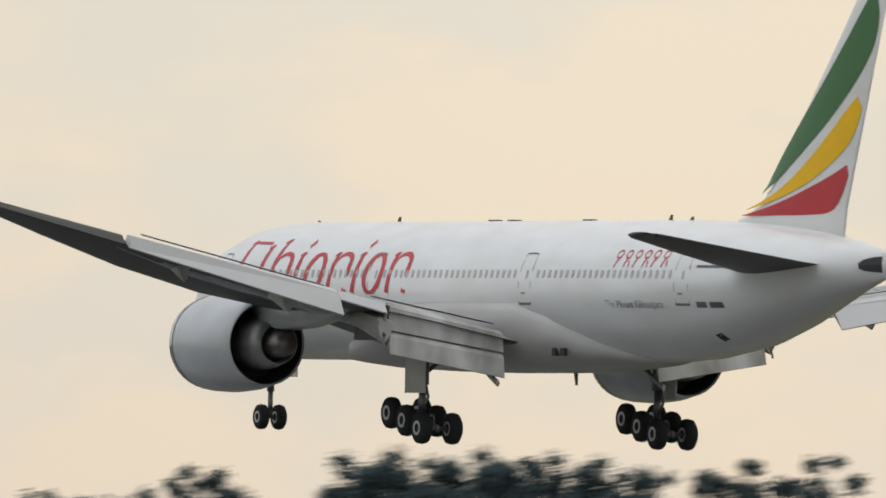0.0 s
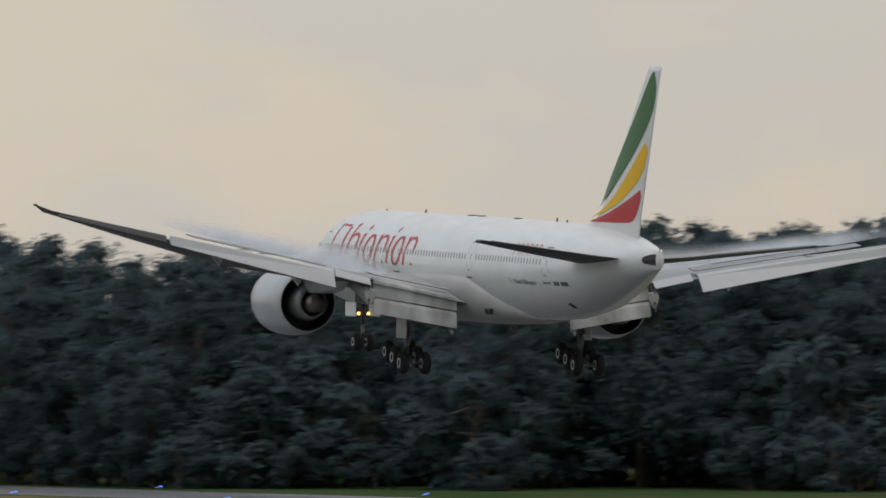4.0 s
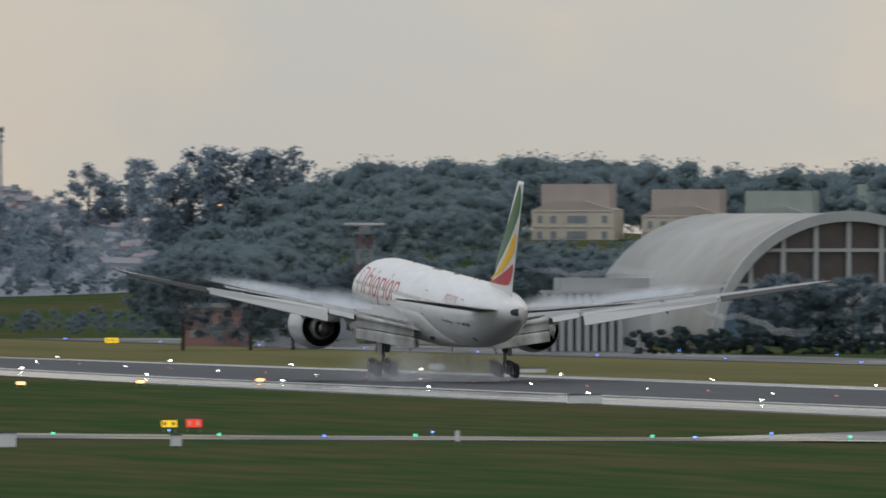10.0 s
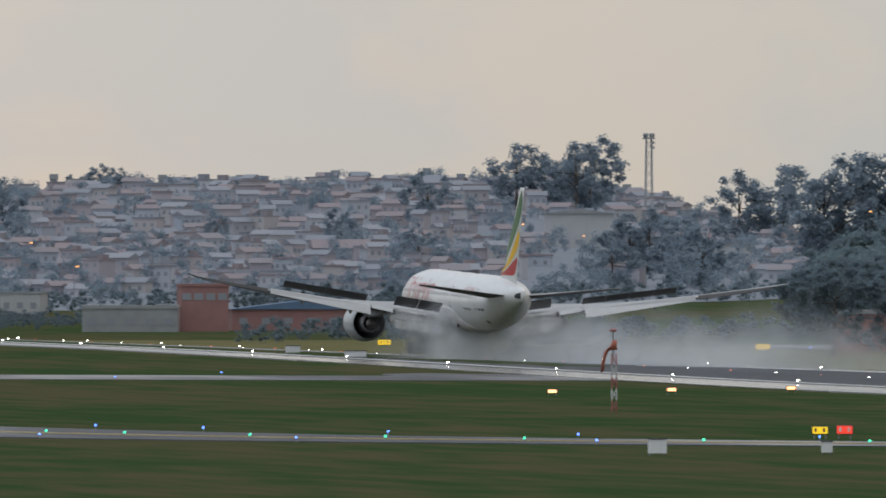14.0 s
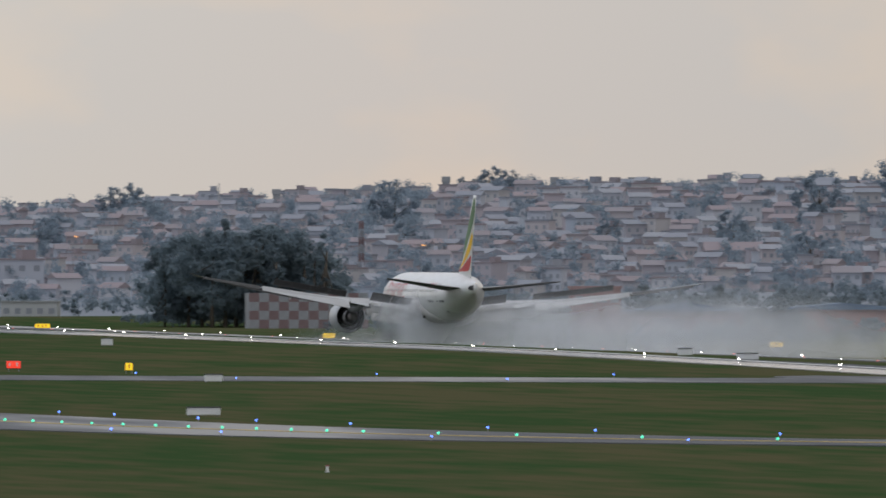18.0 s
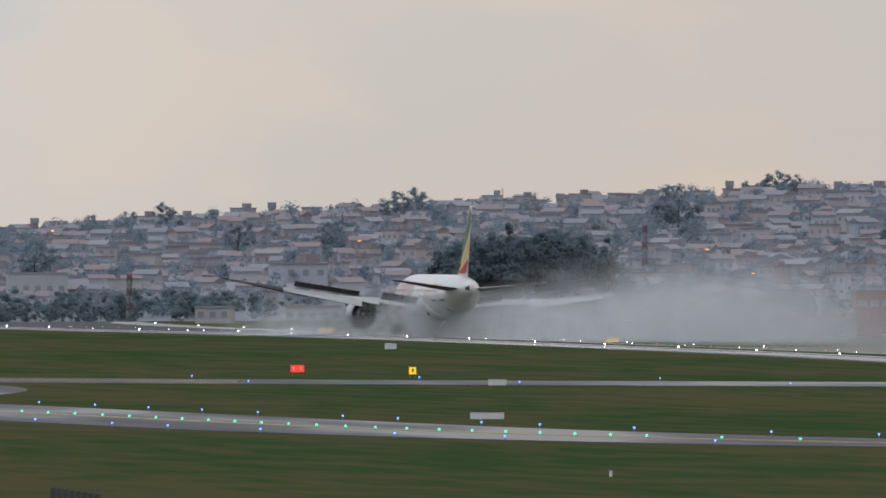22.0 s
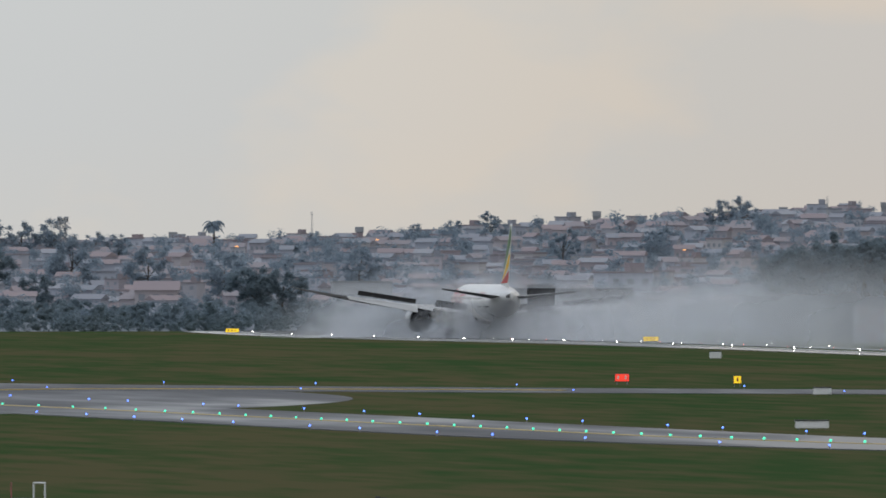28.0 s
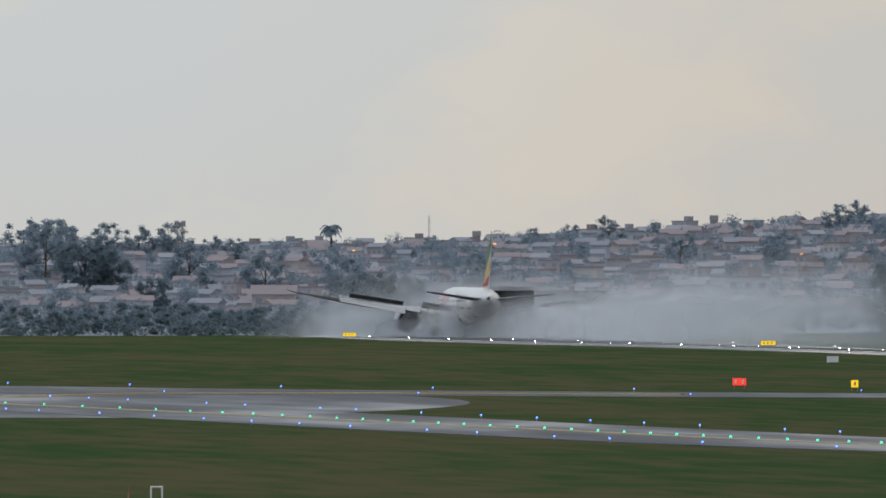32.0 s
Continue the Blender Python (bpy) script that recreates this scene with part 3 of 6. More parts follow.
            slab(b, P[0], P[1], Q[0], Q[1], 0.07, 0.04)
            bmesh.ops.recalc_face_normals(b, faces=b.faces)
            sp = lit_and_shaded(part("spoiler", b, M_DARKWING, wing), M_WINGLIT)
            sp.location = hinge - pivot
            moving.append((sp, hinge - pivot))
        # engine
        cx, cz, back = s * 9.85, 2.65, -1.7
        b = bmesh.new()
        prof = [(10.9, 1.58), (12.4, 1.6), (13.0, 1.66), (13.2, 1.78), (13.05, 1.9), (12.2, 2.02), (10.6, 2.06), (9.0, 1.97), (7.6, 1.76), (7.55, 1.71), (8.2, 1.70), (9.4, 1.60)]
        loft(b, [ring_y(r, y + back, 40, cx, cz) for y, r in prof], False)
        sub("nacelle", b, [M_NACELLE], "grey-white engine nacelle", True)
        b = bmesh.new()
        loft(b, [ring_y(r, y + back, 40, cx, cz) for y, r in ((12.75, 1.63), (13.02, 1.67), (13.22, 1.785), (13.06, 1.915), (12.7, 1.975))], False)
        sub("intake_lip", b, M_METAL, "bare metal intake lip", True)
        b = bmesh.new()
        loft(b, [ring_y(r, y + back, 32, cx, cz) for y, r in ((11.2, 1.585), (11.25, 0.5), (11.9, 0.05))], True)
        sub("fan", b, M_DUCT, "dark fan face")
        b = bmesh.new()
        loft(b, [ring_y(r, y + back, 32, cx, cz) for y, r in ((7.66, 1.675), (8.4, 1.64), (9.5, 1.57), (9.45, 1.0))], False)
        sub("bypass_duct", b, M_DUCT)
        b = bmesh.new()
        loft(b, [ring_y(r, y + back, 32, cx, cz) for y, r in ((9.5, 1.08), (8.3, 1.12), (7.3, 1.04), (6.4, 0.86), (6.42, 0.80), (7.0, 0.78))], False)
        sub("core_cowl", b, M_COWL, "stained core cowl", True)
        b = bmesh.new()
        loft(b, [ring_y(r, y + back, 24, cx, cz) for y, r in ((7.0, 0.78), (6.95, 0.60), (6.3, 0.58), (5.75, 0.52), (5.55, 0.40), (5.5, 0.04))], True)
        sub("exhaust_plug", b, M_HOT, "heat-stained exhaust plug", True)
        b = bmesh.new()
        rings = []
        for y, z0, z1, w in ((9.6, 4.4, 4.86, 0.12), (7.6, 4.1, 5.0, 0.26), (6.0, 3.6, 4.6, 0.36), (4.2, 3.25, 4.6, 0.46), (2.2, 3.35, 4.5, 0.5), (0.2, 3.6, 4.4, 0.4), (-1.6, 4.1, 4.4, 0.1)):
            rings.append([(cx - w, y, z0), (cx - w, y, z1), (cx + w, y, z1), (cx + w, y, z0)])
        loft(b, rings)
        sub("pylon", b, M_NACELLE, "", True)
        b = bmesh.new()
        box(b, s * 32.0 - 0.1, -9.75, wing_z(32) - 0.06, s * 32.0 + 0.1, -9.5, wing_z(32) + 0.06)
        sub("wingtip_lamp", b, M_STRUT)
        moving.append((wing, pivot))
    # main landing gear: struts, bogies and wheels
    wheel = bmesh.new()
    loft(wheel, [[(x, r * math.cos(a), r * math.sin(a)) for a in (math.tau * i / 24 for i in range(24))] for x, r in ((-0.24, 0.30), (-0.25, 0.52), (-0.17, 0.64), (0, 0.67), (0.17, 0.64), (0.25, 0.52), (0.24, 0.30))])
    bmesh.ops.recalc_face_normals(wheel, faces=wheel.faces)
    tyre_me = bpy.data.meshes.new("tyre")
    wheel.to_mesh(tyre_me)
    wheel.free()
    hub = bmesh.new()
    loft(hub, [[(x, r * math.cos(a), r * math.sin(a)) for a in (math.tau * i / 16 for i in range(16))] for x, r in ((-0.250, 0.19), (-0.262, 0.21), (-0.262, 0.31), (0.262, 0.31), (0.262, 0.21), (0.250, 0.19))], False)
    hub_me = bpy.data.meshes.new("rim")
    hub.to_mesh(hub_me)
    hub.free()
    gear = []
    for s in (-1, 1):
        x = s * 5.49
        bm = bmesh.new()
        tube(bm, (0, 0, 0.0), (0, 0, 1.6), 0.16)
        tube(bm, (0, 0, 1.5), (0, 0, 3.2), 0.26)
        tube(bm, (0, 0.0, 1.9), (-s * 1.7, 0, 3.2), 0.09)
        tube(bm, (0, -0.05, 0.4), (0, -0.55, 1.0), 0.06)
        tube(bm, (0, -0.55, 1.0), (0, -0.15, 1.8), 0.06)
        tube(bm, (0, 0.2, 1.7), (0, 1.9, 3.2), 0.08)
        strut = part("main_strut", bm, M_STRUT, plane, "thick oily landing gear leg", True)
        bm = bmesh.new()
        box(bm, s * 0.34, -1.0, 1.15, s * 0.40, 0.9, 2.9, 0.02)
        part("gear_door", bm, M_BELLY, strut)
        bm = bmesh.new()
        tube(bm, (0, -1.6, 0), (0, 1.6, 0), 0.15)
        for k in (-1.47, 0, 1.47):
            tube(bm, (-0.7, k, 0), (0.7, k, 0), 0.09)
        bogie = part("main_bogie", bm, M_STRUT, plane, "six-wheel bogie", True)
        for k in (-1.47, 0, 1.47):
            for xx in (-0.7, 0.7):
                mesh_part("tyre", tyre_me, M_TYRE, bogie, "", True).location = (xx, k, 0)
                mesh_part("rim", hub_me, M_RIM, bogie, "", False).location = (xx, k, 0)
        gear.append((strut, bogie, x))
    bm = bmesh.new()
    tube(bm, (0, 0, 0), (0, 0, 1.2), 0.11)
    tube(bm, (0, 0, 1.1), (0, 0, 2.6), 0.16)
    tube(bm, (0, 0, 1.2), (0, 1.3, 2.6), 0.06)
    tube(bm, (-0.5, 0, 0), (0.5, 0, 0), 0.08)
    nose = part("nose_strut", bm, M_STRUT, plane, "nose gear leg", True)
    nose.location = (0, 25.9, 0.55)
    for xx in (-0.42, 0.42):
        for me, m, nm in ((tyre_me, M_TYRE, "tyre"), (hub_me, M_RIM, "rim")):
            o = mesh_part(nm, me, m, nose, "", nm == "tyre")
            o.location, o.scale = (xx, 0, 0), (0.8, 0.82, 0.82)
    for dz, xx in ((1.75, -0.32), (1.75, 0.32)):
        bm = bmesh.new()
        bmesh.ops.create_icosphere(bm, subdivisions=2, radius=0.11)
        part("landing_light", bm, M_GLOW, nose, "glowing warm lamp").location = (xx, -0.1, dz)
    for s in (-1, 1):
        bm = bmesh.new()
        box(bm, s * 0.75, 24.9, 1.75, s * 0.80, 27.0, 2.65, 0.02)
        part("nose_gear_door", bm, M_WHITE, plane)
    # cabin windows and doors
    pane = bmesh.new()
    outline = [(0.115 * math.copysign(abs(math.cos(a)) ** 0.6, math.cos(a)), 0.185 * math.copysign(abs(math.sin(a)) ** 0.6, math.sin(a))) for a in (math.tau * i / 10 for i in range(10))]
    loft(pane, [[(k, p, q) for p, q in outline] for k in (-0.006, 0.006)])
    pane_me = bpy.data.meshes.new("window")
    pane.to_mesh(pane_me)
    pane.free()
    doors = (25.2, 9.8, -4.4, -18.2)
    for s in (-1, 1):
        y = 27.0
        while y > -17.5:
            if min(abs(y - d) for d in doors) > 0.85:
                o = mesh_part("window", pane_me, M_WINDOW, plane)
                o.location = (s * side_x(y, 6.1, 0.004), y, 6.1)
                o.rotation_euler = (0, s * -0.19, 0)
            y -= 0.533
        for d in doors:
            bm = bmesh.new()
            for pts in ([(d - 0.55, 4.86), (d - 0.55, 5.6), (d - 0.55, 6.4), (d - 0.5, 6.95)], [(d + 0.55, 4.86), (d + 0.55, 5.6), (d + 0.55, 6.4), (d + 0.5, 6.95)]):
                stroke(bm, pts, 0.035, s)
            stroke(bm, [(d - 0.55, 4.86), (d, 4.86), (d + 0.55, 4.86)], 0.10, s)
            stroke(bm, [(d - 0.5, 6.95), (d, 6.97), (d + 0.5, 6.95)], 0.06, s)
            door = part("cabin_door", bm, M_DOORLINE, plane, "door seams and sill")
            bm = bmesh.new()
            stroke(bm, [(d - 0.12, 5.9), (d - 0.12, 6.25)], 0.16, s)
            part("door_window", bm, M_WINDOW, door)
            bm = bmesh.new()
            stroke(bm, [(d - 0.1, 5.3), (d + 0.25, 5.3)], 0.07, s)
            part("door_handle", bm, M_DOORLINE, door)
        # red title: leaning plain strokes
        base, xh = 5.3, 6.98
        lz = lambda yy, z: (yy - 0.19 * (z - base), z)
        for y0, kind in ((23.6, "cap"), (21.4, "tall"), (20.2, "tallarch"), (17.8, "dot"), (16.8, "ring"), (14.4, "desc"), (12.0, "dot"), (11.1, "ring"), (8.7, "arch")):
            bm = bmesh.new()
            top = {"cap": 7.5, "tallarch": 7.55, "tall": 7.3}.get(kind, xh)
            low = base - (0.7 if kind == "desc" else 0)
            hs = [low + (top - low) * i / 5 for i in range(6)]
            if kind == "ring":
                loop = [lz(y0 - 0.95 + 0.78 * math.cos(a), base + 0.82 + 0.82 * math.sin(a)) for a in (math.tau * i / 20 for i in range(21))]
                stroke(bm, loop, [0.15 + 0.22 * abs(math.cos(math.tau * i / 20)) for i in range(21)], s)
            else:
                stroke(bm, [lz(y0 - 0.15, z) for z in hs], [0.40, 0.34, 0.33, 0.33, 0.33, 0.24], s)
                stroke(bm, [lz(y0 + 0.12, top - 0.12), lz(y0 - 0.1, top), lz(y0 - 0.35, top)], 0.1, s)
            if kind in ("tallarch", "arch", "desc"):
                arc = [lz(y0 - 1.0 + 0.72 * math.cos(a), xh - 0.42 + 0.40 * math.sin(a)) for a in (math.pi * i / 6 for i in range(7))]
                stroke(bm, arc, [0.08, 0.12, 0.16, 0.18, 0.22, 0.30, 0.34], s, 0.016)
                stroke(bm, [lz(y0 - 1.72, xh - 0.42), lz(y0 - 1.74, 6.2), lz(y0 - 1.75, base)], [0.35, 0.34, 0.40], s, 0.018)
            if kind == "dot":
                stroke(bm, [lz(y0 - 0.2, 7.25), lz(y0 - 0.36, 7.52)], 0.24, s)
            if kind == "cap":
                stroke(bm, [lz(y0 - 0.1, top - 0.06), lz(y0 - 1.0, top - 0.06), lz(y0 - 2.0, top - 0.08)], 0.12, s, 0.016)
            part("title_stroke", bm, M_RED, plane, "red painted title shape")
        # small red emblem shapes
        for k in range(6):
            bm = bmesh.new()
            yy = -12.4 - k * 0.82
            loop = [(yy + 0.24 * math.cos(a), 6.92 + 0.16 * math.sin(a)) for a in (math.tau * i / 10 for i in range(11))]
            stroke(bm, loop, 0.07, s)
            stroke(bm, [(yy - 0.1, 6.8), (yy + 0.08, 6.6), (yy + 0.16, 6.38)], 0.08, s, 0.017)
            if k % 2:
                stroke(bm, [(yy - 0.2, 6.65), (yy - 0.28, 6.38)], 0.08, s, 0.016)
            part("emblem_stroke", bm, M_RED, plane, "red painted emblem shape")
        bm = bmesh.new()
        stroke(bm, [(-19.25, 4.86), (-19.95, 4.86)], 0.24, s)
        stroke(bm, [(-20.15, 4.86), (-21.05, 4.86)], 0.24, s)
        part("registration_bar", bm, M_INK, plane, "dark bars of unreadable writing")
        bm = bmesh.new()
        stroke(bm, [(-19.25, 6.42), (-20.6, 6.42), (-22.0, 6.42)], 0.11, s)
        part("type_bar", bm, M_INK, plane, "dark bars of unreadable writing")
        for k in (0, 1):
            bm = bmesh.new()
            y = -6.4 - k * 0.75
            vx = fairing_x(y, 2.15, 4.2, 0.36)
            box(bm, s * vx - 0.12, y - 0.2, 2.72, s * vx + 0.05, y + 0.15, 3.05)
            part("outflow_vent", bm, M_DUCT, plane, "dark square vent")
        bm = bmesh.new()
        stroke(bm, [(-19.2, 3.52), (-19.7, 3.62)], 0.26, s, 0.02)
        part("drain_panel", bm, M_DUCT, plane, "dark square vent")
    # name of the ship
    for s in (-1, 1):
        cu = bpy.data.curves.new("ship_name", "FONT")
        cu.body, cu.size, cu.extrude = "The Mount Kilimanjaro", 0.5, 0.01
        tmp = new("ship_name", cu)
        me = bpy.data.meshes.new_from_object(tmp.evaluated_get(bpy.context.evaluated_depsgraph_get()))
        bpy.data.objects.remove(tmp)
        o = mesh_part("ship_name", me, M_GREYINK, plane, "grey painted name")
        m = Matrix.Rotation(radians(90), 4, "Z") @ Matrix.Rotation(radians(90), 4, "X")
        w = max(v.co.x for v in me.vertices)
        if s < 0:
            m = Matrix.Rotation(radians(-90), 4, "Z") @ Matrix.Rotation(radians(90), 4, "X")
        o.matrix_basis = Matrix.Translation((s * side_x(-14, 4.72, 0.02), -11.7 if s < 0 else -16.9, 4.72)) @ Matrix.Rotation(s * 0.29, 4, "Y") @ m @ Matrix.Diagonal((5.2 / w, 0.95, 1, 1))
    # antennas, beacon and small fittings on the back and belly
    for y, h in ((14.0, 0.22), (-11.3, 0.24), (-13.2, 0.16)):
        bm = bmesh.new()
        slab(bm, (0, y, 8.36), (0, y - 0.25, 8.38 + h), (0.01, y - 0.4, 8.36), (0.01, y - 0.4, 8.38 + h), 0.05, 0.03)
        part("blade_antenna", bm, M_WINGSHADE, plane)
    bm = bmesh.new()
    slab(bm, (0, -3.0, 2.2), (0, -3.2, 1.55), (0.01, -3.4, 2.2), (0.01, -3.4, 1.55), 0.05, 0.03)
    part("blade_antenna", bm, M_WINGSHADE, plane)
    for y in (4.6, 2.8, -4.2):
        bm = bmesh.new()
        box(bm, -0.18, y - 0.35, 8.36, 0.18, y + 0.35, 8.45, 0.03)
        part("antenna_base", bm, M_WINGSHADE, plane)
    bm = bmesh.new()
    bmesh.ops.create_icosphere(bm, subdivisions=2, radius=0.06, matrix=Matrix.Translation((0, 21.5, 8.41)))
    part("beacon", bm, M_RED, plane, "small red beacon dome")
    bm = bmesh.new()
    bmesh.ops.create_icosphere(bm, subdivisions=2, radius=0.05, matrix=Matrix.Translation((0, -30.95, 7.1)))
    part("tail_light", bm, M_STROBE, plane, "small lit tail lamp")
    return plane, moving, gear, nose


AIRLINER, MOVING, GEAR, NOSE = build_airliner()


# ---- vegetation ----
def leafy(m):
    """Lets light through the leaves of a material."""
    nt = m.node_tree
    b, out = nt.nodes["Principled BSDF"], nt.nodes["Material Output"]
    tr, mx = nt.nodes.new("ShaderNodeBsdfTranslucent"), nt.nodes.new("ShaderNodeMixShader")
    nt.links.new(b.inputs["Base Color"].links[0].from_socket, tr.inputs["Color"])
    mx.inputs[0].default_value = 0.55
    nt.links.new(b.outputs[0], mx.inputs[1])
    nt.links.new(tr.outputs[0], mx.inputs[2])
    nt.links.new(mx.outputs[0], out.inputs[0])
    return m


M_LEAF = mat("dark_broad_leaves", (0.084, 0.116, 0.128), 0.9, scale=0.5, second=(0.105, 0.138, 0.142), spec=0.05, by_island=0.10)
M_LEAF_PALE = mat("olive_leaves", (0.10, 0.125, 0.085), 0.9, scale=0.5, second=(0.125, 0.145, 0.09), spec=0.05, by_island=0.18)
# far leaves are paled and blued: distance haze painted into their base colours
M_LEAF_HAZED = mat("hazed_hill_leaves", (0.215, 0.280, 0.313), 0.9, scale=0.25, second=(0.242, 0.305, 0.325), spec=0.0, by_island=0.08)
M_LEAF_MID = mat("hazed_belt_leaves", (0.185, 0.242, 0.280), 0.9, scale=0.25, second=(0.21, 0.26, 0.29), spec=0.0, by_island=0.08)
M_RIDGE = mat("hazed_ridge_leaves", (0.125, 0.162, 0.178), 0.9, scale=0.25, second=(0.135, 0.172, 0.18), spec=0.0, by_island=0.08)
M_FAR_LEAF = mat("hazed_town_leaves", (0.262, 0.322, 0.38), 0.9, scale=0.25, second=(0.285, 0.34, 0.385), spec=0.0, by_island=0.06)
M_BARK = mat("grey_brown_bark", (0.11, 0.09, 0.07), 0.9, scale=2.0, second=(0.07, 0.06, 0.05), bump=0.4, stretch=(1, 1, 0.3))


for m in (M_LEAF, M_LEAF_PALE, M_LEAF_HAZED, M_LEAF_MID, M_RIDGE, M_FAR_LEAF):
    leafy(m)


def raw_mesh(name, verts, faces):
    me = bpy.data.meshes.new(name)
    me.from_pydata(verts, [], faces)
    me.update()
    return me


CORE = bmesh.new()
bmesh.ops.create_icosphere(CORE, subdivisions=1, radius=1.0)
CORE.verts.index_update()
CORE_V, CORE_F = np.array([v.co[:] for v in CORE.verts]), np.array([[v.index for v in f.verts] for f in CORE.faces])
CORE.free()


def clumps(rng, centres, radii, leaves, size, flat=0.7, core=0.0):
    """Leaf clusters: loose leaves that fill a rounded clump round each centre, most of them facing up and outwards."""
    V, F, n = [], [], 0
    unit = lambda v: v / (np.linalg.norm(v, axis=1)[:, None] + 1e-9)
    for c, r in zip(centres, radii):
        if core:
            # the close-grown heart of the clump
            k = CORE_V * (r * core) * rng.uniform(0.75, 1.25, (len(CORE_V), 1)) * np.array([1, 1, flat]) + c
            V.append(k)
            F.append(CORE_F + n)
            n += len(k)
        d = unit(rng.normal(size=(leaves, 3)))
        p = c + d * (r * rng.uniform(0.22, 1.02, (leaves, 1))) * np.array([1, 1, flat])
        facing = unit(np.array([0, 0, 0.55]) + 0.45 * d + 0.38 * rng.normal(size=(leaves, 3)))
        a = unit(np.cross(facing, rng.normal(size=(leaves, 3))))
        b = np.cross(facing, a)
        s = size * rng.uniform(0.6, 1.35, (leaves, 1))
        t = np.stack([p - a * s - b * s * 0.4, p + a * s * 0.9, p + b * s * 0.8], 1).reshape(-1, 3)
        V.append(t)
        F.append(np.arange(leaves)[:, None] * 3 + n + np.array([0, 1, 2]))
        n += len(t)
    return np.concatenate(V), np.concatenate(F)


def crown_points(rng, shape, count, w, h):
    """Clump centres of a crown of half width w and height h, z from 0."""
    out = []
    while len(out) < count:
        p = rng.uniform(-1, 1, 3)
        if shape == "round" and not 0.35 < np.linalg.norm(p) < 1:
            continue
        if shape == "umbrella":
            if p[0] ** 2 + p[1] ** 2 > 1 or p[2] < -0.2 - 0.5 * rng.random() or p[2] > 0.75 * (1 - 0.7 * (p[0] ** 2 + p[1] ** 2)):
                continue
        if shape == "tall" and (p[0] ** 2 + p[1] ** 2 > (1 - 0.55 * abs(p[2])) ** 2):
            continue
        if shape == "cone" and (p[0] ** 2 + p[1] ** 2) ** 0.5 > 0.95 * (1 - (p[2] + 1) / 2) + 0.08:
            continue
        out.append((p[0] * w, p[1] * w, (p[2] + 1) * h / 2))
    return np.array(out)


def make_tree(seed, shape, height, width, leaf, name="tree", label="dense dark green broadleaf tree", category="tree", group="trees behind the airfield", count=64, leaves=150, size=0.26, low=0.12, core=0.4):
    """A tree with a tapered trunk, limbs and a ragged crown, standing at the origin."""
    rng = np.random.default_rng(seed)
    t = thing(name, label, category, group)
    base = height * low
    pts = crown_points(rng, shape, count, width / 2, height - base)
    pts[:, 2] += base
    rad = rng.uniform(0.75, 1.35, count) * width * (0.115 if shape != "cone" else 0.09)
    v, f = clumps(rng, pts, rad, leaves, size, 0.7, core)
    mesh_part("crown", raw_mesh("crown", v, f), leaf, t, "", True)
    bm = bmesh.new()
    top = Vector((rng.uniform(-0.6, 0.6), rng.uniform(-0.6, 0.6), height * 0.72))
    mid = Vector((top.x * 0.2, top.y * 0.6, height * 0.35))
    r = height * 0.018
    tube(bm, (0, 0, -0.6), mid, r * 1.25, r * 0.85, 8)
    tube(bm, mid, top, r * 0.85, r * 0.35, 8)
    for i in rng.choice(count, 9, False):
        s = mid.lerp(top, rng.uniform(0, 0.8))
        tube(bm, s, Vector(pts[i]), r * 0.42, r * 0.12, 5)
    part("trunk", bm, M_BARK, t, "", True)
    return t


def plant(proto, mrad, d, scale=1.0, turn=0.0, first=None):
    x, y = spot(mrad, d)
    m = pose(x, y, ground_z(x, y) - 0.15, 0, 0, turn)
    c = copy_thing(proto, m)
    c.scale = (scale, scale, scale)
    return c


RND = random.Random(7)
PROTO = {
    "round": [make_tree(s, "round", 17, 13, M_LEAF) for s in (1, 2, 3)],
    "umbrella": [make_tree(s, "umbrella", 22, 15, M_LEAF, label="tall flat-topped dark tree with open limbs", low=0.42, count=34) for s in (4, 5)],
    "tall": [make_tree(s, "tall", 22, 10, M_LEAF, label="tall narrow dark green tree") for s in (6, 7)],
    "pale": [make_tree(s, "round", 14, 11, M_LEAF_PALE, label="olive green bushy tree") for s in (8, 9)],
    "blue": [make_tree(s, "round", 14, 12, M_LEAF_HAZED, label="rounded tree with pale blue haze tinted into its leaves", group="trees on the hills") for s in (10, 11)],
    "conifer": [make_tree(s, "cone", 18, 7, M_LEAF_MID, label="pointed conifer tree with blue-grey haze tinted into it", group="conifer clump", count=52, low=0.1) for s in (12, 13)],
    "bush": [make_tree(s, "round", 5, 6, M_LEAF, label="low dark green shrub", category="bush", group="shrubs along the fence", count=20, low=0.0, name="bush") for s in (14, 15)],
    "mid": [make_tree(s, "round", 14, 12, M_LEAF_MID, label="rounded tree with blue-grey haze tinted into its leaves", group="trees on the hills") for s in (18, 19)],
    "far": [make_tree(s, "round", 13, 12, M_FAR_LEAF, label="tree among the houses with haze tinted into its leaves", group="trees in the town", count=44, leaves=75, size=0.38, low=0.1, core=0.0) for s in (16, 17)],
}
for kind, protos in PROTO.items():
    for k, p in enumerate(protos):
        # the first of each kind stands in the deep woods
        x, y = spot(*{"far": (150 + 25 * k, 3620), "blue": (222 + 9 * k, 3050), "mid": (215 + 9 * k, 3080), "conifer": (140 + 2 * k, 2672)}.get(kind, (330 + 9 * k + RND.uniform(-12, 40), 1720 + RND.uniform(0, 90))))
        p.matrix_basis = pose(x, y, ground_z(x, y) - 0.15, 0, 0, 20)


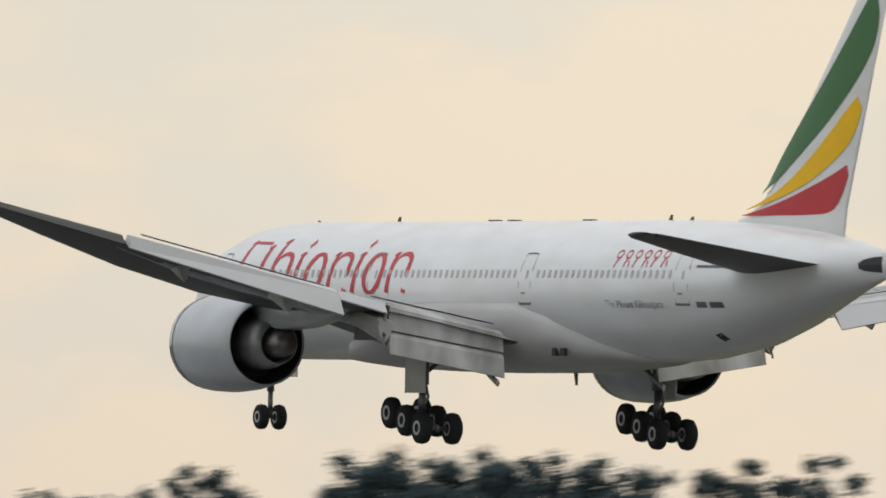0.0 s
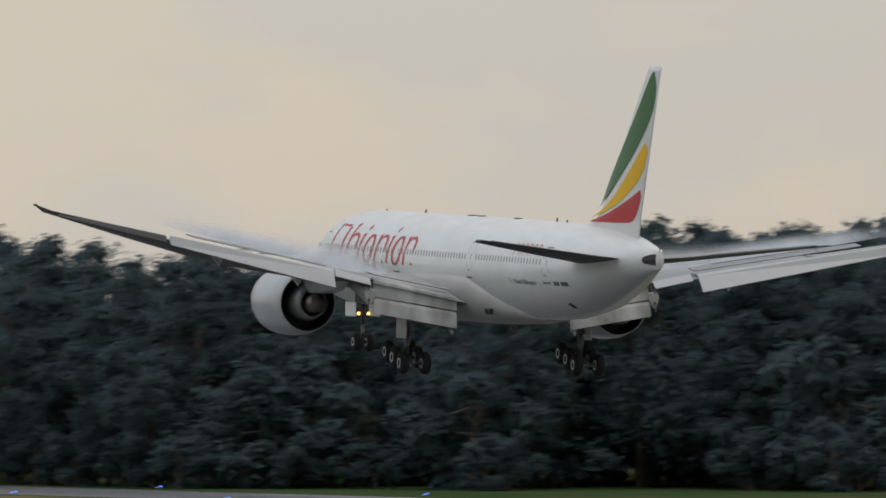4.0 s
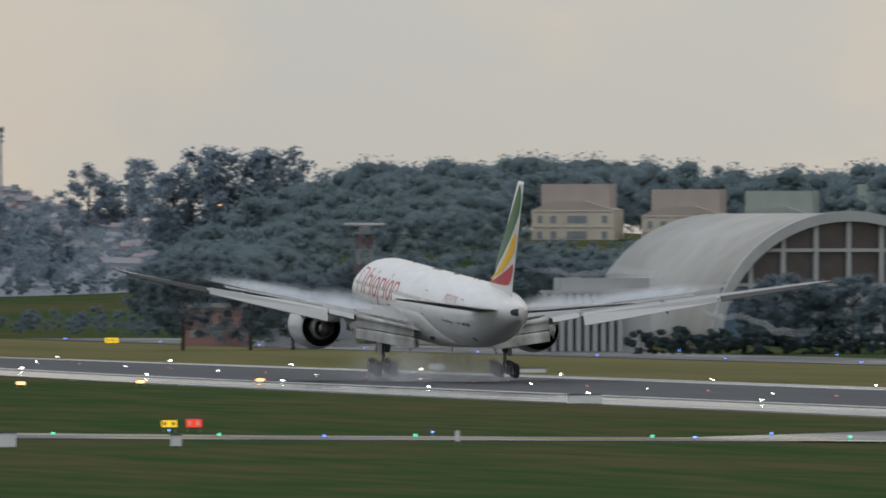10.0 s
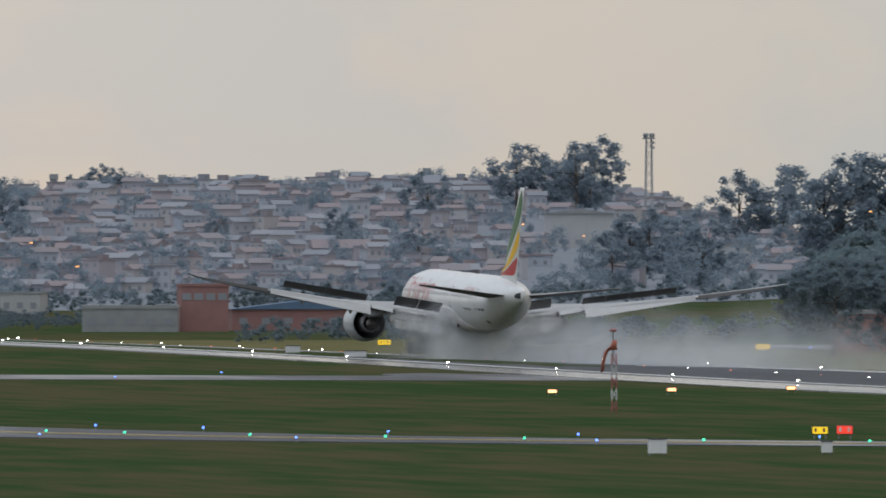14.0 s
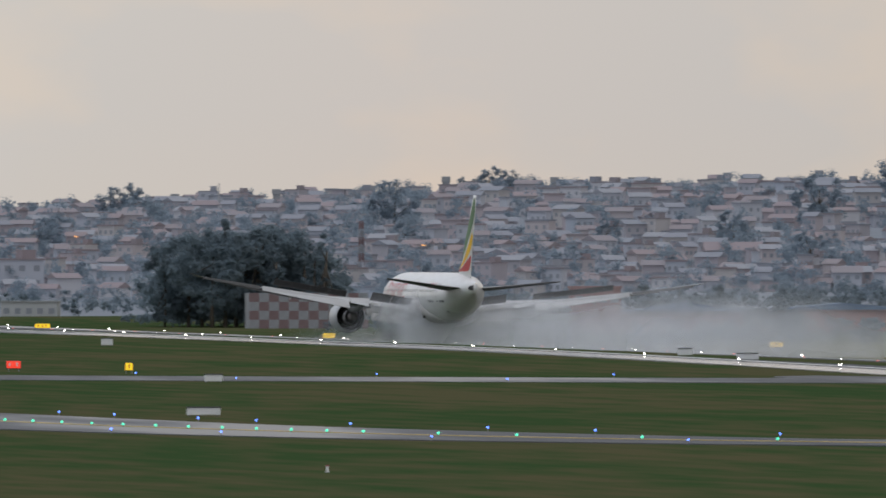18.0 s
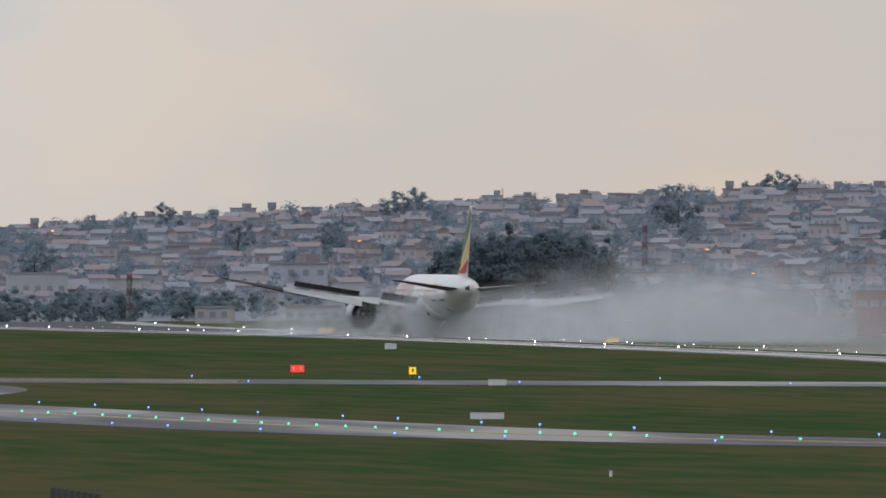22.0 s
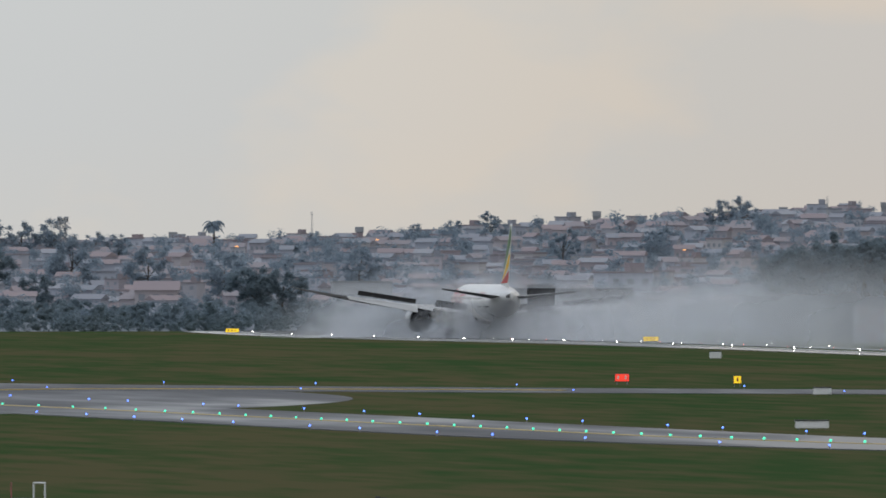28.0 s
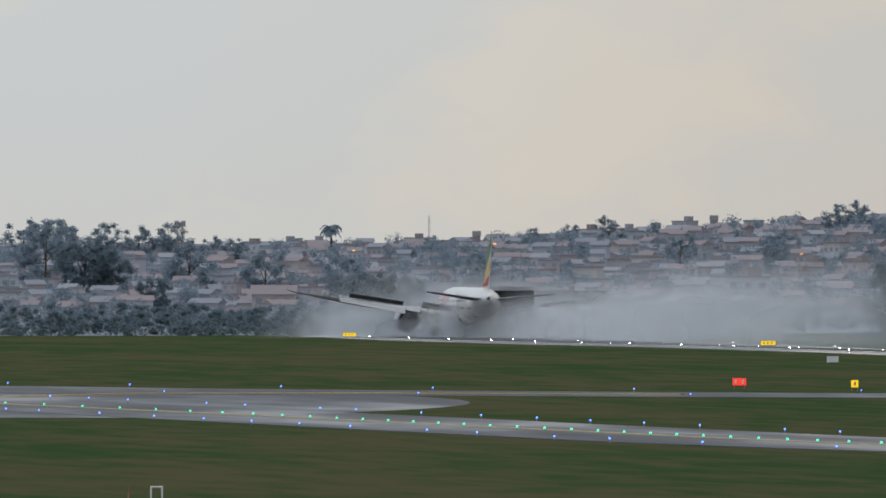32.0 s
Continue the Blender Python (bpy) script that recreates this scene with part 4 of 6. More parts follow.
def tree(kind, g, top, d, turn=None):
    """One tree at bearing g (milliradians) and distance d, as tall as to reach the sight line 'top' (milliradians above the eye)."""
    proto = RND.choice(PROTO[kind])
    x, y = spot(g, d)
    want = EYE_HEIGHT + top * d / 1000 - ground_z(x, y)
    have = {"round": 17, "umbrella": 22, "tall": 22, "pale": 14, "blue": 14, "mid": 14, "conifer": 18, "bush": 5, "far": 13}[kind]
    plant(proto, g, d, max(0.25, want / have), RND.uniform(0, 360) if turn is None else turn)


# dense woods beyond the far taxiway: bearing, sight line of the crown tops
CROWNS = [(262, 5.2), (268, 5.6), (271, 6.0), (276, 6.1), (282, 6.6), (287, 6.3), (291, 6.4), (296, 6.2), (301, 6.3), (306, 5.6), (311, 5.4), (316, 6.0), (322, 6.7), (326, 7.5), (329, 7.9), (334, 7.1), (344, 6.9), (352, 6.6)]
g = 262.0
while g < 352:
    top = ramp(g, CROWNS)
    d = 1500 + (1 if g < 285 else 0) * 60 + RND.uniform(-15, 60)
    d = max(d, 446 / math.sin(g / 1000)) if g > 274 else RND.uniform(1900, 1960)
    tree(RND.choice(("round", "tall", "round", "umbrella")) if g > 269 else RND.choice(("mid", "round")), g, top - RND.uniform(0.0, 1.3), d)
    tree(RND.choice(("round", "tall")) if g > 269 else "mid", g + 1.5, top - RND.uniform(1.0, 2.6), d - RND.uniform(8, 22))
    tree(RND.choice(("round", "pale", "bush")), g + RND.uniform(-1, 1), top - RND.uniform(5.5, 8.5), d - RND.uniform(22, 30))
    tree("bush", g + 0.3, RND.uniform(-5.6, -4.4), d - RND.uniform(30, 36))
    tree("bush", g + 1.6, RND.uniform(-6.0, -4.6), d - RND.uniform(30, 38))
    tree("round", g + 0.7, top - RND.uniform(2.5, 4.5), d - RND.uniform(10, 22))
    g += 2.6
for g, top, d, kind in ((284.2, 7.7, 1640, "umbrella"), (286.6, 7.3, 1650, "umbrella"), (285.4, 7.4, 1660, "round"), (278.0, 6.3, 1620, "umbrella"), (291, 6.6, 1535, "round"),
                        (263.2, 5.4, 1925, "tall"), (264.8, 5.0, 1925, "umbrella"), (326, 7.9, 1500, "umbrella"), (321.8, 6.9, 1510, "tall"), (257.5, 3.4, 1925, "mid"), (253.8, 3.7, 1925, "mid"), (255.6, 3.5, 1925, "mid"),
                        (249.6, 1.5, 1925, "mid"), (248.4, 1.4, 1925, "mid"), (251.5, 1.6, 1925, "mid"), (261, 1.2, 1925, "mid"), (259.5, 2.2, 1925, "tall"),
                        (246.3, 3.2, 2120, "mid"), (248.4, 3.4, 2110, "mid"), (244.9, 2.6, 2130, "mid"), (250.5, 2.9, 2100, "mid"), (266.5, 4.9, 1925, "round"), (267.8, 4.4, 1925, "tall")):
    tree(kind, g, top, d)
# nearer trees in the first seconds of the approach
for g, top, d, kind in ((408.5, 5.3, 1010, "pale"), (406.4, 4.4, 1000, "pale"), (399.6, 4.5, 990, "pale"), (397, 3.6, 995, "pale"), (411, 4.2, 1020, "pale"), (414, 3.4, 1015, "round"),
                        (403, 3.2, 1005, "round"), (393, 1.9, 1000, "pale"), (390.8, 2.2, 1010, "pale"), (387.0, 0.5, 1015, "pale"), (384.6, 1.2, 1060, "pale"),
                        (385, -0.8, 1110, "pale"), (387.5, 0.3, 1110, "pale"), (353, -0.4, 1300, "pale"), (349, -0.2, 1300, "pale"), (357, -1.6, 1300, "pale"), (345, -1.0, 1300, "pale"), (361, -2.0, 1300, "pale"), (430.5, 5.2, 980, "round"), (434.6, 8.2, 985, "round"), (437.6, 9.7, 990, "round"), (440.5, 9.2, 985, "round"), (444, 6.0, 985, "round"), (445.8, 10.7, 2700, "round"), (447.2, 10.1, 2706, "round"), (444.4, 10.0, 2706, "round"), (455.8, 11.2, 2706, "round"), (458.8, 11.0, 2706, "round"), (461.8, 11.5, 2706, "round"), (465.2, 11.4, 2706, "round"), (457.3, 11.5, 2700, "round"), (463.7, 11.8, 2700, "umbrella"), (468, 11.2, 2700, "round"), (471, 11.0, 2700, "round"), (475, 11.3, 2700, "umbrella"), (479, 11.1, 2700, "round"), (483, 11.3, 2700, "round")):
    tree(kind, g, top, d)
# belt in front of the apartment blocks, the hangar and the radar tower
for i in range(34):
    g = 200 + i * 1.45 + RND.uniform(-0.5, 0.5)
    tree("mid", g, RND.uniform(-2.6, -0.9), RND.uniform(2080, 2200))
for g, top, d in ((212.8, -0.8, 2000), (218.5, -0.6, 2030), (220.5, -0.9, 2040), (234.5, -1.9, 1900), (236, -2.3, 1905), (238.5, -2.0, 1900), (203, -1.4, 1950), (199, -1.2, 1950), (205.5, -1.8, 1960), (240.5, -2.6, 1890), (233, -2.8, 1890)):
    tree("mid", g, top, d)
for i in range(40):
    tree("bush", 226 + i * 0.95, RND.uniform(-6.0, -5.0), 1880 + RND.uniform(0, 15))
# trees at the foot of the town and the low belt by the field's edge
for g, top in ((137.8, 0.9), (139.2, 1.1), (140.6, 1.35), (142.0, 1.45), (143.4, 1.5), (144.6, 1.2), (145.8, 1.45), (138.6, 0.0), (141.2, 0.4), (143.0, 0.5), (145.2, 0.6), (136.4, -0.9)):
    tree("conifer" if g > 144 else RND.choice(("conifer", "mid", "mid")), g, top, 2680 + RND.uniform(-12, 12))
for g, top, d in ((86.5, 2.4, 3500), (180.3, 5.8, 3800), (182, 5.2, 3800), (183.8, 5.9, 3790), (184.6, 6.2, 3800), (196.0, 4.5, 3900),
                  (200.5, 5.2, 3700), (202.0, 4.9, 3700), (203.5, 5.0, 3700), (205, 5.2, 3700), (198.4, 5.0, 3700), (193.5, 4.2, 3900), (155.5, 4.6, 4100), (154.2, 4.0, 4100), (156.8, 4.4, 4100), (158.2, 3.9, 4100),
                  (115.5, 2.0, 4000), (117.5, 2.2, 4000), (119.8, 2.7, 4000), (133.2, 3.4, 4050), (134.6, 3.6, 4050), (109.5, 1.5, 3900), (188.2, 2.0, 3300), (186.9, 1.7, 3300), (191.2, 1.4, 3200), (189.8, 1.5, 3220),
                  (124, 1.7, 3600), (129.5, 1.6, 3550), (150.5, 1.7, 3500), (162.5, 1.6, 3500), (170.0, 2.0, 3450), (174.5, 0.8, 3300), (186, 0.6, 3150), (95, 1.3, 3400), (99.5, 0.7, 3300), (104, 0.3, 3200), (112, 0.6, 3300)):
    tree("far", g, top, d)
# skyline trees at the town's end, field trees before the depot
for g, top, d, kind in ((85.3, 2.5, 3900, "far"), (87.2, 2.5, 3900, "far"), (88.2, 2.1, 3880, "far"), (90.2, 2.3, 3900, "far"), (92.1, 2.1, 3900, "far"), (94.0, 2.3, 3900, "far"), (96.5, 1.5, 3900, "far"), (97.8, 1.4, 3900, "far"),
                        (88.8, 1.4, 3330, "mid"), (90.0, 1.1, 3330, "mid"), (93.0, -0.8, 3200, "mid"), (105.9, -0.3, 3060, "mid"), (107.4, -0.6, 3060, "mid"),
                        (172.3, -3.1, 2380, "mid"), (171.2, -3.6, 2390, "mid"), (173.4, -3.7, 2370, "mid"), (180, -4.0, 2350, "mid"), (182.5, -3.6, 2360, "mid"), (185, -4.2, 2350, "mid"), (187.5, -4.4, 2340, "mid"), (178, -4.4, 2350, "mid"), (190, -4.6, 2330, "mid"),
                        (197.5, -1.2, 2250, "mid"), (200, -0.6, 2260, "mid"), (202.5, -1.4, 2250, "mid"), (205, -1.8, 2240, "mid"), (207, -2.3, 2230, "mid")):
    tree(kind, g, top, d)


def far_woods(name, label, leaf, rows, seed, leaves=70, size=0.42, core=0.42):
    """A wooded hillside of many small crowns: bearing range, distance range, number."""
    rng = np.random.default_rng(seed)
    V, F, n = [], [], 0
    kinds = []
    for _ in range(8):
        pts = crown_points(rng, "round", 7, 0.42, 0.75)
        kinds.append(clumps(rng, pts + np.array([0, 0, 0.15]), rng.uniform(0.8, 1.3, 7) * 0.22, leaves, size / 12, 0.75, core))
    for g0, g1, d0, d1, count, h in rows:
        for _ in range(count):
            g, d = rng.uniform(g0, g1), rng.uniform(d0, d1)
            x, y = spot(g, d)
            # a height, or a range of sight lines for the tops
            hh = max(2.0, EYE_HEIGHT + rng.uniform(*h) * d / 1000 - ground_z(x, y)) if isinstance(h, tuple) else h * rng.uniform(0.8, 1.2)
            w = hh * rng.uniform(0.8, 1.1)
            v, f = kinds[rng.integers(8)]
            c, s = math.cos(g * 7919), math.sin(g * 7919)
            v = np.stack([(v[:, 0] * c - v[:, 1] * s) * w, (v[:, 0] * s + v[:, 1] * c) * w, v[:, 2] * hh], 1)
            V.append(v + np.array([x, y, ground_z(x, y)]))
            F.append(f + n)
            n += len(v)
    me = raw_mesh(name, np.concatenate(V), np.concatenate(F))
    ob = mesh_part(name, me, leaf, None, "", True)
    return tagged(ob, label, "woods", kind="stuff")


# distant woods get their haze from the tinted leaf colours
far_woods("wooded_hillside", "dense wood on the hill with haze tinted into its leaves", M_LEAF_HAZED,
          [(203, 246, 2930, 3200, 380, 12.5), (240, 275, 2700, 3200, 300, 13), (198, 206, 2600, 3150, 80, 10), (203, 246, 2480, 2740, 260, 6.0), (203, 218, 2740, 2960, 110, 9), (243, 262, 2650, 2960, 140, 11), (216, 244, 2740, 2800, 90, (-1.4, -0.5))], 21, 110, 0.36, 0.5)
far_woods("wooded_ridge", "dense wood on the ridge with haze tinted into its leaves", M_RIDGE, [(318, 430, 2350, 3080, 900, 13.5), (424, 452, 2350, 2750, 260, 14), (452, 486, 2300, 2700, 130, 11)], 22, 54, 0.58, 0.66)
far_woods("field_edge_trees", "belt of trees at the field edge with haze tinted in", M_LEAF_MID, [(84, 125, 3010, 3100, 170, (-3.2, -2.0)), (125, 180, 3010, 3100, 170, (-3.7, -2.4)), (136, 182, 2700, 2790, 150, (-4.7, -3.5)), (136.6, 145.8, 2685, 2725, 70, (-2.6, 0.9)), (146, 182, 2500, 2650, 190, (-4.7, -4.2)), (134, 147, 2720, 2790, 90, (-4.5, -4.0)), (164, 201, 3000, 3080, 170, (-3.4, -2.0)), (84, 118, 2965, 3005, 150, (-4.2, -3.0)), (164, 202, 2180, 2300, 120, (-5.4, -3.9)), (200, 226, 1990, 2060, 60, (-5.6, -4.4))], 25)
far_woods("wood_edge", "dark thick undergrowth of the wood", M_LEAF, [(262, 300, 1600, 1720, 120, 13), (300, 352, 1480, 1650, 170, 13)], 23, 100, 0.40, 0.3)
far_woods("town_greenery", "trees between the houses with haze tinted into their leaves", M_FAR_LEAF, [(84, 200, 3000, 4230, 900, 5.5), (84, 200, 3900, 4240, 50, 6.5), (85, 199, 3050, 3850, 110, 8.5)], 24, 44, 0.60, 0.0)


def palm_tree(g, top, d):
    x, y = spot(g, d)
    h = EYE_HEIGHT + top * d / 1000 - ground_z(x, y)
    t = thing("palm_tree", "tall single palm with drooping fronds among houses", "palm")
    t.matrix_basis = pose(x, y, ground_z(x, y) - 0.2)
    bm = bmesh.new()
    tube(bm, (0, 0, 0), (0.1, 0, h * 0.5), 0.34, 0.26, 8)
    tube(bm, (0.1, 0, h * 0.5), (0, 0, h - 2.4), 0.26, 0.2, 8)
    part("trunk", bm, M_BARK, t, "", True)
    rng = random.Random(5)
    for i in range(34):
        a, up = math.tau * i / 17 + rng.uniform(-0.15, 0.15), rng.uniform(0.1, 1.0)
        bm = bmesh.new()
        rows = []
        for k in range(7):
            u = k / 6
            r, z = 2.6 * u, h - 2.4 + 2.4 * up * u * (1.6 - u) - 2.2 * u * u * (1.1 - 0.5 * up)
            w = 0.6 * math.sin(math.pi * (0.12 + 0.85 * u))
            c, n = (r * math.cos(a), r * math.sin(a)), (-math.sin(a), math.cos(a))
            rows.append([(c[0] + n[0] * w, c[1] + n[1] * w, z - 0.25), (c[0], c[1], z), (c[0] - n[0] * w, c[1] - n[1] * w, z - 0.25)])
        loft(bm, rows, False, False)
        part("frond", bm, M_FAR_LEAF, t)


palm_tree(103.4, 2.6, 3900)


# ---- buildings beyond the field ----
def palette(name, colors, rough=0.8, island=True):
    """A matt surface that takes one of several colours, by piece or by object, with stains."""
    m = mat(name, colors[0], rough, scale=0.5, spec=0.2)
    nt = m.node_tree
    N, L = nt.nodes.new, nt.links.new
    cr = N("ShaderNodeValToRGB")
    cr.color_ramp.interpolation = "CONSTANT"
    e = cr.color_ramp.elements
    e[0].color = (*colors[0], 1)
    e[1].position, e[1].color = 1 / len(colors), (*colors[1], 1)
    for i, c in enumerate(colors[2:], 2):
        k = e.new(i / len(colors))
        k.color = (*c, 1)
    src = N("ShaderNodeNewGeometry").outputs["Random Per Island"] if island else N("ShaderNodeObjectInfo").outputs["Random"]
    L(src, cr.inputs[0])
    b = nt.nodes["Principled BSDF"]
    old = b.inputs["Base Color"].links[0].from_socket
    mx = N("ShaderNodeMix")
    mx.data_type = "RGBA"
    mx.inputs["Factor"].default_value = 0.82
    L(old, mx.inputs["A"])
    L(cr.outputs[0], mx.inputs["B"])
    L(mx.outputs["Result"], b.inputs["Base Color"])
    return m


# close blue-grey tones: distance haze mixed into the wall and roof colours
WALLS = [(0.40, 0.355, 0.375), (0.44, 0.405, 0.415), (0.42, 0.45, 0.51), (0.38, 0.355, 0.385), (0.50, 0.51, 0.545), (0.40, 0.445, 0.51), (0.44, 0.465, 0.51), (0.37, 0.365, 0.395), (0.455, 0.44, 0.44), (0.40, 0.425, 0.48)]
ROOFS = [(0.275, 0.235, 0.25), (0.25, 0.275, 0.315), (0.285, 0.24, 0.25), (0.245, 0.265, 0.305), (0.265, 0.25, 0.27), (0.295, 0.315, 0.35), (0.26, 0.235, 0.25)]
M_HOUSE = palette("hazed_plaster_and_brick_walls", WALLS, island=False)
M_HOUSE_MANY = palette("hazed_plaster_and_brick_walls_many", WALLS)
M_ROOF = palette("hazed_clay_and_sheet_roofs", ROOFS, island=False)
M_ROOF_MANY = palette("hazed_clay_and_sheet_roofs_many", ROOFS)
# panes lifted near the wall tones, haze painted into the glass
M_PANE = mat("hazed_window_glass", (0.26, 0.28, 0.315), 0.3, scale=1.0)
M_CREAM = mat("cream_render", (0.60, 0.55, 0.46), 0.85, scale=0.3, second=(0.52, 0.47, 0.40))
M_ROSE = mat("faded_rose_render", (0.42, 0.36, 0.32), 0.85, scale=0.3, second=(0.36, 0.31, 0.29))
M_PALEWALL = mat("grey_green_render", (0.36, 0.39, 0.36), 0.85, scale=0.3, second=(0.30, 0.33, 0.31))
M_WHITEWALL = mat("off_white_wall", (0.42, 0.43, 0.44), 0.8, scale=0.4, second=(0.35, 0.36, 0.37))
M_VAULT = mat("weathered_vault_concrete", (0.44, 0.43, 0.415), 0.8, scale=0.25, second=(0.34, 0.33, 0.31), stretch=(1, 1, 0.4))
M_BRICKGLASS = mat("brown_tinted_glazing", (0.10, 0.08, 0.078), 0.35, scale=0.8, second=(0.065, 0.057, 0.057))
M_BLUEPANEL = mat("blue_hangar_panel", (0.12, 0.20, 0.30), 0.6, scale=0.6)
M_REDWALL = mat("brick_red_wall", (0.31, 0.16, 0.15), 0.8, scale=0.6, second=(0.25, 0.135, 0.13))
M_BLUEROOF = mat("blue_sheet_roof", (0.10, 0.17, 0.28), 0.6, scale=0.6)
M_GREYWALL = mat("grey_concrete_wall", (0.30, 0.31, 0.32), 0.85, scale=0.5)
M_REDBAND = mat("red_band_paint", (0.34, 0.12, 0.11), 0.6, scale=1.0)
M_WHITEBAND = mat("white_band_paint", (0.52, 0.52, 0.52), 0.6, scale=1.0)
# duller, bluer copies of the band paints, with distance haze in the colour
M_TOWERRED = mat("hazed_red_tower_paint", (0.20, 0.135, 0.14), 0.7, scale=1.0)
M_TOWERWHITE = mat("hazed_white_tower_paint", (0.28, 0.295, 0.315), 0.7, scale=1.0)
M_MAST = mat("pale_grey_mast_steel", (0.40, 0.41, 0.42), 0.6, scale=2.0)
M_STEEL = mat("grey_galvanised_steel", (0.27, 0.28, 0.29), 0.5, metal=0.3, scale=2.0)
M_DARKBOARD = mat("dark_board", (0.06, 0.065, 0.07), 0.7, scale=1.5)


def upright(g, d, turn=0.0, lift=0.0):
    """A pose on the ground at a bearing, its -y side towards the viewer."""
    x, y = spot(g, d)
    return pose(x, y, ground_z(x, y) + lift, 0, 0, -math.degrees(g / 1000) + turn)


def block(name, label, category, g, d, w, h, depth, wall, roof, nx=4, ny=3, win=(1.2, 1.1), turn=0.0, roof_h=0.5, gable=False, group="", sill=1.0, floor=2.8):
    """A building with wall, roof, and recessed windows with panes."""
    t = thing(name, label, category, group)
    t.matrix_basis = upright(g, d, turn)
    bm = bmesh.new()
    box(bm, -w / 2, 0, -2.0, w / 2, depth, h)
    part("wall", bm, wall, t)
    bm = bmesh.new()
    if gable:
        o = 0.4
        loft(bm, [[(-w / 2 - o, y, h - 0.05), (0, y, h + roof_h), (w / 2 + o, y, h - 0.05)] for y in (-o, depth + o)])
    else:
        box(bm, -w / 2 - 0.15, -0.15, h, w / 2 + 0.15, depth + 0.15, h + roof_h)
    bmesh.ops.recalc_face_normals(bm, faces=bm.faces)
    part("roof", bm, roof, t)
    if nx and ny:
        bm = bmesh.new()
        box(bm, -win[0] / 2, -0.06, 0, win[0] / 2, 0.05, win[1])
        first = None
        for i in range(nx):
            for j in range(ny):
                if first is None:
                    first = part("window", bm, M_PANE, t)
                    o = first
                else:
                    o = mesh_part("window", first.data, M_PANE, t)
                o.location = (-w / 2 + w * (i + 0.5) / nx, 0, sill + j * floor)
    return t


# four apartment blocks with stepped tops
def apartment(g, d, wall, upper, label):
    t = thing("apartment_block", label, "building", "apartment blocks")
    t.matrix_basis = upright(g, d, -8, -3.0)
    bm = bmesh.new()
    box(bm, -7.0, 0, -1, 7.0, 12, 8.0)
    body = part("wall", bm, wall, t)
    bm = bmesh.new()
    loft(bm, [[(-7.1, 0, 8.0), (-3.2, 0, 9.6), (2.0, 0, 9.6), (7.1, 0, 8.0)], [(-7.1, 12, 8.0), (-3.2, 12, 9.6), (2.0, 12, 9.6), (7.1, 12, 8.0)]])
    bmesh.ops.recalc_face_normals(bm, faces=bm.faces)
    part("roof", bm, upper, t)
    bm = bmesh.new()
    box(bm, -5.8, 3, 8.0, 5.9, 11, 12.4)
    part("upper_storey", bm, upper, t)
    bm = bmesh.new()
    box(bm, -0.65, -0.07, 0, 0.65, 0.05, 1.25)
    first = part("window", bm, M_PANE, t)
    for j in range(3):
        for x, k in ((-5.6, 0.6), (-3.3, 0.75), (0.0, 1.5), (1.6, 1.3), (5.4, 0.7)):
            o = first if (j, x) == (0, -5.6) else mesh_part("window", first.data, M_PANE, t)
            o.location, o.scale = (x, 0, 0.5 + 2.65 * j), (k, 1, 1)
    for x in (-7.0, -4.4, -1.9, 3.2, 6.7):
        bm = bmesh.new()
        box(bm, x, -0.22, -1, x + 0.3, 0.0, 8.0)
        part("pilaster", bm, wall, t)
    for j in range(4):
        bm = bmesh.new()
        box(bm, -7.06, -0.1, -0.3 + 2.65 * j, 7.06, 0.0, -0.12 + 2.65 * j)
        part("floor_band", bm, upper, t)


apartment(222.0, 2860, M_CREAM, M_ROSE, "cream and rose apartment block with stepped roof")
apartment(228.5, 2860, M_CREAM, M_ROSE, "cream and rose apartment block with stepped roof")
apartment(234.0, 2890, M_PALEWALL, M_PALEWALL, "pale grey-green apartment block behind the hangar")
apartment(240.6, 2890, M_PALEWALL, M_PALEWALL, "pale grey-green apartment block behind the hangar")


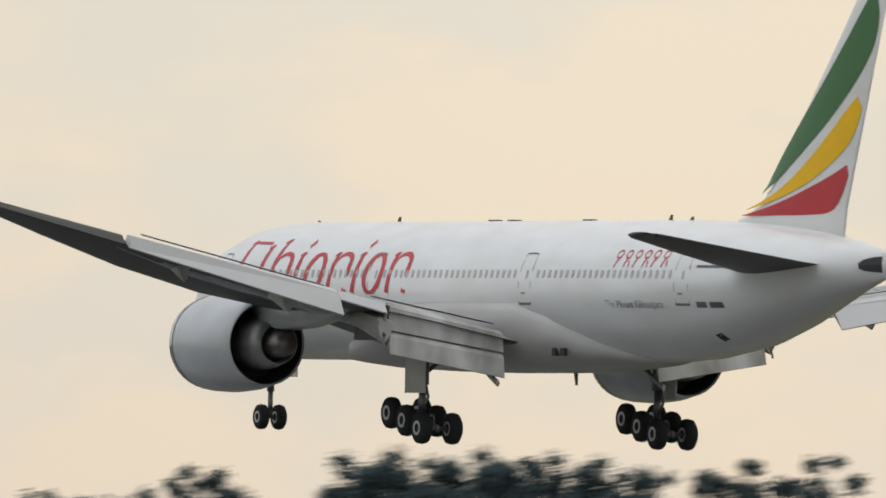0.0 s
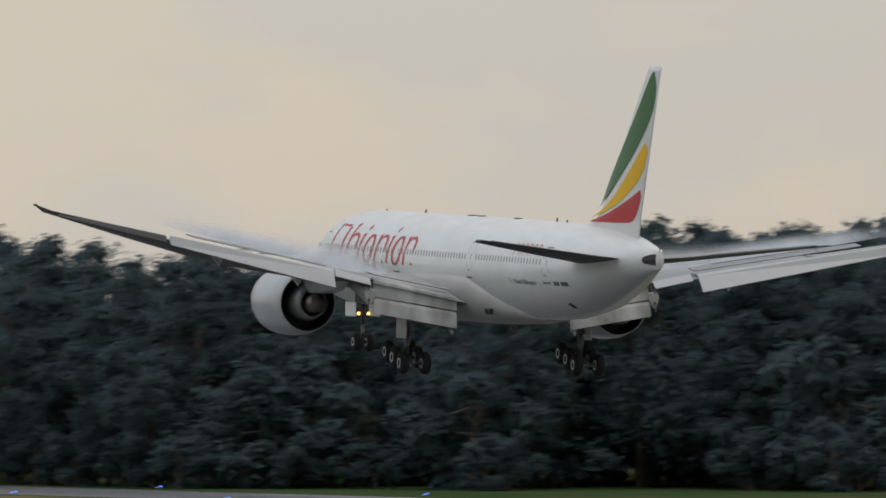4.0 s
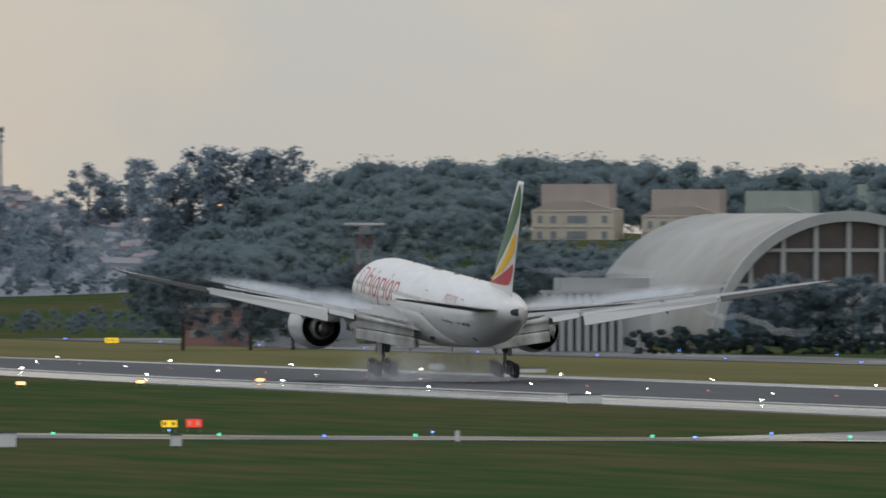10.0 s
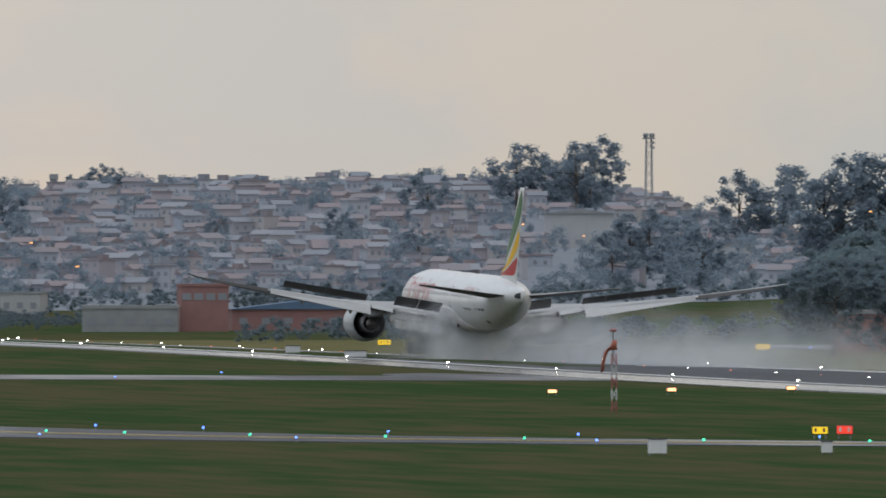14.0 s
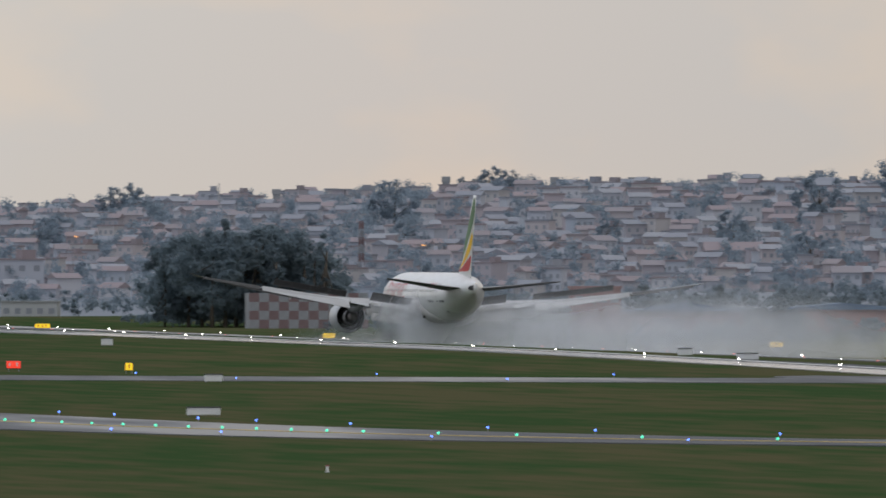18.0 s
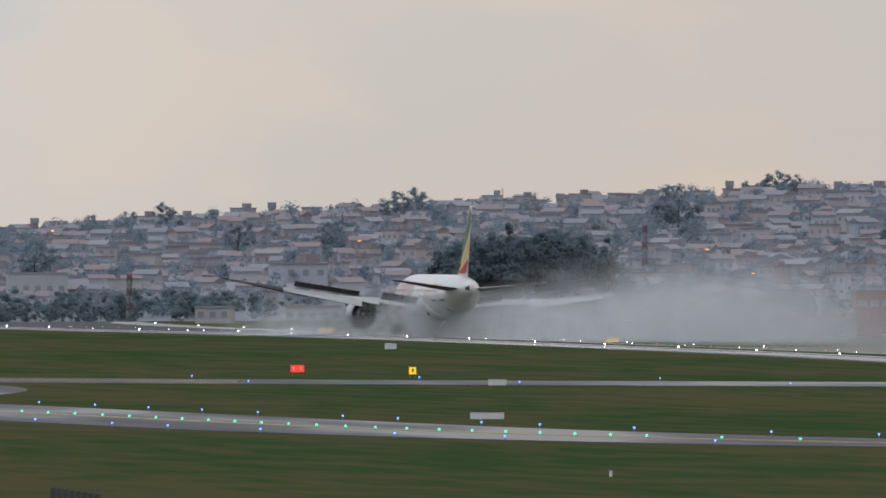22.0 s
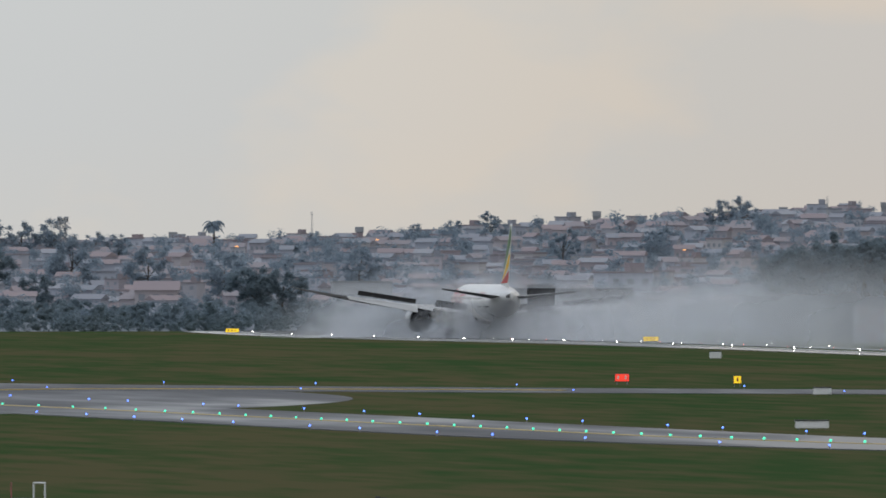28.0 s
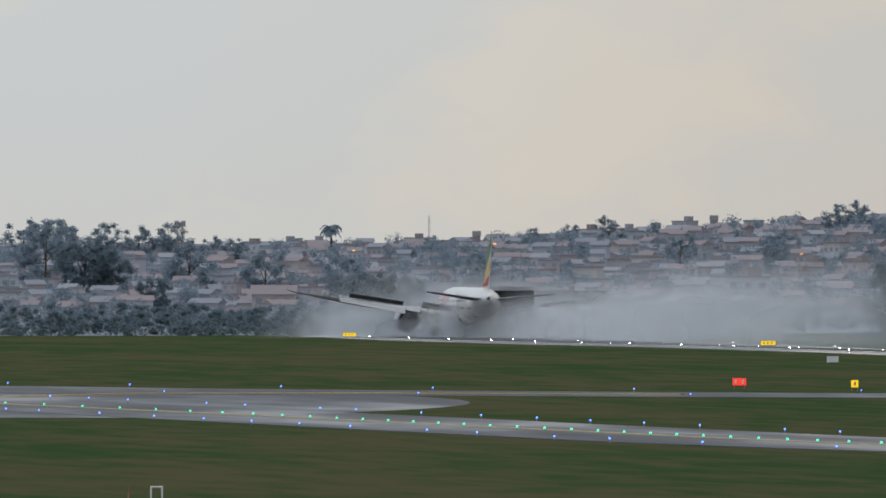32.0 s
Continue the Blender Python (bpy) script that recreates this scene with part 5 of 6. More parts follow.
def hangar():
    """A vaulted hangar with a glazed arched front."""
    t = thing("hangar", "grey vaulted hangar with an arched brown glazed front", "hangar")
    x, y = spot(238.3, 2050)
    t.matrix_basis = pose(x, y, ground_z(x, y), 0, 0, 5.9)
    S, H, D = 17.4, 15.9, 48.0
    arch = lambda k, e=0.0: ((S + e) * math.cos(math.pi * (1 - k)), (H + e) * math.sin(math.pi * k))
    ks = [i / 28 for i in range(29)]
    bm = bmesh.new()
    loft(bm, [[(*arch(k), 0)[:1] + (yy,) + (arch(k)[1],) for k in ks] + [(arch(k, -0.5)[0], yy, max(0, arch(k, -0.5)[1])) for k in ks[::-1]] for yy in (0.4, D)])
    bmesh.ops.recalc_face_normals(bm, faces=bm.faces)
    part("vault", bm, M_VAULT, t, "weathered curved roof", True)
    bm = bmesh.new()
    loft(bm, [[(arch(k, 0.25)[0], yy, arch(k, 0.25)[1]) for k in ks] + [(arch(k, -1.0)[0], yy, max(0, arch(k, -1.0)[1])) for k in ks[::-1]] for yy in (-0.5, 0.4)])
    bmesh.ops.recalc_face_normals(bm, faces=bm.faces)
    part("front_arch", bm, M_WHITEWALL, t, "white arched rim")
    z_at = lambda xx: max(0.0, H * math.sin(math.acos(max(-1, min(1, xx / S)))) - 0.9)
    xs = [-16.4, -12.6, -8.4, -4.2, 0, 4.2, 8.4, 12.6, 16.4]
    for a, b in zip(xs, xs[1:]):
        for z0, z1 in ((7.4, 11.2), (11.5, 16)):
            za, zb = min(z1, z_at(a)), min(z1, z_at(b))
            if max(za, zb) < z0 + 0.2:
                continue
            bm = bmesh.new()
            za, zb = max(za, z0), max(zb, z0)
            loft(bm, [[(a + 0.2, yy, z0), (b - 0.2, yy, z0), (b - 0.2, yy, zb), ((a + b) / 2, yy, min(z1, z_at((a + b) / 2))), (a + 0.2, yy, za)] for yy in (0.5, 0.6)])
            part("pane", bm, M_BRICKGLASS, t)
    for xx in xs[1:-1]:
        bm = bmesh.new()
        box(bm, xx - 0.28, 0.0, 0, xx + 0.28, 0.45, z_at(xx) + 0.3)
        part("mullion", bm, M_WHITEWALL, t)
    for zz in (7.0, 11.2):
        e = math.sqrt(max(0.0, 1 - (zz / H) ** 2)) * S
        bm = bmesh.new()
        box(bm, -e, 0.05, zz, e, 0.5, zz + 0.42)
        part("beam", bm, M_WHITEWALL, t)
    for i in range(8):
        bm = bmesh.new()
        box(bm, -16.2 + i * 4.05, 0.55, 0, -12.25 + i * 4.05, 0.75, 6.9)
        part("door_leaf", bm, M_BLUEPANEL if i in (0, 1, 2, 5) else M_WHITEWALL, t)


hangar()


def louvre_house():
    t = thing("louvred_building", "white building with tall vertical louvres", "building")
    t.matrix_basis = upright(222.9, 1930, 6)
    bm = bmesh.new()
    box(bm, -3.0, 0.9, -1, 7.2, 9, 8.4)
    part("wall", bm, M_WHITEWALL, t)
    # near-black board behind the louvres, its colour standing for their shade
    bm = bmesh.new()
    box(bm, -5.2, 0.6, -1, 3.9, 0.88, 6.6)
    part("shaded_recess", bm, M_DARKBOARD, t)
    bm = bmesh.new()
    box(bm, -0.27, -0.25, -1, 0.27, 0.58, 6.7)
    first = part("louvre", bm, M_WHITEWALL, t)
    for i in range(10):
        o = first if i == 0 else mesh_part("louvre", first.data, M_WHITEWALL, t)
        o.location = (-4.9 + i * 0.95, 0, 0)
    bm = bmesh.new()
    box(bm, -5.4, -0.3, 6.7, 4.1, 0.9, 7.0)
    part("cornice", bm, M_WHITEWALL, t)


louvre_house()


def banded_tower(name, label, category, g, d, height, width, top="radar"):
    """A square lattice tower in red and white bands."""
    t = thing(name, label, category)
    t.matrix_basis = upright(g, d, 12)
    n = 7
    for i in range(n):
        z0, z1 = height * i / n, height * (i + 1) / n
        w0, w1 = width * (1 - 0.25 * i / n) / 2, width * (1 - 0.25 * (i + 1) / n) / 2
        bm = bmesh.new()
        for a in range(4):
            c0, c1 = (math.copysign(1, (a in (0, 1)) - 0.5), math.copysign(1, (a in (0, 3)) - 0.5)), None
            tube(bm, (c0[0] * w0, c0[1] * w0, z0), (c0[0] * w1, c0[1] * w1, z1), 0.11, n=6)
        q = [(1, 1), (-1, 1), (-1, -1), (1, -1)]
        for (ax, ay), (bx, by) in zip(q, q[1:] + q[:1]):
            tube(bm, (ax * w0, ay * w0, z0), (bx * w1, by * w1, z1), 0.07, n=5)
            tube(bm, (bx * w0, by * w0, z0), (ax * w1, ay * w1, z1), 0.07, n=5)
            tube(bm, (ax * w1, ay * w1, z1), (bx * w1, by * w1, z1), 0.08, n=5)
        part("lattice_section", bm, M_TOWERRED if i % 2 == 0 else M_TOWERWHITE, t)
    if top == "radar":
        bm = bmesh.new()
        box(bm, -1.1, -1.1, height, 1.1, 1.1, height + 0.25)
        part("platform", bm, M_STEEL, t)
        bm = bmesh.new()
        box(bm, -0.5, -0.5, height + 0.25, 0.5, 0.5, height + 1.0, 0.05)
        part("turntable", bm, M_STEEL, t)
        bm = bmesh.new()
        box(bm, -2.5, -0.35, height + 1.0, 2.5, 0.35, height + 1.35, 0.08)
        part("antenna_bar", bm, M_WHITEBAND, t)
        bm = bmesh.new()
        box(bm, -0.8, -0.8, 3.2, 0.8, 0.8, height * 0.5)
        part("cabin", bm, M_TOWERRED, t)
    return t


banded_tower("radar_tower", "red and white banded radar tower with a bar antenna", "tower", 209.7, 2080, 13.4, 2.1)
banded_tower("lattice_mast", "thin red and white lattice mast", "mast", 117.6, 3000, 9.0, 0.9, "")
banded_tower("lattice_mast", "thin grey lattice mast among houses", "mast", 148.0, 3300, 11.0, 0.9, "")


def light_mast(g, d, top, r=0.45, drums=0):
    """A slim pole with a ring head, its top at a sight line."""
    x, y = spot(g, d)
    h = EYE_HEIGHT + top * d / 1000 - ground_z(x, y)
    t = thing("mast_tower", "tall slim grey mast with equipment at its head", "mast")
    t.matrix_basis = pose(x, y, ground_z(x, y))
    bm = bmesh.new()
    q = [(1, 1), (-1, 1), (-1, -1), (1, -1)]
    n = max(4, int(h / 2.2))
    rr = lambda i: r * (1.15 - 0.35 * i / n)
    for i in range(n):
        z0, z1 = -0.5 + (h - 0.7) * i / n, -0.5 + (h - 0.7) * (i + 1) / n
        for (ax, ay), (bx, by) in zip(q, q[1:] + q[:1]):
            tube(bm, (ax * rr(i), ay * rr(i), z0), (ax * rr(i + 1), ay * rr(i + 1), z1), r * 0.17, n=5)
            tube(bm, (ax * rr(i), ay * rr(i), z0), (bx * rr(i + 1), by * rr(i + 1), z1), r * 0.10, n=4)
            tube(bm, (ax * rr(i), ay * rr(i), z0), (bx * rr(i), by * rr(i), z0), r * 0.10, n=4)
    part("lattice_pole", bm, M_MAST, t)
    if r < 0.25:
        return
    bm = bmesh.new()
    tube(bm, (0, 0, h - 1.4), (0, 0, h - 1.1), r * 1.9, r * 1.9, 14)
    tube(bm, (0, 0, h - 0.5), (0, 0, h - 0.3), r * 1.9, r * 1.9, 14)
    part("ring_platform", bm, M_MAST, t)
    for i in range(6):
        a = math.tau * i / 6
        bm = bmesh.new()
        box(bm, r * 1.5 * math.cos(a) - 0.2, r * 1.5 * math.sin(a) - 0.2, h - 1.1, r * 1.5 * math.cos(a) + 0.2, r * 1.5 * math.sin(a) + 0.2, h, 0.04)
        part("floodlight", bm, M_MAST, t)
    for i in range(drums):
        bm = bmesh.new()
        z = h - 2.2 - i * 1.1
        tube(bm, (r, -0.3, z), (r + 0.1, -0.9, z), 0.4, 0.4, 12)
        part("dish", bm, M_WHITEBAND, t)


light_mast(279.9, 2150, 10.8, 0.45)
light_mast(271.7, 2300, 7.9, 0.30, 3)
light_mast(188.1, 3900, 6.4, 0.75, 2)
light_mast(94.5, 3900, 2.4, 0.7, 1)
light_mast(109.2, 3900, 3.0, 0.18)
light_mast(139.6, 3900, 3.9, 0.18)

# single larger buildings at the foot of the town
block("warehouse", "white long warehouse with a low roof", "building", 184.0, 3500, 14.5, 7.4, 14, M_WHITEWALL, M_GREYWALL, 5, 1, (1.6, 1.0), 0, 1.0, True)
block("watch_tower", "brick red tower with a dark window band", "tower", 161.9, 2480, 7.0, 6.6, 7, M_REDWALL, M_REDWALL, 4, 1, (1.3, 1.0), 5, 0.4, False, "", 4.6)
block("depot", "long red-walled depot with a blue roof", "building", 167.5, 2500, 20, 3.2, 10, M_REDWALL, M_BLUEROOF, 6, 1, (1.2, 0.9), 4, 1.2, True)
block("depot", "low grey depot with a flat roof", "building", 157.5, 2470, 14, 3.4, 10, M_GREYWALL, M_GREYWALL, 5, 1, (1.4, 1.0))
block("depot", "long brick-red depot with a blue roof", "building", 176.5, 2520, 23, 3.4, 10, M_REDWALL, M_BLUEROOF, 5, 1, (1.2, 0.9), 4, 1.0, True)
block("low_building", "low grey shed beneath the radar tower", "building", 206.5, 2020, 11, 3.6, 8, M_GREYWALL, M_GREYWALL, 4, 1, (1.1, 0.9))
block("low_building", "low red-roofed shed beside the radar tower", "building", 213.6, 2060, 9, 3.2, 8, M_WHITEWALL, M_REDWALL, 3, 1, (1.1, 0.9), 0, 1.0, True)
block("low_building", "low grey shed behind the grass", "building", 201.0, 2030, 8, 4.6, 8, M_REDWALL, M_GREYWALL, 3, 1, (1.1, 0.9))
for g, d, w, h in ((151.0, 2900, 7, 3.5), (112.2, 3150, 11, 7.0), (117.5, 3180, 8, 5.0), (87.2, 3500, 2.3, 5.0), (122.5, 2880, 6, 2.6), (192.9, 3400, 6.2, 6.4), (205.6, 3300, 6.5, 5.0), (128.4, 3000, 10, 3.0)):
    block("white_building", "plain white building among the houses", "building", g, d, w, h, 8, M_WHITEWALL, M_GREYWALL, max(2, int(w / 2)), max(1, int(h / 2.8)), (1.0, 1.0), RND.uniform(-10, 10), 0.3)
block("terminal_annex", "plain white flat-roofed building behind trees", "building", 381.6, 1160, 8.5, 10.4, 10, M_WHITEWALL, M_WHITEWALL, 3, 3, (1.2, 1.2), 10, 0.4)


def chequer_wall():
    t = thing("chequered_building", "low building in red and white chequers", "building")
    t.matrix_basis = upright(144.9, 2640, 5)
    bm = bmesh.new()
    box(bm, -9.3, 0.2, -1, 9.3, 8, 5.5)
    part("wall", bm, M_GREYWALL, t)
    bm = bmesh.new()
    box(bm, 0, 0, 0, 1.55, 0.18, 1.38)
    me = bpy.data.meshes.new("panel")
    bm.to_mesh(me)
    bm.free()
    me2 = me.copy()
    for i in range(12):
        for j in range(4):
            o = mesh_part("panel", me if (i + j) % 2 else me2, M_TOWERRED if (i + j) % 2 else M_TOWERWHITE, t)
            o.location = (-9.3 + i * 1.55, 0, j * 1.38)


chequer_wall()


# ---- the town on the hillside ----
# larger buildings and tree groups that no nearer house stands in front of: bearing range, distance
OPEN_PLOTS = [(181.5, 186.6, 3520), (191.5, 194.3, 3420), (187.0, 192.6, 3320), (89.0, 92.2, 3080), (136.0, 146.5, 2700)]


def is_open(g, d):
    return any(a < g < b and d < far for a, b, far in OPEN_PLOTS)


def house_proto(w, d, h, kind, nx, ny, label):
    t = thing("house", label, "house", "houses on the hillside")
    bm = bmesh.new()
    box(bm, -w / 2, 0, -3, w / 2, d, h)
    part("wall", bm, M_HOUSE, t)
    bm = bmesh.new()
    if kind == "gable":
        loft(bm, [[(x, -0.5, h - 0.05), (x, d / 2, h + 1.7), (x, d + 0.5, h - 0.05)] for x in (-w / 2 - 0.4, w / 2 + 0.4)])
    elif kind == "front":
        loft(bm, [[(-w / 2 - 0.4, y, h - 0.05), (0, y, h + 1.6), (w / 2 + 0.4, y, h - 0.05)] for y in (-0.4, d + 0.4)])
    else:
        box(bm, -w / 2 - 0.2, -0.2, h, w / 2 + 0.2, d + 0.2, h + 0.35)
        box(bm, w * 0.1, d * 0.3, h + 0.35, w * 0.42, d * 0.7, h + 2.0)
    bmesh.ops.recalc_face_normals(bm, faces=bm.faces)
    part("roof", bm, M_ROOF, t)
    first = None
    for i in range(nx):
        for j in range(ny):
            if first is None:
                bm = bmesh.new()
                box(bm, -0.6, -0.05, 0, 0.6, 0.05, 1.1)
                o = first = part("window", bm, M_PANE, t)
            else:
                o = mesh_part("window", first.data, M_PANE, t)
            o.location = (-w / 2 + w * (i + 0.5) / nx, 0, 0.9 + 2.8 * j)
    return t


PROTO_HOUSES = [house_proto(8, 8, 5.6, "gable", 3, 2, "two-storey house with a tiled gable roof"), house_proto(7, 7, 3.1, "gable", 2, 1, "small single-storey house with a tiled roof"),
                house_proto(9, 8, 5.8, "flat", 3, 2, "two-storey flat-roofed house with a water tank"), house_proto(6.5, 8, 8.4, "flat", 2, 3, "narrow three-storey house with a flat roof"),
                house_proto(7, 9, 3.2, "front", 2, 1, "small house with a street-facing gable"), house_proto(11, 8, 3.3, "gable", 4, 1, "long low house with a tiled roof")]
HR = random.Random(11)
for i, p in enumerate(PROTO_HOUSES):
    p.matrix_basis = upright(100 + 14 * i, 3160 + 40 * i, HR.uniform(-25, 25))
for i in range(250):
    p = HR.choice(PROTO_HOUSES)
    far = HR.random() < 0.45
    g, d = HR.uniform(85, 199), HR.uniform(4030, 4260) if far else HR.uniform(3130, 3560)
    if is_open(g, d):
        continue
    o = copy_thing(p, upright(g, d, HR.uniform(-40, 40)))
    o.scale = (HR.uniform(0.5, 0.72),) * 3


def many_houses(count, seed):
    """The rest of the hillside's houses, as one mass of walls, roofs and windows."""
    r = random.Random(seed)
    W, R, P = bmesh.new(), bmesh.new(), bmesh.new()
    for _ in range(count):
        g, d = r.uniform(84, 200), r.uniform(3150, 4230)
        if is_open(g, d):
            continue
        w, h, dp = r.uniform(2.6, 6), r.choice((1.9, 2.1, 2.3, 2.6, 3.8, 4.4)), r.uniform(3, 6)
        m = upright(g, d, r.uniform(-35, 35))
        for bm, parts in ((W, ((-w / 2, 0, -3, w / 2, dp, h),)), (P, [(-w / 2 + w * (i + 0.3) / 3, -0.06, 0.6 + 2.1 * j, -w / 2 + w * (i + 0.3) / 3 + 0.6, 0.02, 1.4 + 2.1 * j) for i in range(3) for j in range(max(1, int(h / 2.1)))])):
            for b in parts:
                n = len(bm.verts)
                box(bm, *b)
                bm.verts.ensure_lookup_table()
                for v in bm.verts[n:]:
                    v.co = m @ v.co
        n = len(R.verts)
        if r.random() < 0.6:
            loft(R, [[(x, -0.4, h - 0.05), (x, dp / 2, h + 0.9), (x, dp + 0.4, h - 0.05)] for x in (-w / 2 - 0.3, w / 2 + 0.3)])
        else:
            box(R, -w / 2 - 0.2, -0.2, h, w / 2 + 0.2, dp + 0.2, h + 0.35)
        R.verts.ensure_lookup_table()
        for v in R.verts[n:]:
            v.co = m @ v.co
    bmesh.ops.recalc_face_normals(R, faces=R.faces)
    hill = tagged(part("hillside_houses", W, M_HOUSE_MANY), "crowded small houses covering the hillside, tinted for haze", "houses", kind="stuff")
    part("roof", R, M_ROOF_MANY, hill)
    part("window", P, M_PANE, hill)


many_houses(1900, 5)
for i in range(16):
    # rooftop water tanks and stair heads on the skyline
    g = (122.6, 130.8, 148.6, 159.4, 169.6, 181.2, 186.8, 192, 112, 126, 137, 143, 153, 164, 175, 101)[i]
    t = thing("water_tank", "square concrete water tank on the ridge", "tank", "water tanks")
    t.matrix_basis = upright(g, 4240)
    hh = HR.uniform(3, 5.2)
    bm = bmesh.new()
    box(bm, -0.95, 0, -2, 0.95, 1.6, hh, 0.05)
    part("shaft", bm, M_GREYWALL, t)
    bm = bmesh.new()
    box(bm, -1.1, -0.2, hh, 1.1, 1.8, hh + 1.4, 0.08)
    part("tank", bm, M_GREYWALL, t)


def street_lamp(g, d, top):
    t = thing("street_lamp", "lit orange street lamp on a grey pole", "lamp", "street lamps in the town")
    t.matrix_basis = upright(g, d)
    h = max(4.0, EYE_HEIGHT + top * d / 1000 - ground_z(*spot(g, d)))
    bm = bmesh.new()
    tube(bm, (0, 0, -0.3), (0, 0, h), 0.07, 0.05, 6)
    tube(bm, (0, 0, h), (0.5, -0.3, h + 0.15), 0.04, 0.04, 6)
    part("pole", bm, M_STEEL, t)
    bm = bmesh.new()
    box(bm, 0.25, -0.45, h + 0.02, 0.85, -0.2, h + 0.2, 0.04)
    part("lamp_head", bm, M_STREET, t, "glowing orange lamp head")


M_STREET = mat("orange_street_lamp", (1.0, 0.45, 0.15), 0.4, var=0, emit=(1.0, 0.42, 0.12), strength=1.6)
for g, d, top in ((180.5, 3300, 1.0), (184.1, 3250, 0.3), (201.0, 3100, 1.75), (203.2, 3050, -0.5), (151.5, 3150, -0.1), (154.2, 3090, -1.5), (131.0, 3300, 0.4), (112.9, 3500, 1.0), (104.6, 3450, 0.6)):
    street_lamp(g, d, top)


# ---- field furniture: lamps, signs, marker boards, windsock ----
def glow(name, color, strength):
    return mat(name, color, 0.4, var=0, emit=color, strength=strength)


M_LAMP_W = glow("white_runway_lamp", (1.0, 0.93, 0.80), 14)
M_LAMP_O = glow("orange_white_slope_lamp", (1.0, 0.50, 0.22), 2.2)
M_LAMP_B = glow("blue_taxiway_lamp", (0.12, 0.25, 1.0), 3.0)
M_LAMP_G = glow("green_centreline_lamp", (0.10, 0.85, 0.50), 1.1)
M_LAMP_R = glow("red_runway_lamp", (1.0, 0.22, 0.16), 1.4)
M_SIGN_Y = mat("lit_yellow_sign_face", (0.8, 0.55, 0.02), 0.4, var=0, emit=(1.0, 0.62, 0.02), strength=0.7)
M_SIGN_R = mat("lit_red_sign_face", (0.7, 0.05, 0.03), 0.4, var=0, emit=(1.0, 0.06, 0.03), strength=0.7)
M_BOARD = mat("white_marker_board", (0.72, 0.73, 0.73), 0.6, scale=1.5, second=(0.6, 0.6, 0.6))
M_SOCK = mat("faded_red_windsock_cloth", (0.38, 0.12, 0.08), 0.8, scale=2.0, second=(0.28, 0.09, 0.07))


def lamp_proto(name, label, material, r, h, group):
    t = thing(name, label, "lamp", group)
    bm = bmesh.new()
    tube(bm, (0, 0, -0.1), (0, 0, h), r * 0.35, n=6)
    part("stem", bm, M_STEEL, t)
    bm = bmesh.new()
    bmesh.ops.create_icosphere(bm, subdivisions=1, radius=r, matrix=Matrix.Translation((0, 0, h + r * 0.8)))
    part("lens", bm, material, t)
    return t


def lamps(proto, places):
    for i, (x, y) in enumerate(places):
        m = pose(x, y, ground_z(x, y) + 0.1)
        if i == 0:
            proto.matrix_basis = m
        else:
            copy_thing(proto, m)


lamps(lamp_proto("runway_edge_lamp", "small bright white runway edge lamp", M_LAMP_W, 0.08, 0.25, "runway edge lamps"), [(299.2, y) for y in range(960, 2860, 60)] + [(337.5, y) for y in range(960, 2860, 60)])
lamps(lamp_proto("runway_centre_lamp", "small red runway centreline lamp", M_LAMP_R, 0.06, 0.05, "runway centreline lamps"), [(318.4, y) for y in range(1000, 2800, 45)])
lamps(lamp_proto("runway_centre_lamp", "small white runway centreline lamp", M_LAMP_W, 0.05, 0.05, "runway centreline lamps"), [(318.4, y) for y in range(1022, 2800, 45)])
lamps(lamp_proto("taxiway_lamp", "small blue taxiway edge lamp", M_LAMP_B, 0.09, 0.16, "blue taxiway lamps"), [(404.5, y) for y in range(1000, 2100, 60)] + [(431, y) for y in range(1030, 2100, 75)])
T_EXIT = smooth_line([(96, 1900, 14), (115, 1650, 14), (138, 1440, 13), (150, 1300, 13), (161, 1190, 13), (180, 1115, 13), (208, 1072, 11), (235, 1052, 9.5), (262, 1036, 10), (285, 1010, 12)], 12)
T_CROSS = smooth_line([(112, 1720, 20), (150, 1650, 20), (190, 1612, 19), (235, 1585, 19), (275, 1568, 22)], 12)


def along(line, step, side):
    """Plan points every step metres along a line, shifted sideways by a share of its half width."""
    out, run = [], 0.0
    for a, b in zip(line, line[1:]):
        seg = math.hypot(b[0] - a[0], b[1] - a[1])
        run += seg
        if run >= step:
            run -= step
            t = Vector((b[0] - a[0], b[1] - a[1])).normalized()
            out.append((b[0] + t.y * b[2] * side, b[1] - t.x * b[2] * side))
    return out


lamps(lamp_proto("taxiway_lamp", "small blue taxiway edge lamp", M_LAMP_B, 0.085, 0.16, "blue taxiway lamps"), along(T_EXIT, 24, 1.06) + along(T_EXIT, 24, -1.06) + along(T_CROSS, 26, 1.06) + along(T_CROSS, 26, -1.06))
lamps(lamp_proto("centreline_lamp", "small green taxiway centreline lamp", M_LAMP_G, 0.11, 0.06, "green taxiway lamps"), along(T_EXIT, 14, 0.05))
for k in range(4):
    # approach slope indicator units
    t = thing("slope_lamp_unit", "orange-white glowing approach slope lamp unit", "lamp", "approach slope lamps")
    x, y = spot(182.4 + k * 7.05, 1425 + k * 16)
    t.matrix_basis = pose(x, y, ground_z(x, y), 0, 0, -11)
    bm = bmesh.new()
    box(bm, -0.45, 0, 0.25, 0.45, 0.8, 0.6, 0.04)
    part("housing", bm, M_DARKBOARD, t)
    bm = bmesh.new()
    box(bm, -0.36, -0.04, 0.3, 0.36, 0.0, 0.55, 0.03)
    part("lens", bm, M_LAMP_O, t)
    for xx in (-0.35, 0.35):
        bm = bmesh.new()
        tube(bm, (xx, 0.4, 0), (xx, 0.4, 0.3), 0.04, n=6)
        part("leg", bm, M_STEEL, t)


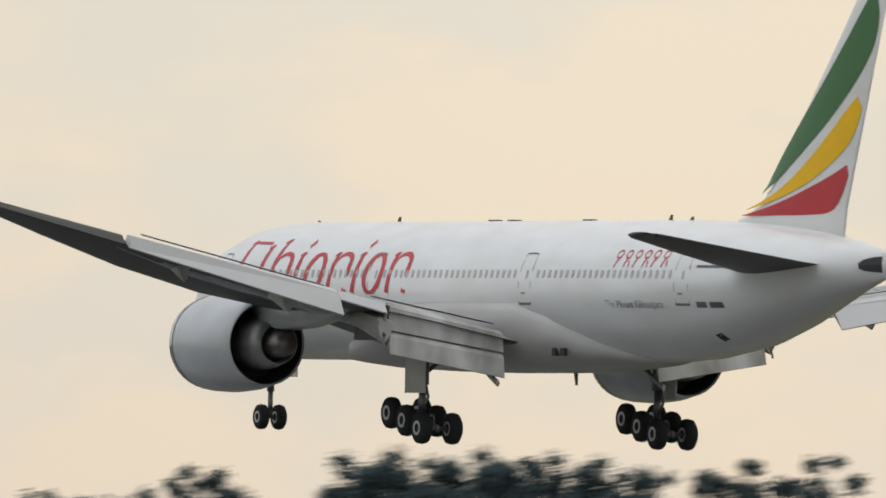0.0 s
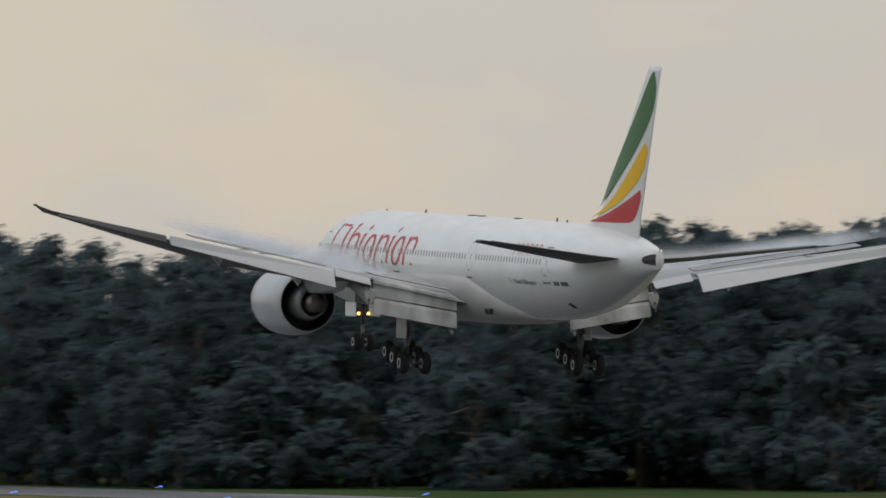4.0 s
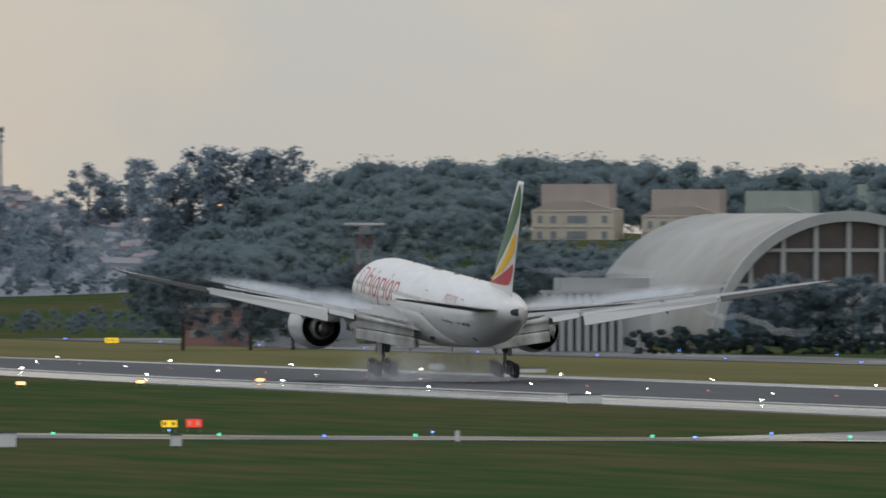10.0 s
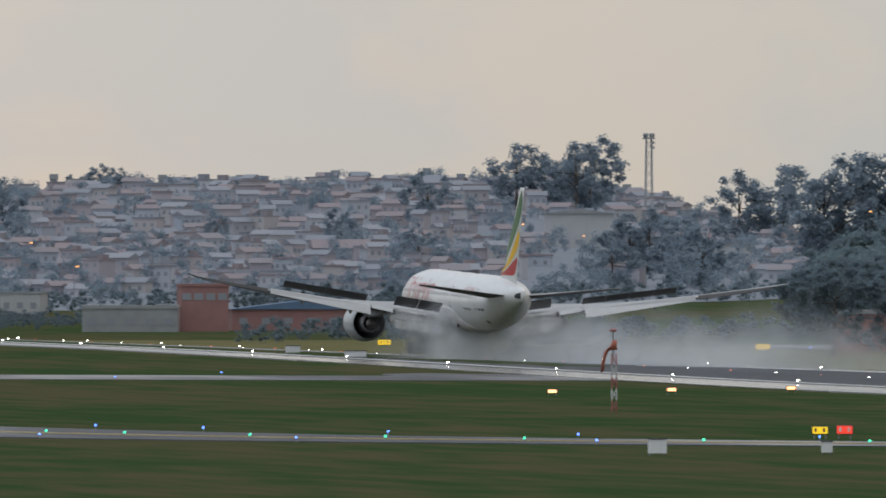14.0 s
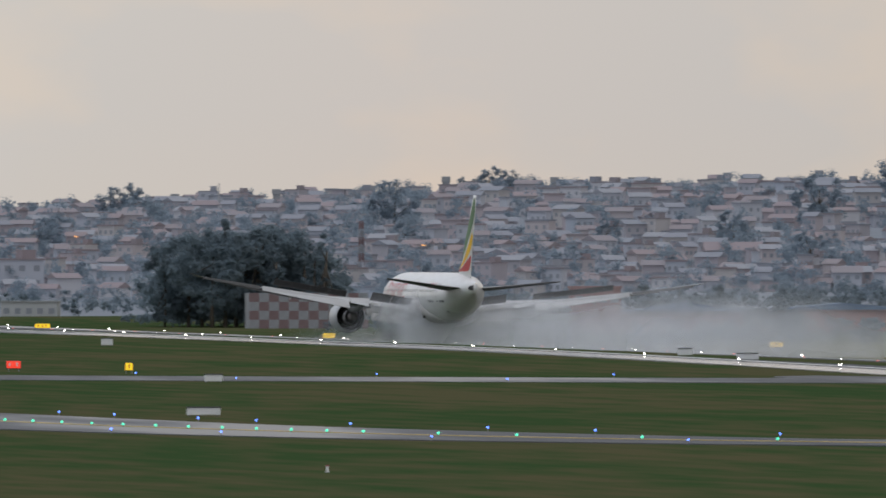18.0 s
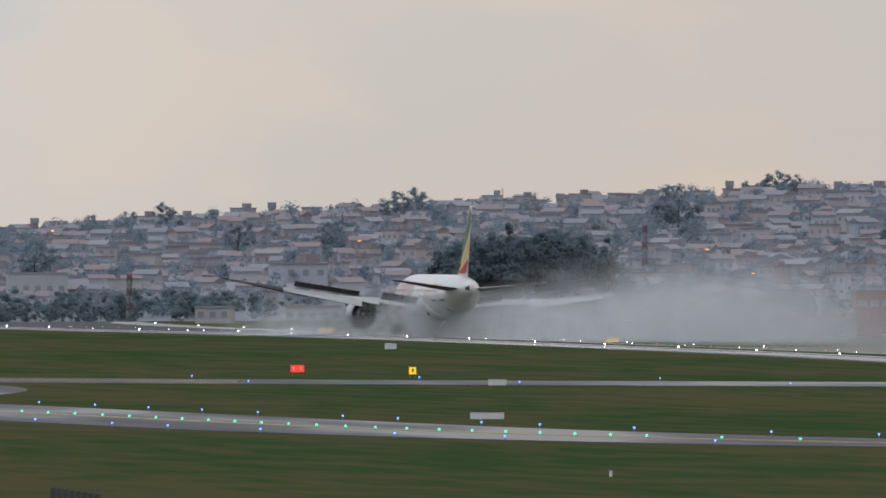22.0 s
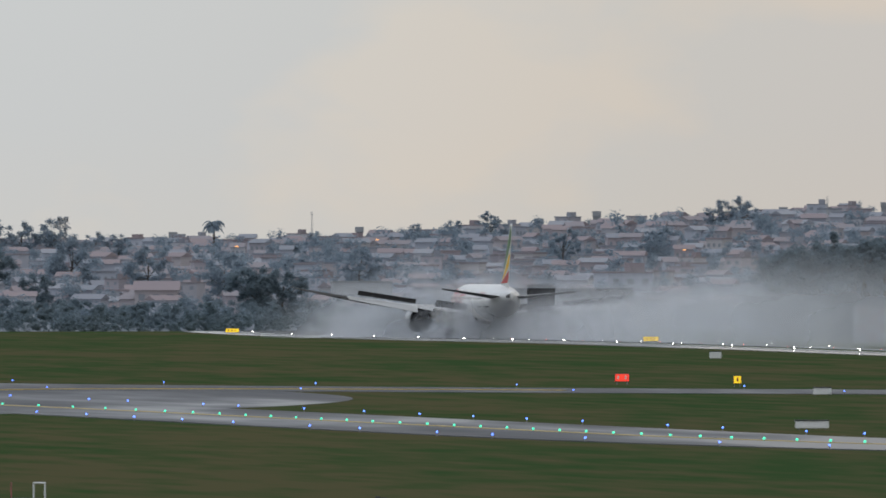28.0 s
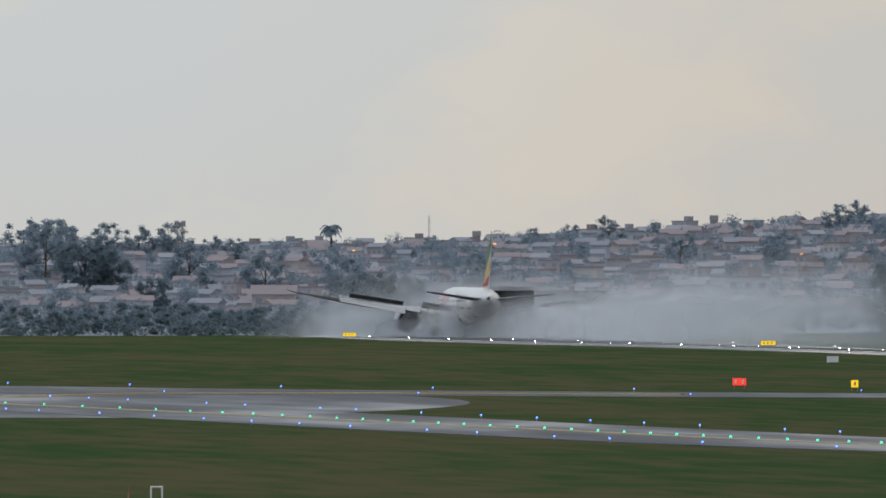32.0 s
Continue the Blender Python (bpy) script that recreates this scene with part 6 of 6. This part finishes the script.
def board(g, d, w, h, label="white marker board standing in the grass", material=None, lift=0.12):
    t = thing("marker_board", label, "marker", "white marker boards")
    t.matrix_basis = upright(g, d)
    bm = bmesh.new()
    box(bm, -w / 2, 0, lift, w / 2, 0.5, h, 0.04)
    part("panel", bm, material or M_BOARD, t)
    bm = bmesh.new()
    box(bm, -w / 2 - 0.04, -0.04, h, w / 2 + 0.04, 0.54, h + 0.07)
    part("cap", bm, M_DARKBOARD, t)
    for x in (-w * 0.4, w * 0.4):
        bm = bmesh.new()
        tube(bm, (x, 0.25, -0.1), (x, 0.25, lift + 0.02), 0.05, n=6)
        part("foot", bm, M_STEEL, t)


for g, d, w, h in ((188.6, 1029, 1.15, 1.0), (198.6, 1034, 0.7, 0.8), (222.7, 1296, 2.65, 0.8), (214.0, 1625, 1.45, 0.85), (219.5, 1590, 3.0, 0.55), (215.2, 1057, 0.28, 0.85),
                   (138.7, 1275, 2.55, 0.7), (139.3, 1573, 1.7, 0.75), (167.1, 1840, 1.6, 0.85), (170.8, 1790, 2.3, 0.75), (281.4, 1296, 0.9, 0.7), (296.5, 1230, 2.3, 0.75), (298.6, 1240, 1.6, 0.7), (300.2, 1215, 2.0, 0.7), (133.0, 2000, 1.4, 0.9)):
    board(g, d, w, h)


def sign(g, d, w, h, face, label, bars=2):
    t = thing("field_sign", label, "sign", "lit taxiway signs")
    t.matrix_basis = upright(g, d)
    bm = bmesh.new()
    box(bm, -w / 2, 0, 0.3, w / 2, 0.3, 0.3 + h, 0.03)
    part("housing", bm, M_DARKBOARD, t)
    bm = bmesh.new()
    box(bm, -w / 2 + 0.05, -0.03, 0.35, w / 2 - 0.05, -0.004, 0.25 + h)
    fc = part("face", bm, face, t)
    for i in range(bars):
        bm = bmesh.new()
        x = -w * 0.28 + i * w * 0.5 / max(1, bars - 1) if bars > 1 else 0
        box(bm, x - 0.06, -0.05, 0.3 + h * 0.3, x + 0.1, -0.034, 0.3 + h * 0.75)
        part("bar", bm, M_LINE_W if face == M_SIGN_R else M_DARKBOARD, fc, "bar of unreadable writing")
    for x in (-w * 0.35, w * 0.35):
        bm = bmesh.new()
        tube(bm, (x, 0.15, -0.2), (x, 0.15, 0.32), 0.05, n=6)
        part("leg", bm, M_STEEL, t)


sign(198.2, 1117, 1.1, 0.55, M_SIGN_Y, "lit yellow taxiway sign with dark bars")
sign(199.65, 1117, 1.1, 0.62, M_SIGN_R, "lit red taxiway sign with white bars")
sign(127.5, 1674, 1.45, 0.8, M_SIGN_R, "lit red taxiway sign with white bars")
sign(134.3, 1655, 0.8, 0.8, M_SIGN_Y, "lit yellow taxiway sign with dark bars", 1)
for g, d in ((129.2, 2500), (104.5, 2840), (146.1, 2300), (194.8, 2035), (172.5, 2120), (276.0, 1290)):
    sign(g, d, 1.0 if d < 1500 else 1.7 if d < 2400 else 2.3, 0.4 if d < 1500 else 0.7, M_SIGN_Y, "lit yellow distance sign beside the runway", 3)


def windsock():
    t = thing("windsock", "red and white banded pole with a hanging red windsock", "windsock")
    t.matrix_basis = upright(186.0, 1291)
    for i in range(5):
        bm = bmesh.new()
        for a in range(3):
            u = math.tau * a / 3
            tube(bm, (0.26 * math.cos(u), 0.26 * math.sin(u), i * 0.9), (0.24 * math.cos(u), 0.24 * math.sin(u), i * 0.9 + 0.9), 0.05, n=6)
        for a in range(3):
            u, v = math.tau * a / 3, math.tau * (a + 1) / 3
            tube(bm, (0.26 * math.cos(u), 0.26 * math.sin(u), i * 0.9), (0.24 * math.cos(v), 0.24 * math.sin(v), i * 0.9 + 0.9), 0.035, n=5)
            tube(bm, (0.25 * math.cos(u), 0.25 * math.sin(u), i * 0.9 + 0.45), (0.25 * math.cos(v), 0.25 * math.sin(v), i * 0.9 + 0.45), 0.035, n=5)
        part("pole_section", bm, M_REDBAND if i % 2 == 0 else M_WHITEBAND, t)
    bm = bmesh.new()
    tube(bm, (0, 0, 4.4), (0, 0, 6.3), 0.07, n=8)
    part("pivot", bm, M_STEEL, t)
    bm = bmesh.new()
    tube(bm, (-0.25, 0, 6.25), (0.25, 0, 6.25), 0.12, n=8)
    part("warning_light", bm, M_REDBAND, t)
    bm = bmesh.new()
    rings = []
    for x, z, r in ((0.28, 5.15, 0.36), (-0.05, 5.1, 0.37), (-0.42, 4.85, 0.34), (-0.66, 4.3, 0.28), (-0.78, 3.7, 0.24), (-0.84, 3.1, 0.2)):
        tx = 1.0 if x > -0.2 else 0.35
        rings.append([(x + r * math.sin(a) * (1 - tx), r * 0.8 * math.cos(a), z + r * math.sin(a) * tx) for a in (math.tau * i / 14 for i in range(14))])
    loft(bm, rings, False)
    sock = part("sock", bm, M_SOCK, t, "limp red cloth sock", True)
    mod = sock.modifiers.new("cloth", "SOLIDIFY")
    mod.thickness = 0.02


windsock()


def near_frame():
    t = thing("equipment_frame", "low dark box with a pale tube frame", "equipment")
    t.matrix_basis = upright(92.4, 905)
    bm = bmesh.new()
    box(bm, -0.9, 0, -0.2, 0.75, 0.6, 0.15, 0.03)
    part("box", bm, M_DARKBOARD, t)
    bm = bmesh.new()
    tube(bm, (0.35, 0.1, 0), (0.35, 0.1, 0.95), 0.05)
    tube(bm, (0.95, 0.1, 0), (0.95, 0.1, 0.95), 0.05)
    tube(bm, (0.32, 0.1, 0.95), (0.98, 0.1, 0.95), 0.05)
    part("tube_frame", bm, M_BOARD, t)
    bm = bmesh.new()
    tube(bm, (-0.85, 0.1, 0), (-0.85, 0.1, 1.0), 0.04)
    part("rod", bm, M_REDBAND, t)
    t = thing("dark_fence", "short dark leaning fence panel in grass", "fence")
    t.matrix_basis = upright(114.4, 882, 8)
    for i in range(8):
        bm = bmesh.new()
        box(bm, -1.3 + i * 0.33, 0, -0.3, -1.02 + i * 0.33, 0.06, 0.55 - i * 0.05)
        part("board", bm, M_DARKBOARD, t)
    t = thing("marker_post", "small white marker post in grass", "post")
    t.matrix_basis = upright(146.0, 965)
    bm = bmesh.new()
    tube(bm, (0, 0, -0.1), (0, 0, 0.35), 0.09, n=8)
    part("shaft", bm, M_BOARD, t)
    bm = bmesh.new()
    tube(bm, (0, 0, 0.35), (0, 0, 0.42), 0.11, n=8)
    part("cap", bm, M_REDBAND, t)


near_frame()
strip("taxiway_line", "faded yellow taxiway centre line", M_LINE_Y, [(x, y, 0.35) for x, y, w in T_EXIT], 0.12, category="marking")
strip("taxiway_line", "faded yellow curved taxiway line", M_LINE_Y, smooth_line([(126, 1560, 0.45), (138, 1600, 0.45), (152, 1622, 0.45), (175, 1618, 0.45), (200, 1603, 0.4)]), 0.13, category="marking")
strip("runway_line", "white runway edge line", M_LINE_W, [(301.2, 600, 0.45), (301.2, 2860, 0.45)], 0.18, category="marking")
strip("runway_line", "white runway edge line", M_LINE_W, [(334.8, 600, 0.45), (334.8, 2860, 0.45)], 0.18, category="marking")


# ---- spray and vapour: soft translucent billows in rigid pieces ----
def mist(name, density, scale=1.2, up=False):
    """White droplets: lit like cloth, thinning to nothing at the rim of each piece."""
    m = bpy.data.materials.new(name)
    m.use_nodes = True
    nt = m.node_tree
    nt.nodes.clear()
    N, L = nt.nodes.new, nt.links.new
    out, mix, mixd = N("ShaderNodeOutputMaterial"), N("ShaderNodeMixShader"), N("ShaderNodeMixShader")
    tr, df, tl = N("ShaderNodeBsdfTransparent"), N("ShaderNodeBsdfDiffuse"), N("ShaderNodeBsdfTranslucent")
    df.inputs[0].default_value = tl.inputs[0].default_value = (0.90, 0.93, 0.98, 1)
    mixd.inputs[0].default_value = 0.5
    L(df.outputs[0], mixd.inputs[1])
    L(tl.outputs[0], mixd.inputs[2])
    uv = N("ShaderNodeUVMap")
    sep = N("ShaderNodeSeparateXYZ")
    L(uv.outputs[0], sep.inputs[0])
    tc, no = N("ShaderNodeTexCoord"), N("ShaderNodeTexNoise")
    no.inputs["Scale"].default_value, no.inputs["Detail"].default_value, no.inputs["Roughness"].default_value = scale, 4, 0.52
    L(tc.outputs["Object"], no.inputs["Vector"])
    # u runs from 0 at the rim to 1 at the heart of the piece
    add = N("ShaderNodeMath")
    add.operation = "MULTIPLY_ADD"
    L(no.outputs["Fac"], add.inputs[0])
    add.inputs[1].default_value = 1.5
    add.inputs[2].default_value = -0.75
    s = N("ShaderNodeMath")
    s.operation = "ADD"
    L(add.outputs[0], s.inputs[0])
    L(sep.outputs["X"], s.inputs[1])
    body = N("ShaderNodeMapRange")
    body.interpolation_type = "SMOOTHSTEP"
    body.inputs["From Min"].default_value, body.inputs["From Max"].default_value = 0.05, 0.95
    L(s.outputs[0], body.inputs["Value"])
    rim = N("ShaderNodeMapRange")
    rim.interpolation_type = "SMOOTHSTEP"
    rim.inputs["From Min"].default_value, rim.inputs["From Max"].default_value = 0.0, 0.45
    L(sep.outputs["X"], rim.inputs["Value"])
    k = N("ShaderNodeMath")
    k.operation = "MULTIPLY"
    L(body.outputs["Result"], k.inputs[0])
    L(rim.outputs["Result"], k.inputs[1])
    k2 = N("ShaderNodeMath")
    k2.operation = "MULTIPLY"
    L(k.outputs[0], k2.inputs[0])
    k2.inputs[1].default_value = density
    L(k2.outputs[0], mix.inputs[0])
    L(tr.outputs[0], mix.inputs[1])
    L(mixd.outputs[0], mix.inputs[2])
    L(mix.outputs[0], out.inputs[0])
    return m


M_SPRAY = mist("dense_water_spray", 0.90, 0.16)
M_SPRAY_THIN = mist("drifting_water_mist", 0.46, 0.07)
M_SPRAY_SIDE = mist("spreading_water_mist", 0.62, 0.06)
M_SPRAY_FAINT = mist("thin_water_mist", 0.28, 0.05)
M_VAPOUR = mist("wing_condensation", 0.95, 0.12)
M_WISP = mist("thin_vortex_wisp", 0.11, 0.4)


def billow(name, w, h, bulge, material, parent, seed, foot=0.28, n=28, m=12):
    """A bulging rounded sheet of mist, wide w and high h, standing on its foot."""
    rng = random.Random(seed)
    bm = bmesh.new()
    uvl = bm.loops.layers.uv.new("UVMap")
    grid, val = [], {}
    for j in range(m + 1):
        row = []
        for i in range(n + 1):
            a, b = 2 * i / n - 1, j / m
            r = math.sqrt(a * a + max(0.0, (b - foot) / (1 - foot)) ** 2 if b > foot else a * a)
            z = b * h
            y = -bulge * max(0.0, 1 - r * r) + bulge * 0.35 * noise.noise(Vector((a * 2.3 + seed, b * 2.0, 0)))
            v = bm.verts.new((a * w / 2, y, z))
            val[v] = max(0.0, 1 - r)
            row.append(v)
        grid.append(row)
    for j in range(m):
        for i in range(n):
            f = bm.faces.new((grid[j][i], grid[j][i + 1], grid[j + 1][i + 1], grid[j + 1][i]))
            for lp in f.loops:
                lp[uvl].uv = (val[lp.vert], 0.0)
    return part(name, bm, material, parent, "", True)


SPRAY = thing("tyre_spray", "white water spray thrown up behind the landing airliner", "spray")
BILLOWS = []
for k, (x, y, w, h, b, m, start) in enumerate(((-2.0, -4, 25, 8.6, 2.0, M_SPRAY, 10.2), (9.0, -8, 27, 8.6, 2.5, M_SPRAY_SIDE, 10.8), (-12.0, -2, 24, 5.4, 2, M_SPRAY_THIN, 16.4), (6, -18, 46, 8.0, 3, M_SPRAY_THIN, 13.4), (12, -36, 48, 9.5, 4, M_SPRAY_THIN, 12.4),
                                               (17, -62, 58, 12.0, 5, M_SPRAY_THIN, 12.6), (21, -105, 68, 15.0, 6, M_SPRAY_THIN, 15.0), (24, -165, 78, 17.0, 7, M_SPRAY_FAINT, 18.0), (26, -250, 86, 18.0, 7, M_SPRAY_FAINT, 20.0), (28, -350, 92, 18.0, 7, M_SPRAY_FAINT, 21.0),
                                               (-19, 16, 46, 9.5, 3, M_SPRAY_SIDE, 20.0), (-2, 30, 80, 15.5, 5, M_SPRAY_SIDE, 20.5))):
    BILLOWS.append((billow("spray_billow", w, h, b, m, SPRAY, k * 3.7), (x, y), h, start))

VAPOURS = []
for ob, at in MOVING:
    if ob.name.startswith("wing"):
        s = 1 if at.x > 0 else -1
        for x0, x1, yy, hh in ((2.6, 17.0, 0.6, 2.1), (4.0, 26.0, -1.9, 1.5), (9.0, 27.0, -3.2, 1.2)):
            v = billow("vapour_sheet", x1 - x0, hh, 0.4, M_VAPOUR, ob, x0 + s, 0.1, 20, 8)
            VAPOURS.append((v, Vector((s * (x0 + x1) / 2, yy, wing_z((x0 + x1) / 2) + 0.35)) - at, s))
WISPS = []
for k, (x, y, z, turn, rise) in enumerate(((3.0, -18, 9.4, 5.7, -3.2), (20.0, -9, 6.2, 2.0, 0.4))):
    # a thin curling thread, straight back from its own origin
    bm = bmesh.new()
    uvl = bm.loops.layers.uv.new("UVMap")
    pts = [(0.25 * math.sin(i * 0.29 + k), -i, 0.24 * math.sin(i * 0.31 + 2 * k) + 0.10 * math.sin(i * 0.83), 0.17 + 0.005 * i) for i in range(45)]
    loft(bm, [[(px + r * math.cos(a), py, pz + r * math.sin(a)) for a in (math.tau * j / 8 for j in range(8))] for px, py, pz, r in pts], False)
    for f in bm.faces:
        for lp in f.loops:
            lp[uvl].uv = (max(0.0, min(1.0, -lp.vert.co.y / 8, (lp.vert.co.y + 44) / 12)) * 0.9, 0)
    WISPS.append((part("vortex_wisp", bm, M_WISP, AIRLINER, "thin curling vapour trail", True), (x, y, z, turn, rise)))


def flight(t):
    """Where the airliner is: metres along the runway, height of the body, nose-up pitch."""
    along = ramp(t, [(0, 632), (1, 717.7), (2, 799.3), (2.5, 841), (4.5, 1010), (5, 1051), (6, 1134), (7.5, 1257), (9, 1379), (11, 1542),
                     (13, 1695), (16, 1927), (19, 2141), (23, 2386), (26, 2553), (32, 2837)])
    z = ramp(t, [(0, 22.2), (1, 19.5), (2, 16.8), (2.5, 15.4), (4.5, 10.55), (5, 8.9), (5.5, 7.45), (6, 6.05), (7.5, 3.2), (8, 2.5), (9, 1.6), (9.8, 1.3), (11, 1.1), (12, 0.95), (13, 0.75), (14.5, 0.3), (16, 0.0)])
    pitch = ramp(t, [(0, 1.15), (1, 1.4), (2, 1.7), (4.5, 1.6), (5, 1.95), (5.5, 2.5), (6, 3.0), (7, 3.2), (9, 3.2), (10, 3.1), (11, 2.8), (12, 2.4), (13, 1.8), (14.5, 0.6), (15.5, 0.0)])
    return along, z + ground_z(306, along), pitch


def motions():
    ts = [0, 0.5, 1, 1.5, 2, 2.5, 3.5, 4.5, 5, 5.5, 6, 6.5, 7, 7.5, 8, 9, 9.5, 10, 10.5, 11, 12, 13, 14, 15, 16, 17.5, 19, 21, 23, 24.5, 26, 28, 30, 32]
    rows = []
    for t in ts:
        y, z, pitch = flight(t)
        rows.append((t, pose(318, y, z + 0.14, pitch, ramp(t, [(2, 1.0), (4.5, 0.6), (5.5, 0.7), (6.5, 1.0)]), 0)))
    walk(AIRLINER, rows)
    # wings ease down as the lift goes, spoilers rise after touchdown
    for ob, at in MOVING:
        s = 1 if at.x > 0 else -1
        if ob.name.startswith("wing"):
            walk(ob, [(t, pose(*at, 0, -s * ramp(t, [(0, 2.9), (1, 2.2), (2, 2.7), (4, 2.8), (6, 3.0), (9, 3.0), (10.5, 2.3), (13, 1.3), (16, 0.7), (24, 0.2), (32, 0)]), 0)) for t in (0, 1, 2, 5, 9, 10, 10.5, 11.5, 13, 16, 20, 24, 32)])
        else:
            # outboard panels turn about their swept hinge line
            hinge = Vector((1, -0.348 * s if abs(at.x) > 6 else 0, 0.128 * s))
            walk(ob, [(t, Matrix.Translation(at) @ Matrix.Rotation(radians(-a), 4, hinge)) for t, a in ((0, 0), (10.0, 0), (10.6, 14), (11.6, 24), (13.0, 38), (16, 40), (32, 40))])
    # struts compress and bogies level at touchdown
    for strut, bogie, x in GEAR:
        drop = [(0, -0.75), (9.4, -0.75), (10.2, -0.8), (13, -0.6), (14.5, -0.25), (16, 0.0), (32, 0.0)]
        walk(strut, [(t, pose(x, 0, 0.67 + d)) for t, d in drop])
        walk(bogie, [(t, pose(x, 0, 0.67 + d, a, 0, 0)) for (t, d), a in zip(drop, (12, 12, 1, 0, 0, 0, 0))])

    walk(NOSE, [(t, pose(0, 25.9, z)) for t, z in ((0, 0.0), (2, 0.1), (5, 0.2), (12.5, 0.25), (15.5, 0.53), (32, 0.53))])
    # spray rises behind the wheels and runs on with them
    ts = [0, 9.8] + [10.5 + 0.75 * i for i in range(29)] + [32]
    walk(SPRAY, [(t, pose(318, flight(t)[0], ground_z(318, flight(t)[0]), 0, 0, -3)) for t in ts])
    for ob, (x, y), h, start in BILLOWS:
        deep = h * (0.35 if start < 11 else 1.0)
        walk(ob, [(t, pose(x, y, z, 0, 0, 0)) for t, z in ((0, -h - 3), (9.6, -h - 2), (start - 1.6, -h * 0.85), (start, -deep * 0.42), (start + 2.5, -deep * 0.28), (max(22, start + 4), 0.0), (32, 0.0))])
    # condensation stands on the wings during the flare and lies down into them after touchdown
    for ob, at, s in VAPOURS:
        up, low = Vector((0, 0, 0)), Vector((0, 0, -0.75))
        tilt = -s * 7.3
        walk(ob, [(t, pose(*(at + (low if a > 60 else up)), a, tilt, s * -30)) for t, a in ((0, 88), (2.6, 88), (3.6, 40), (4.4, 4), (9.8, 4), (10.3, 40), (10.9, 88), (32, 88))])
    # the threads draw out of the fuselage as the vapour forms and back after touchdown
    for ob, (x, y, z, turn, rise) in WISPS:
        mix = lambda k: pose(x * (1 - k), y + (19 - y) * k, z + (5.4 - z) * k, rise * (1 - k), 0, turn * (1 - k))
        walk(ob, [(t, mix(k)) for t, k in ((0, 1), (4.4, 1), (5.8, 0), (10.0, 0), (11.4, 1), (32, 1))])


motions()
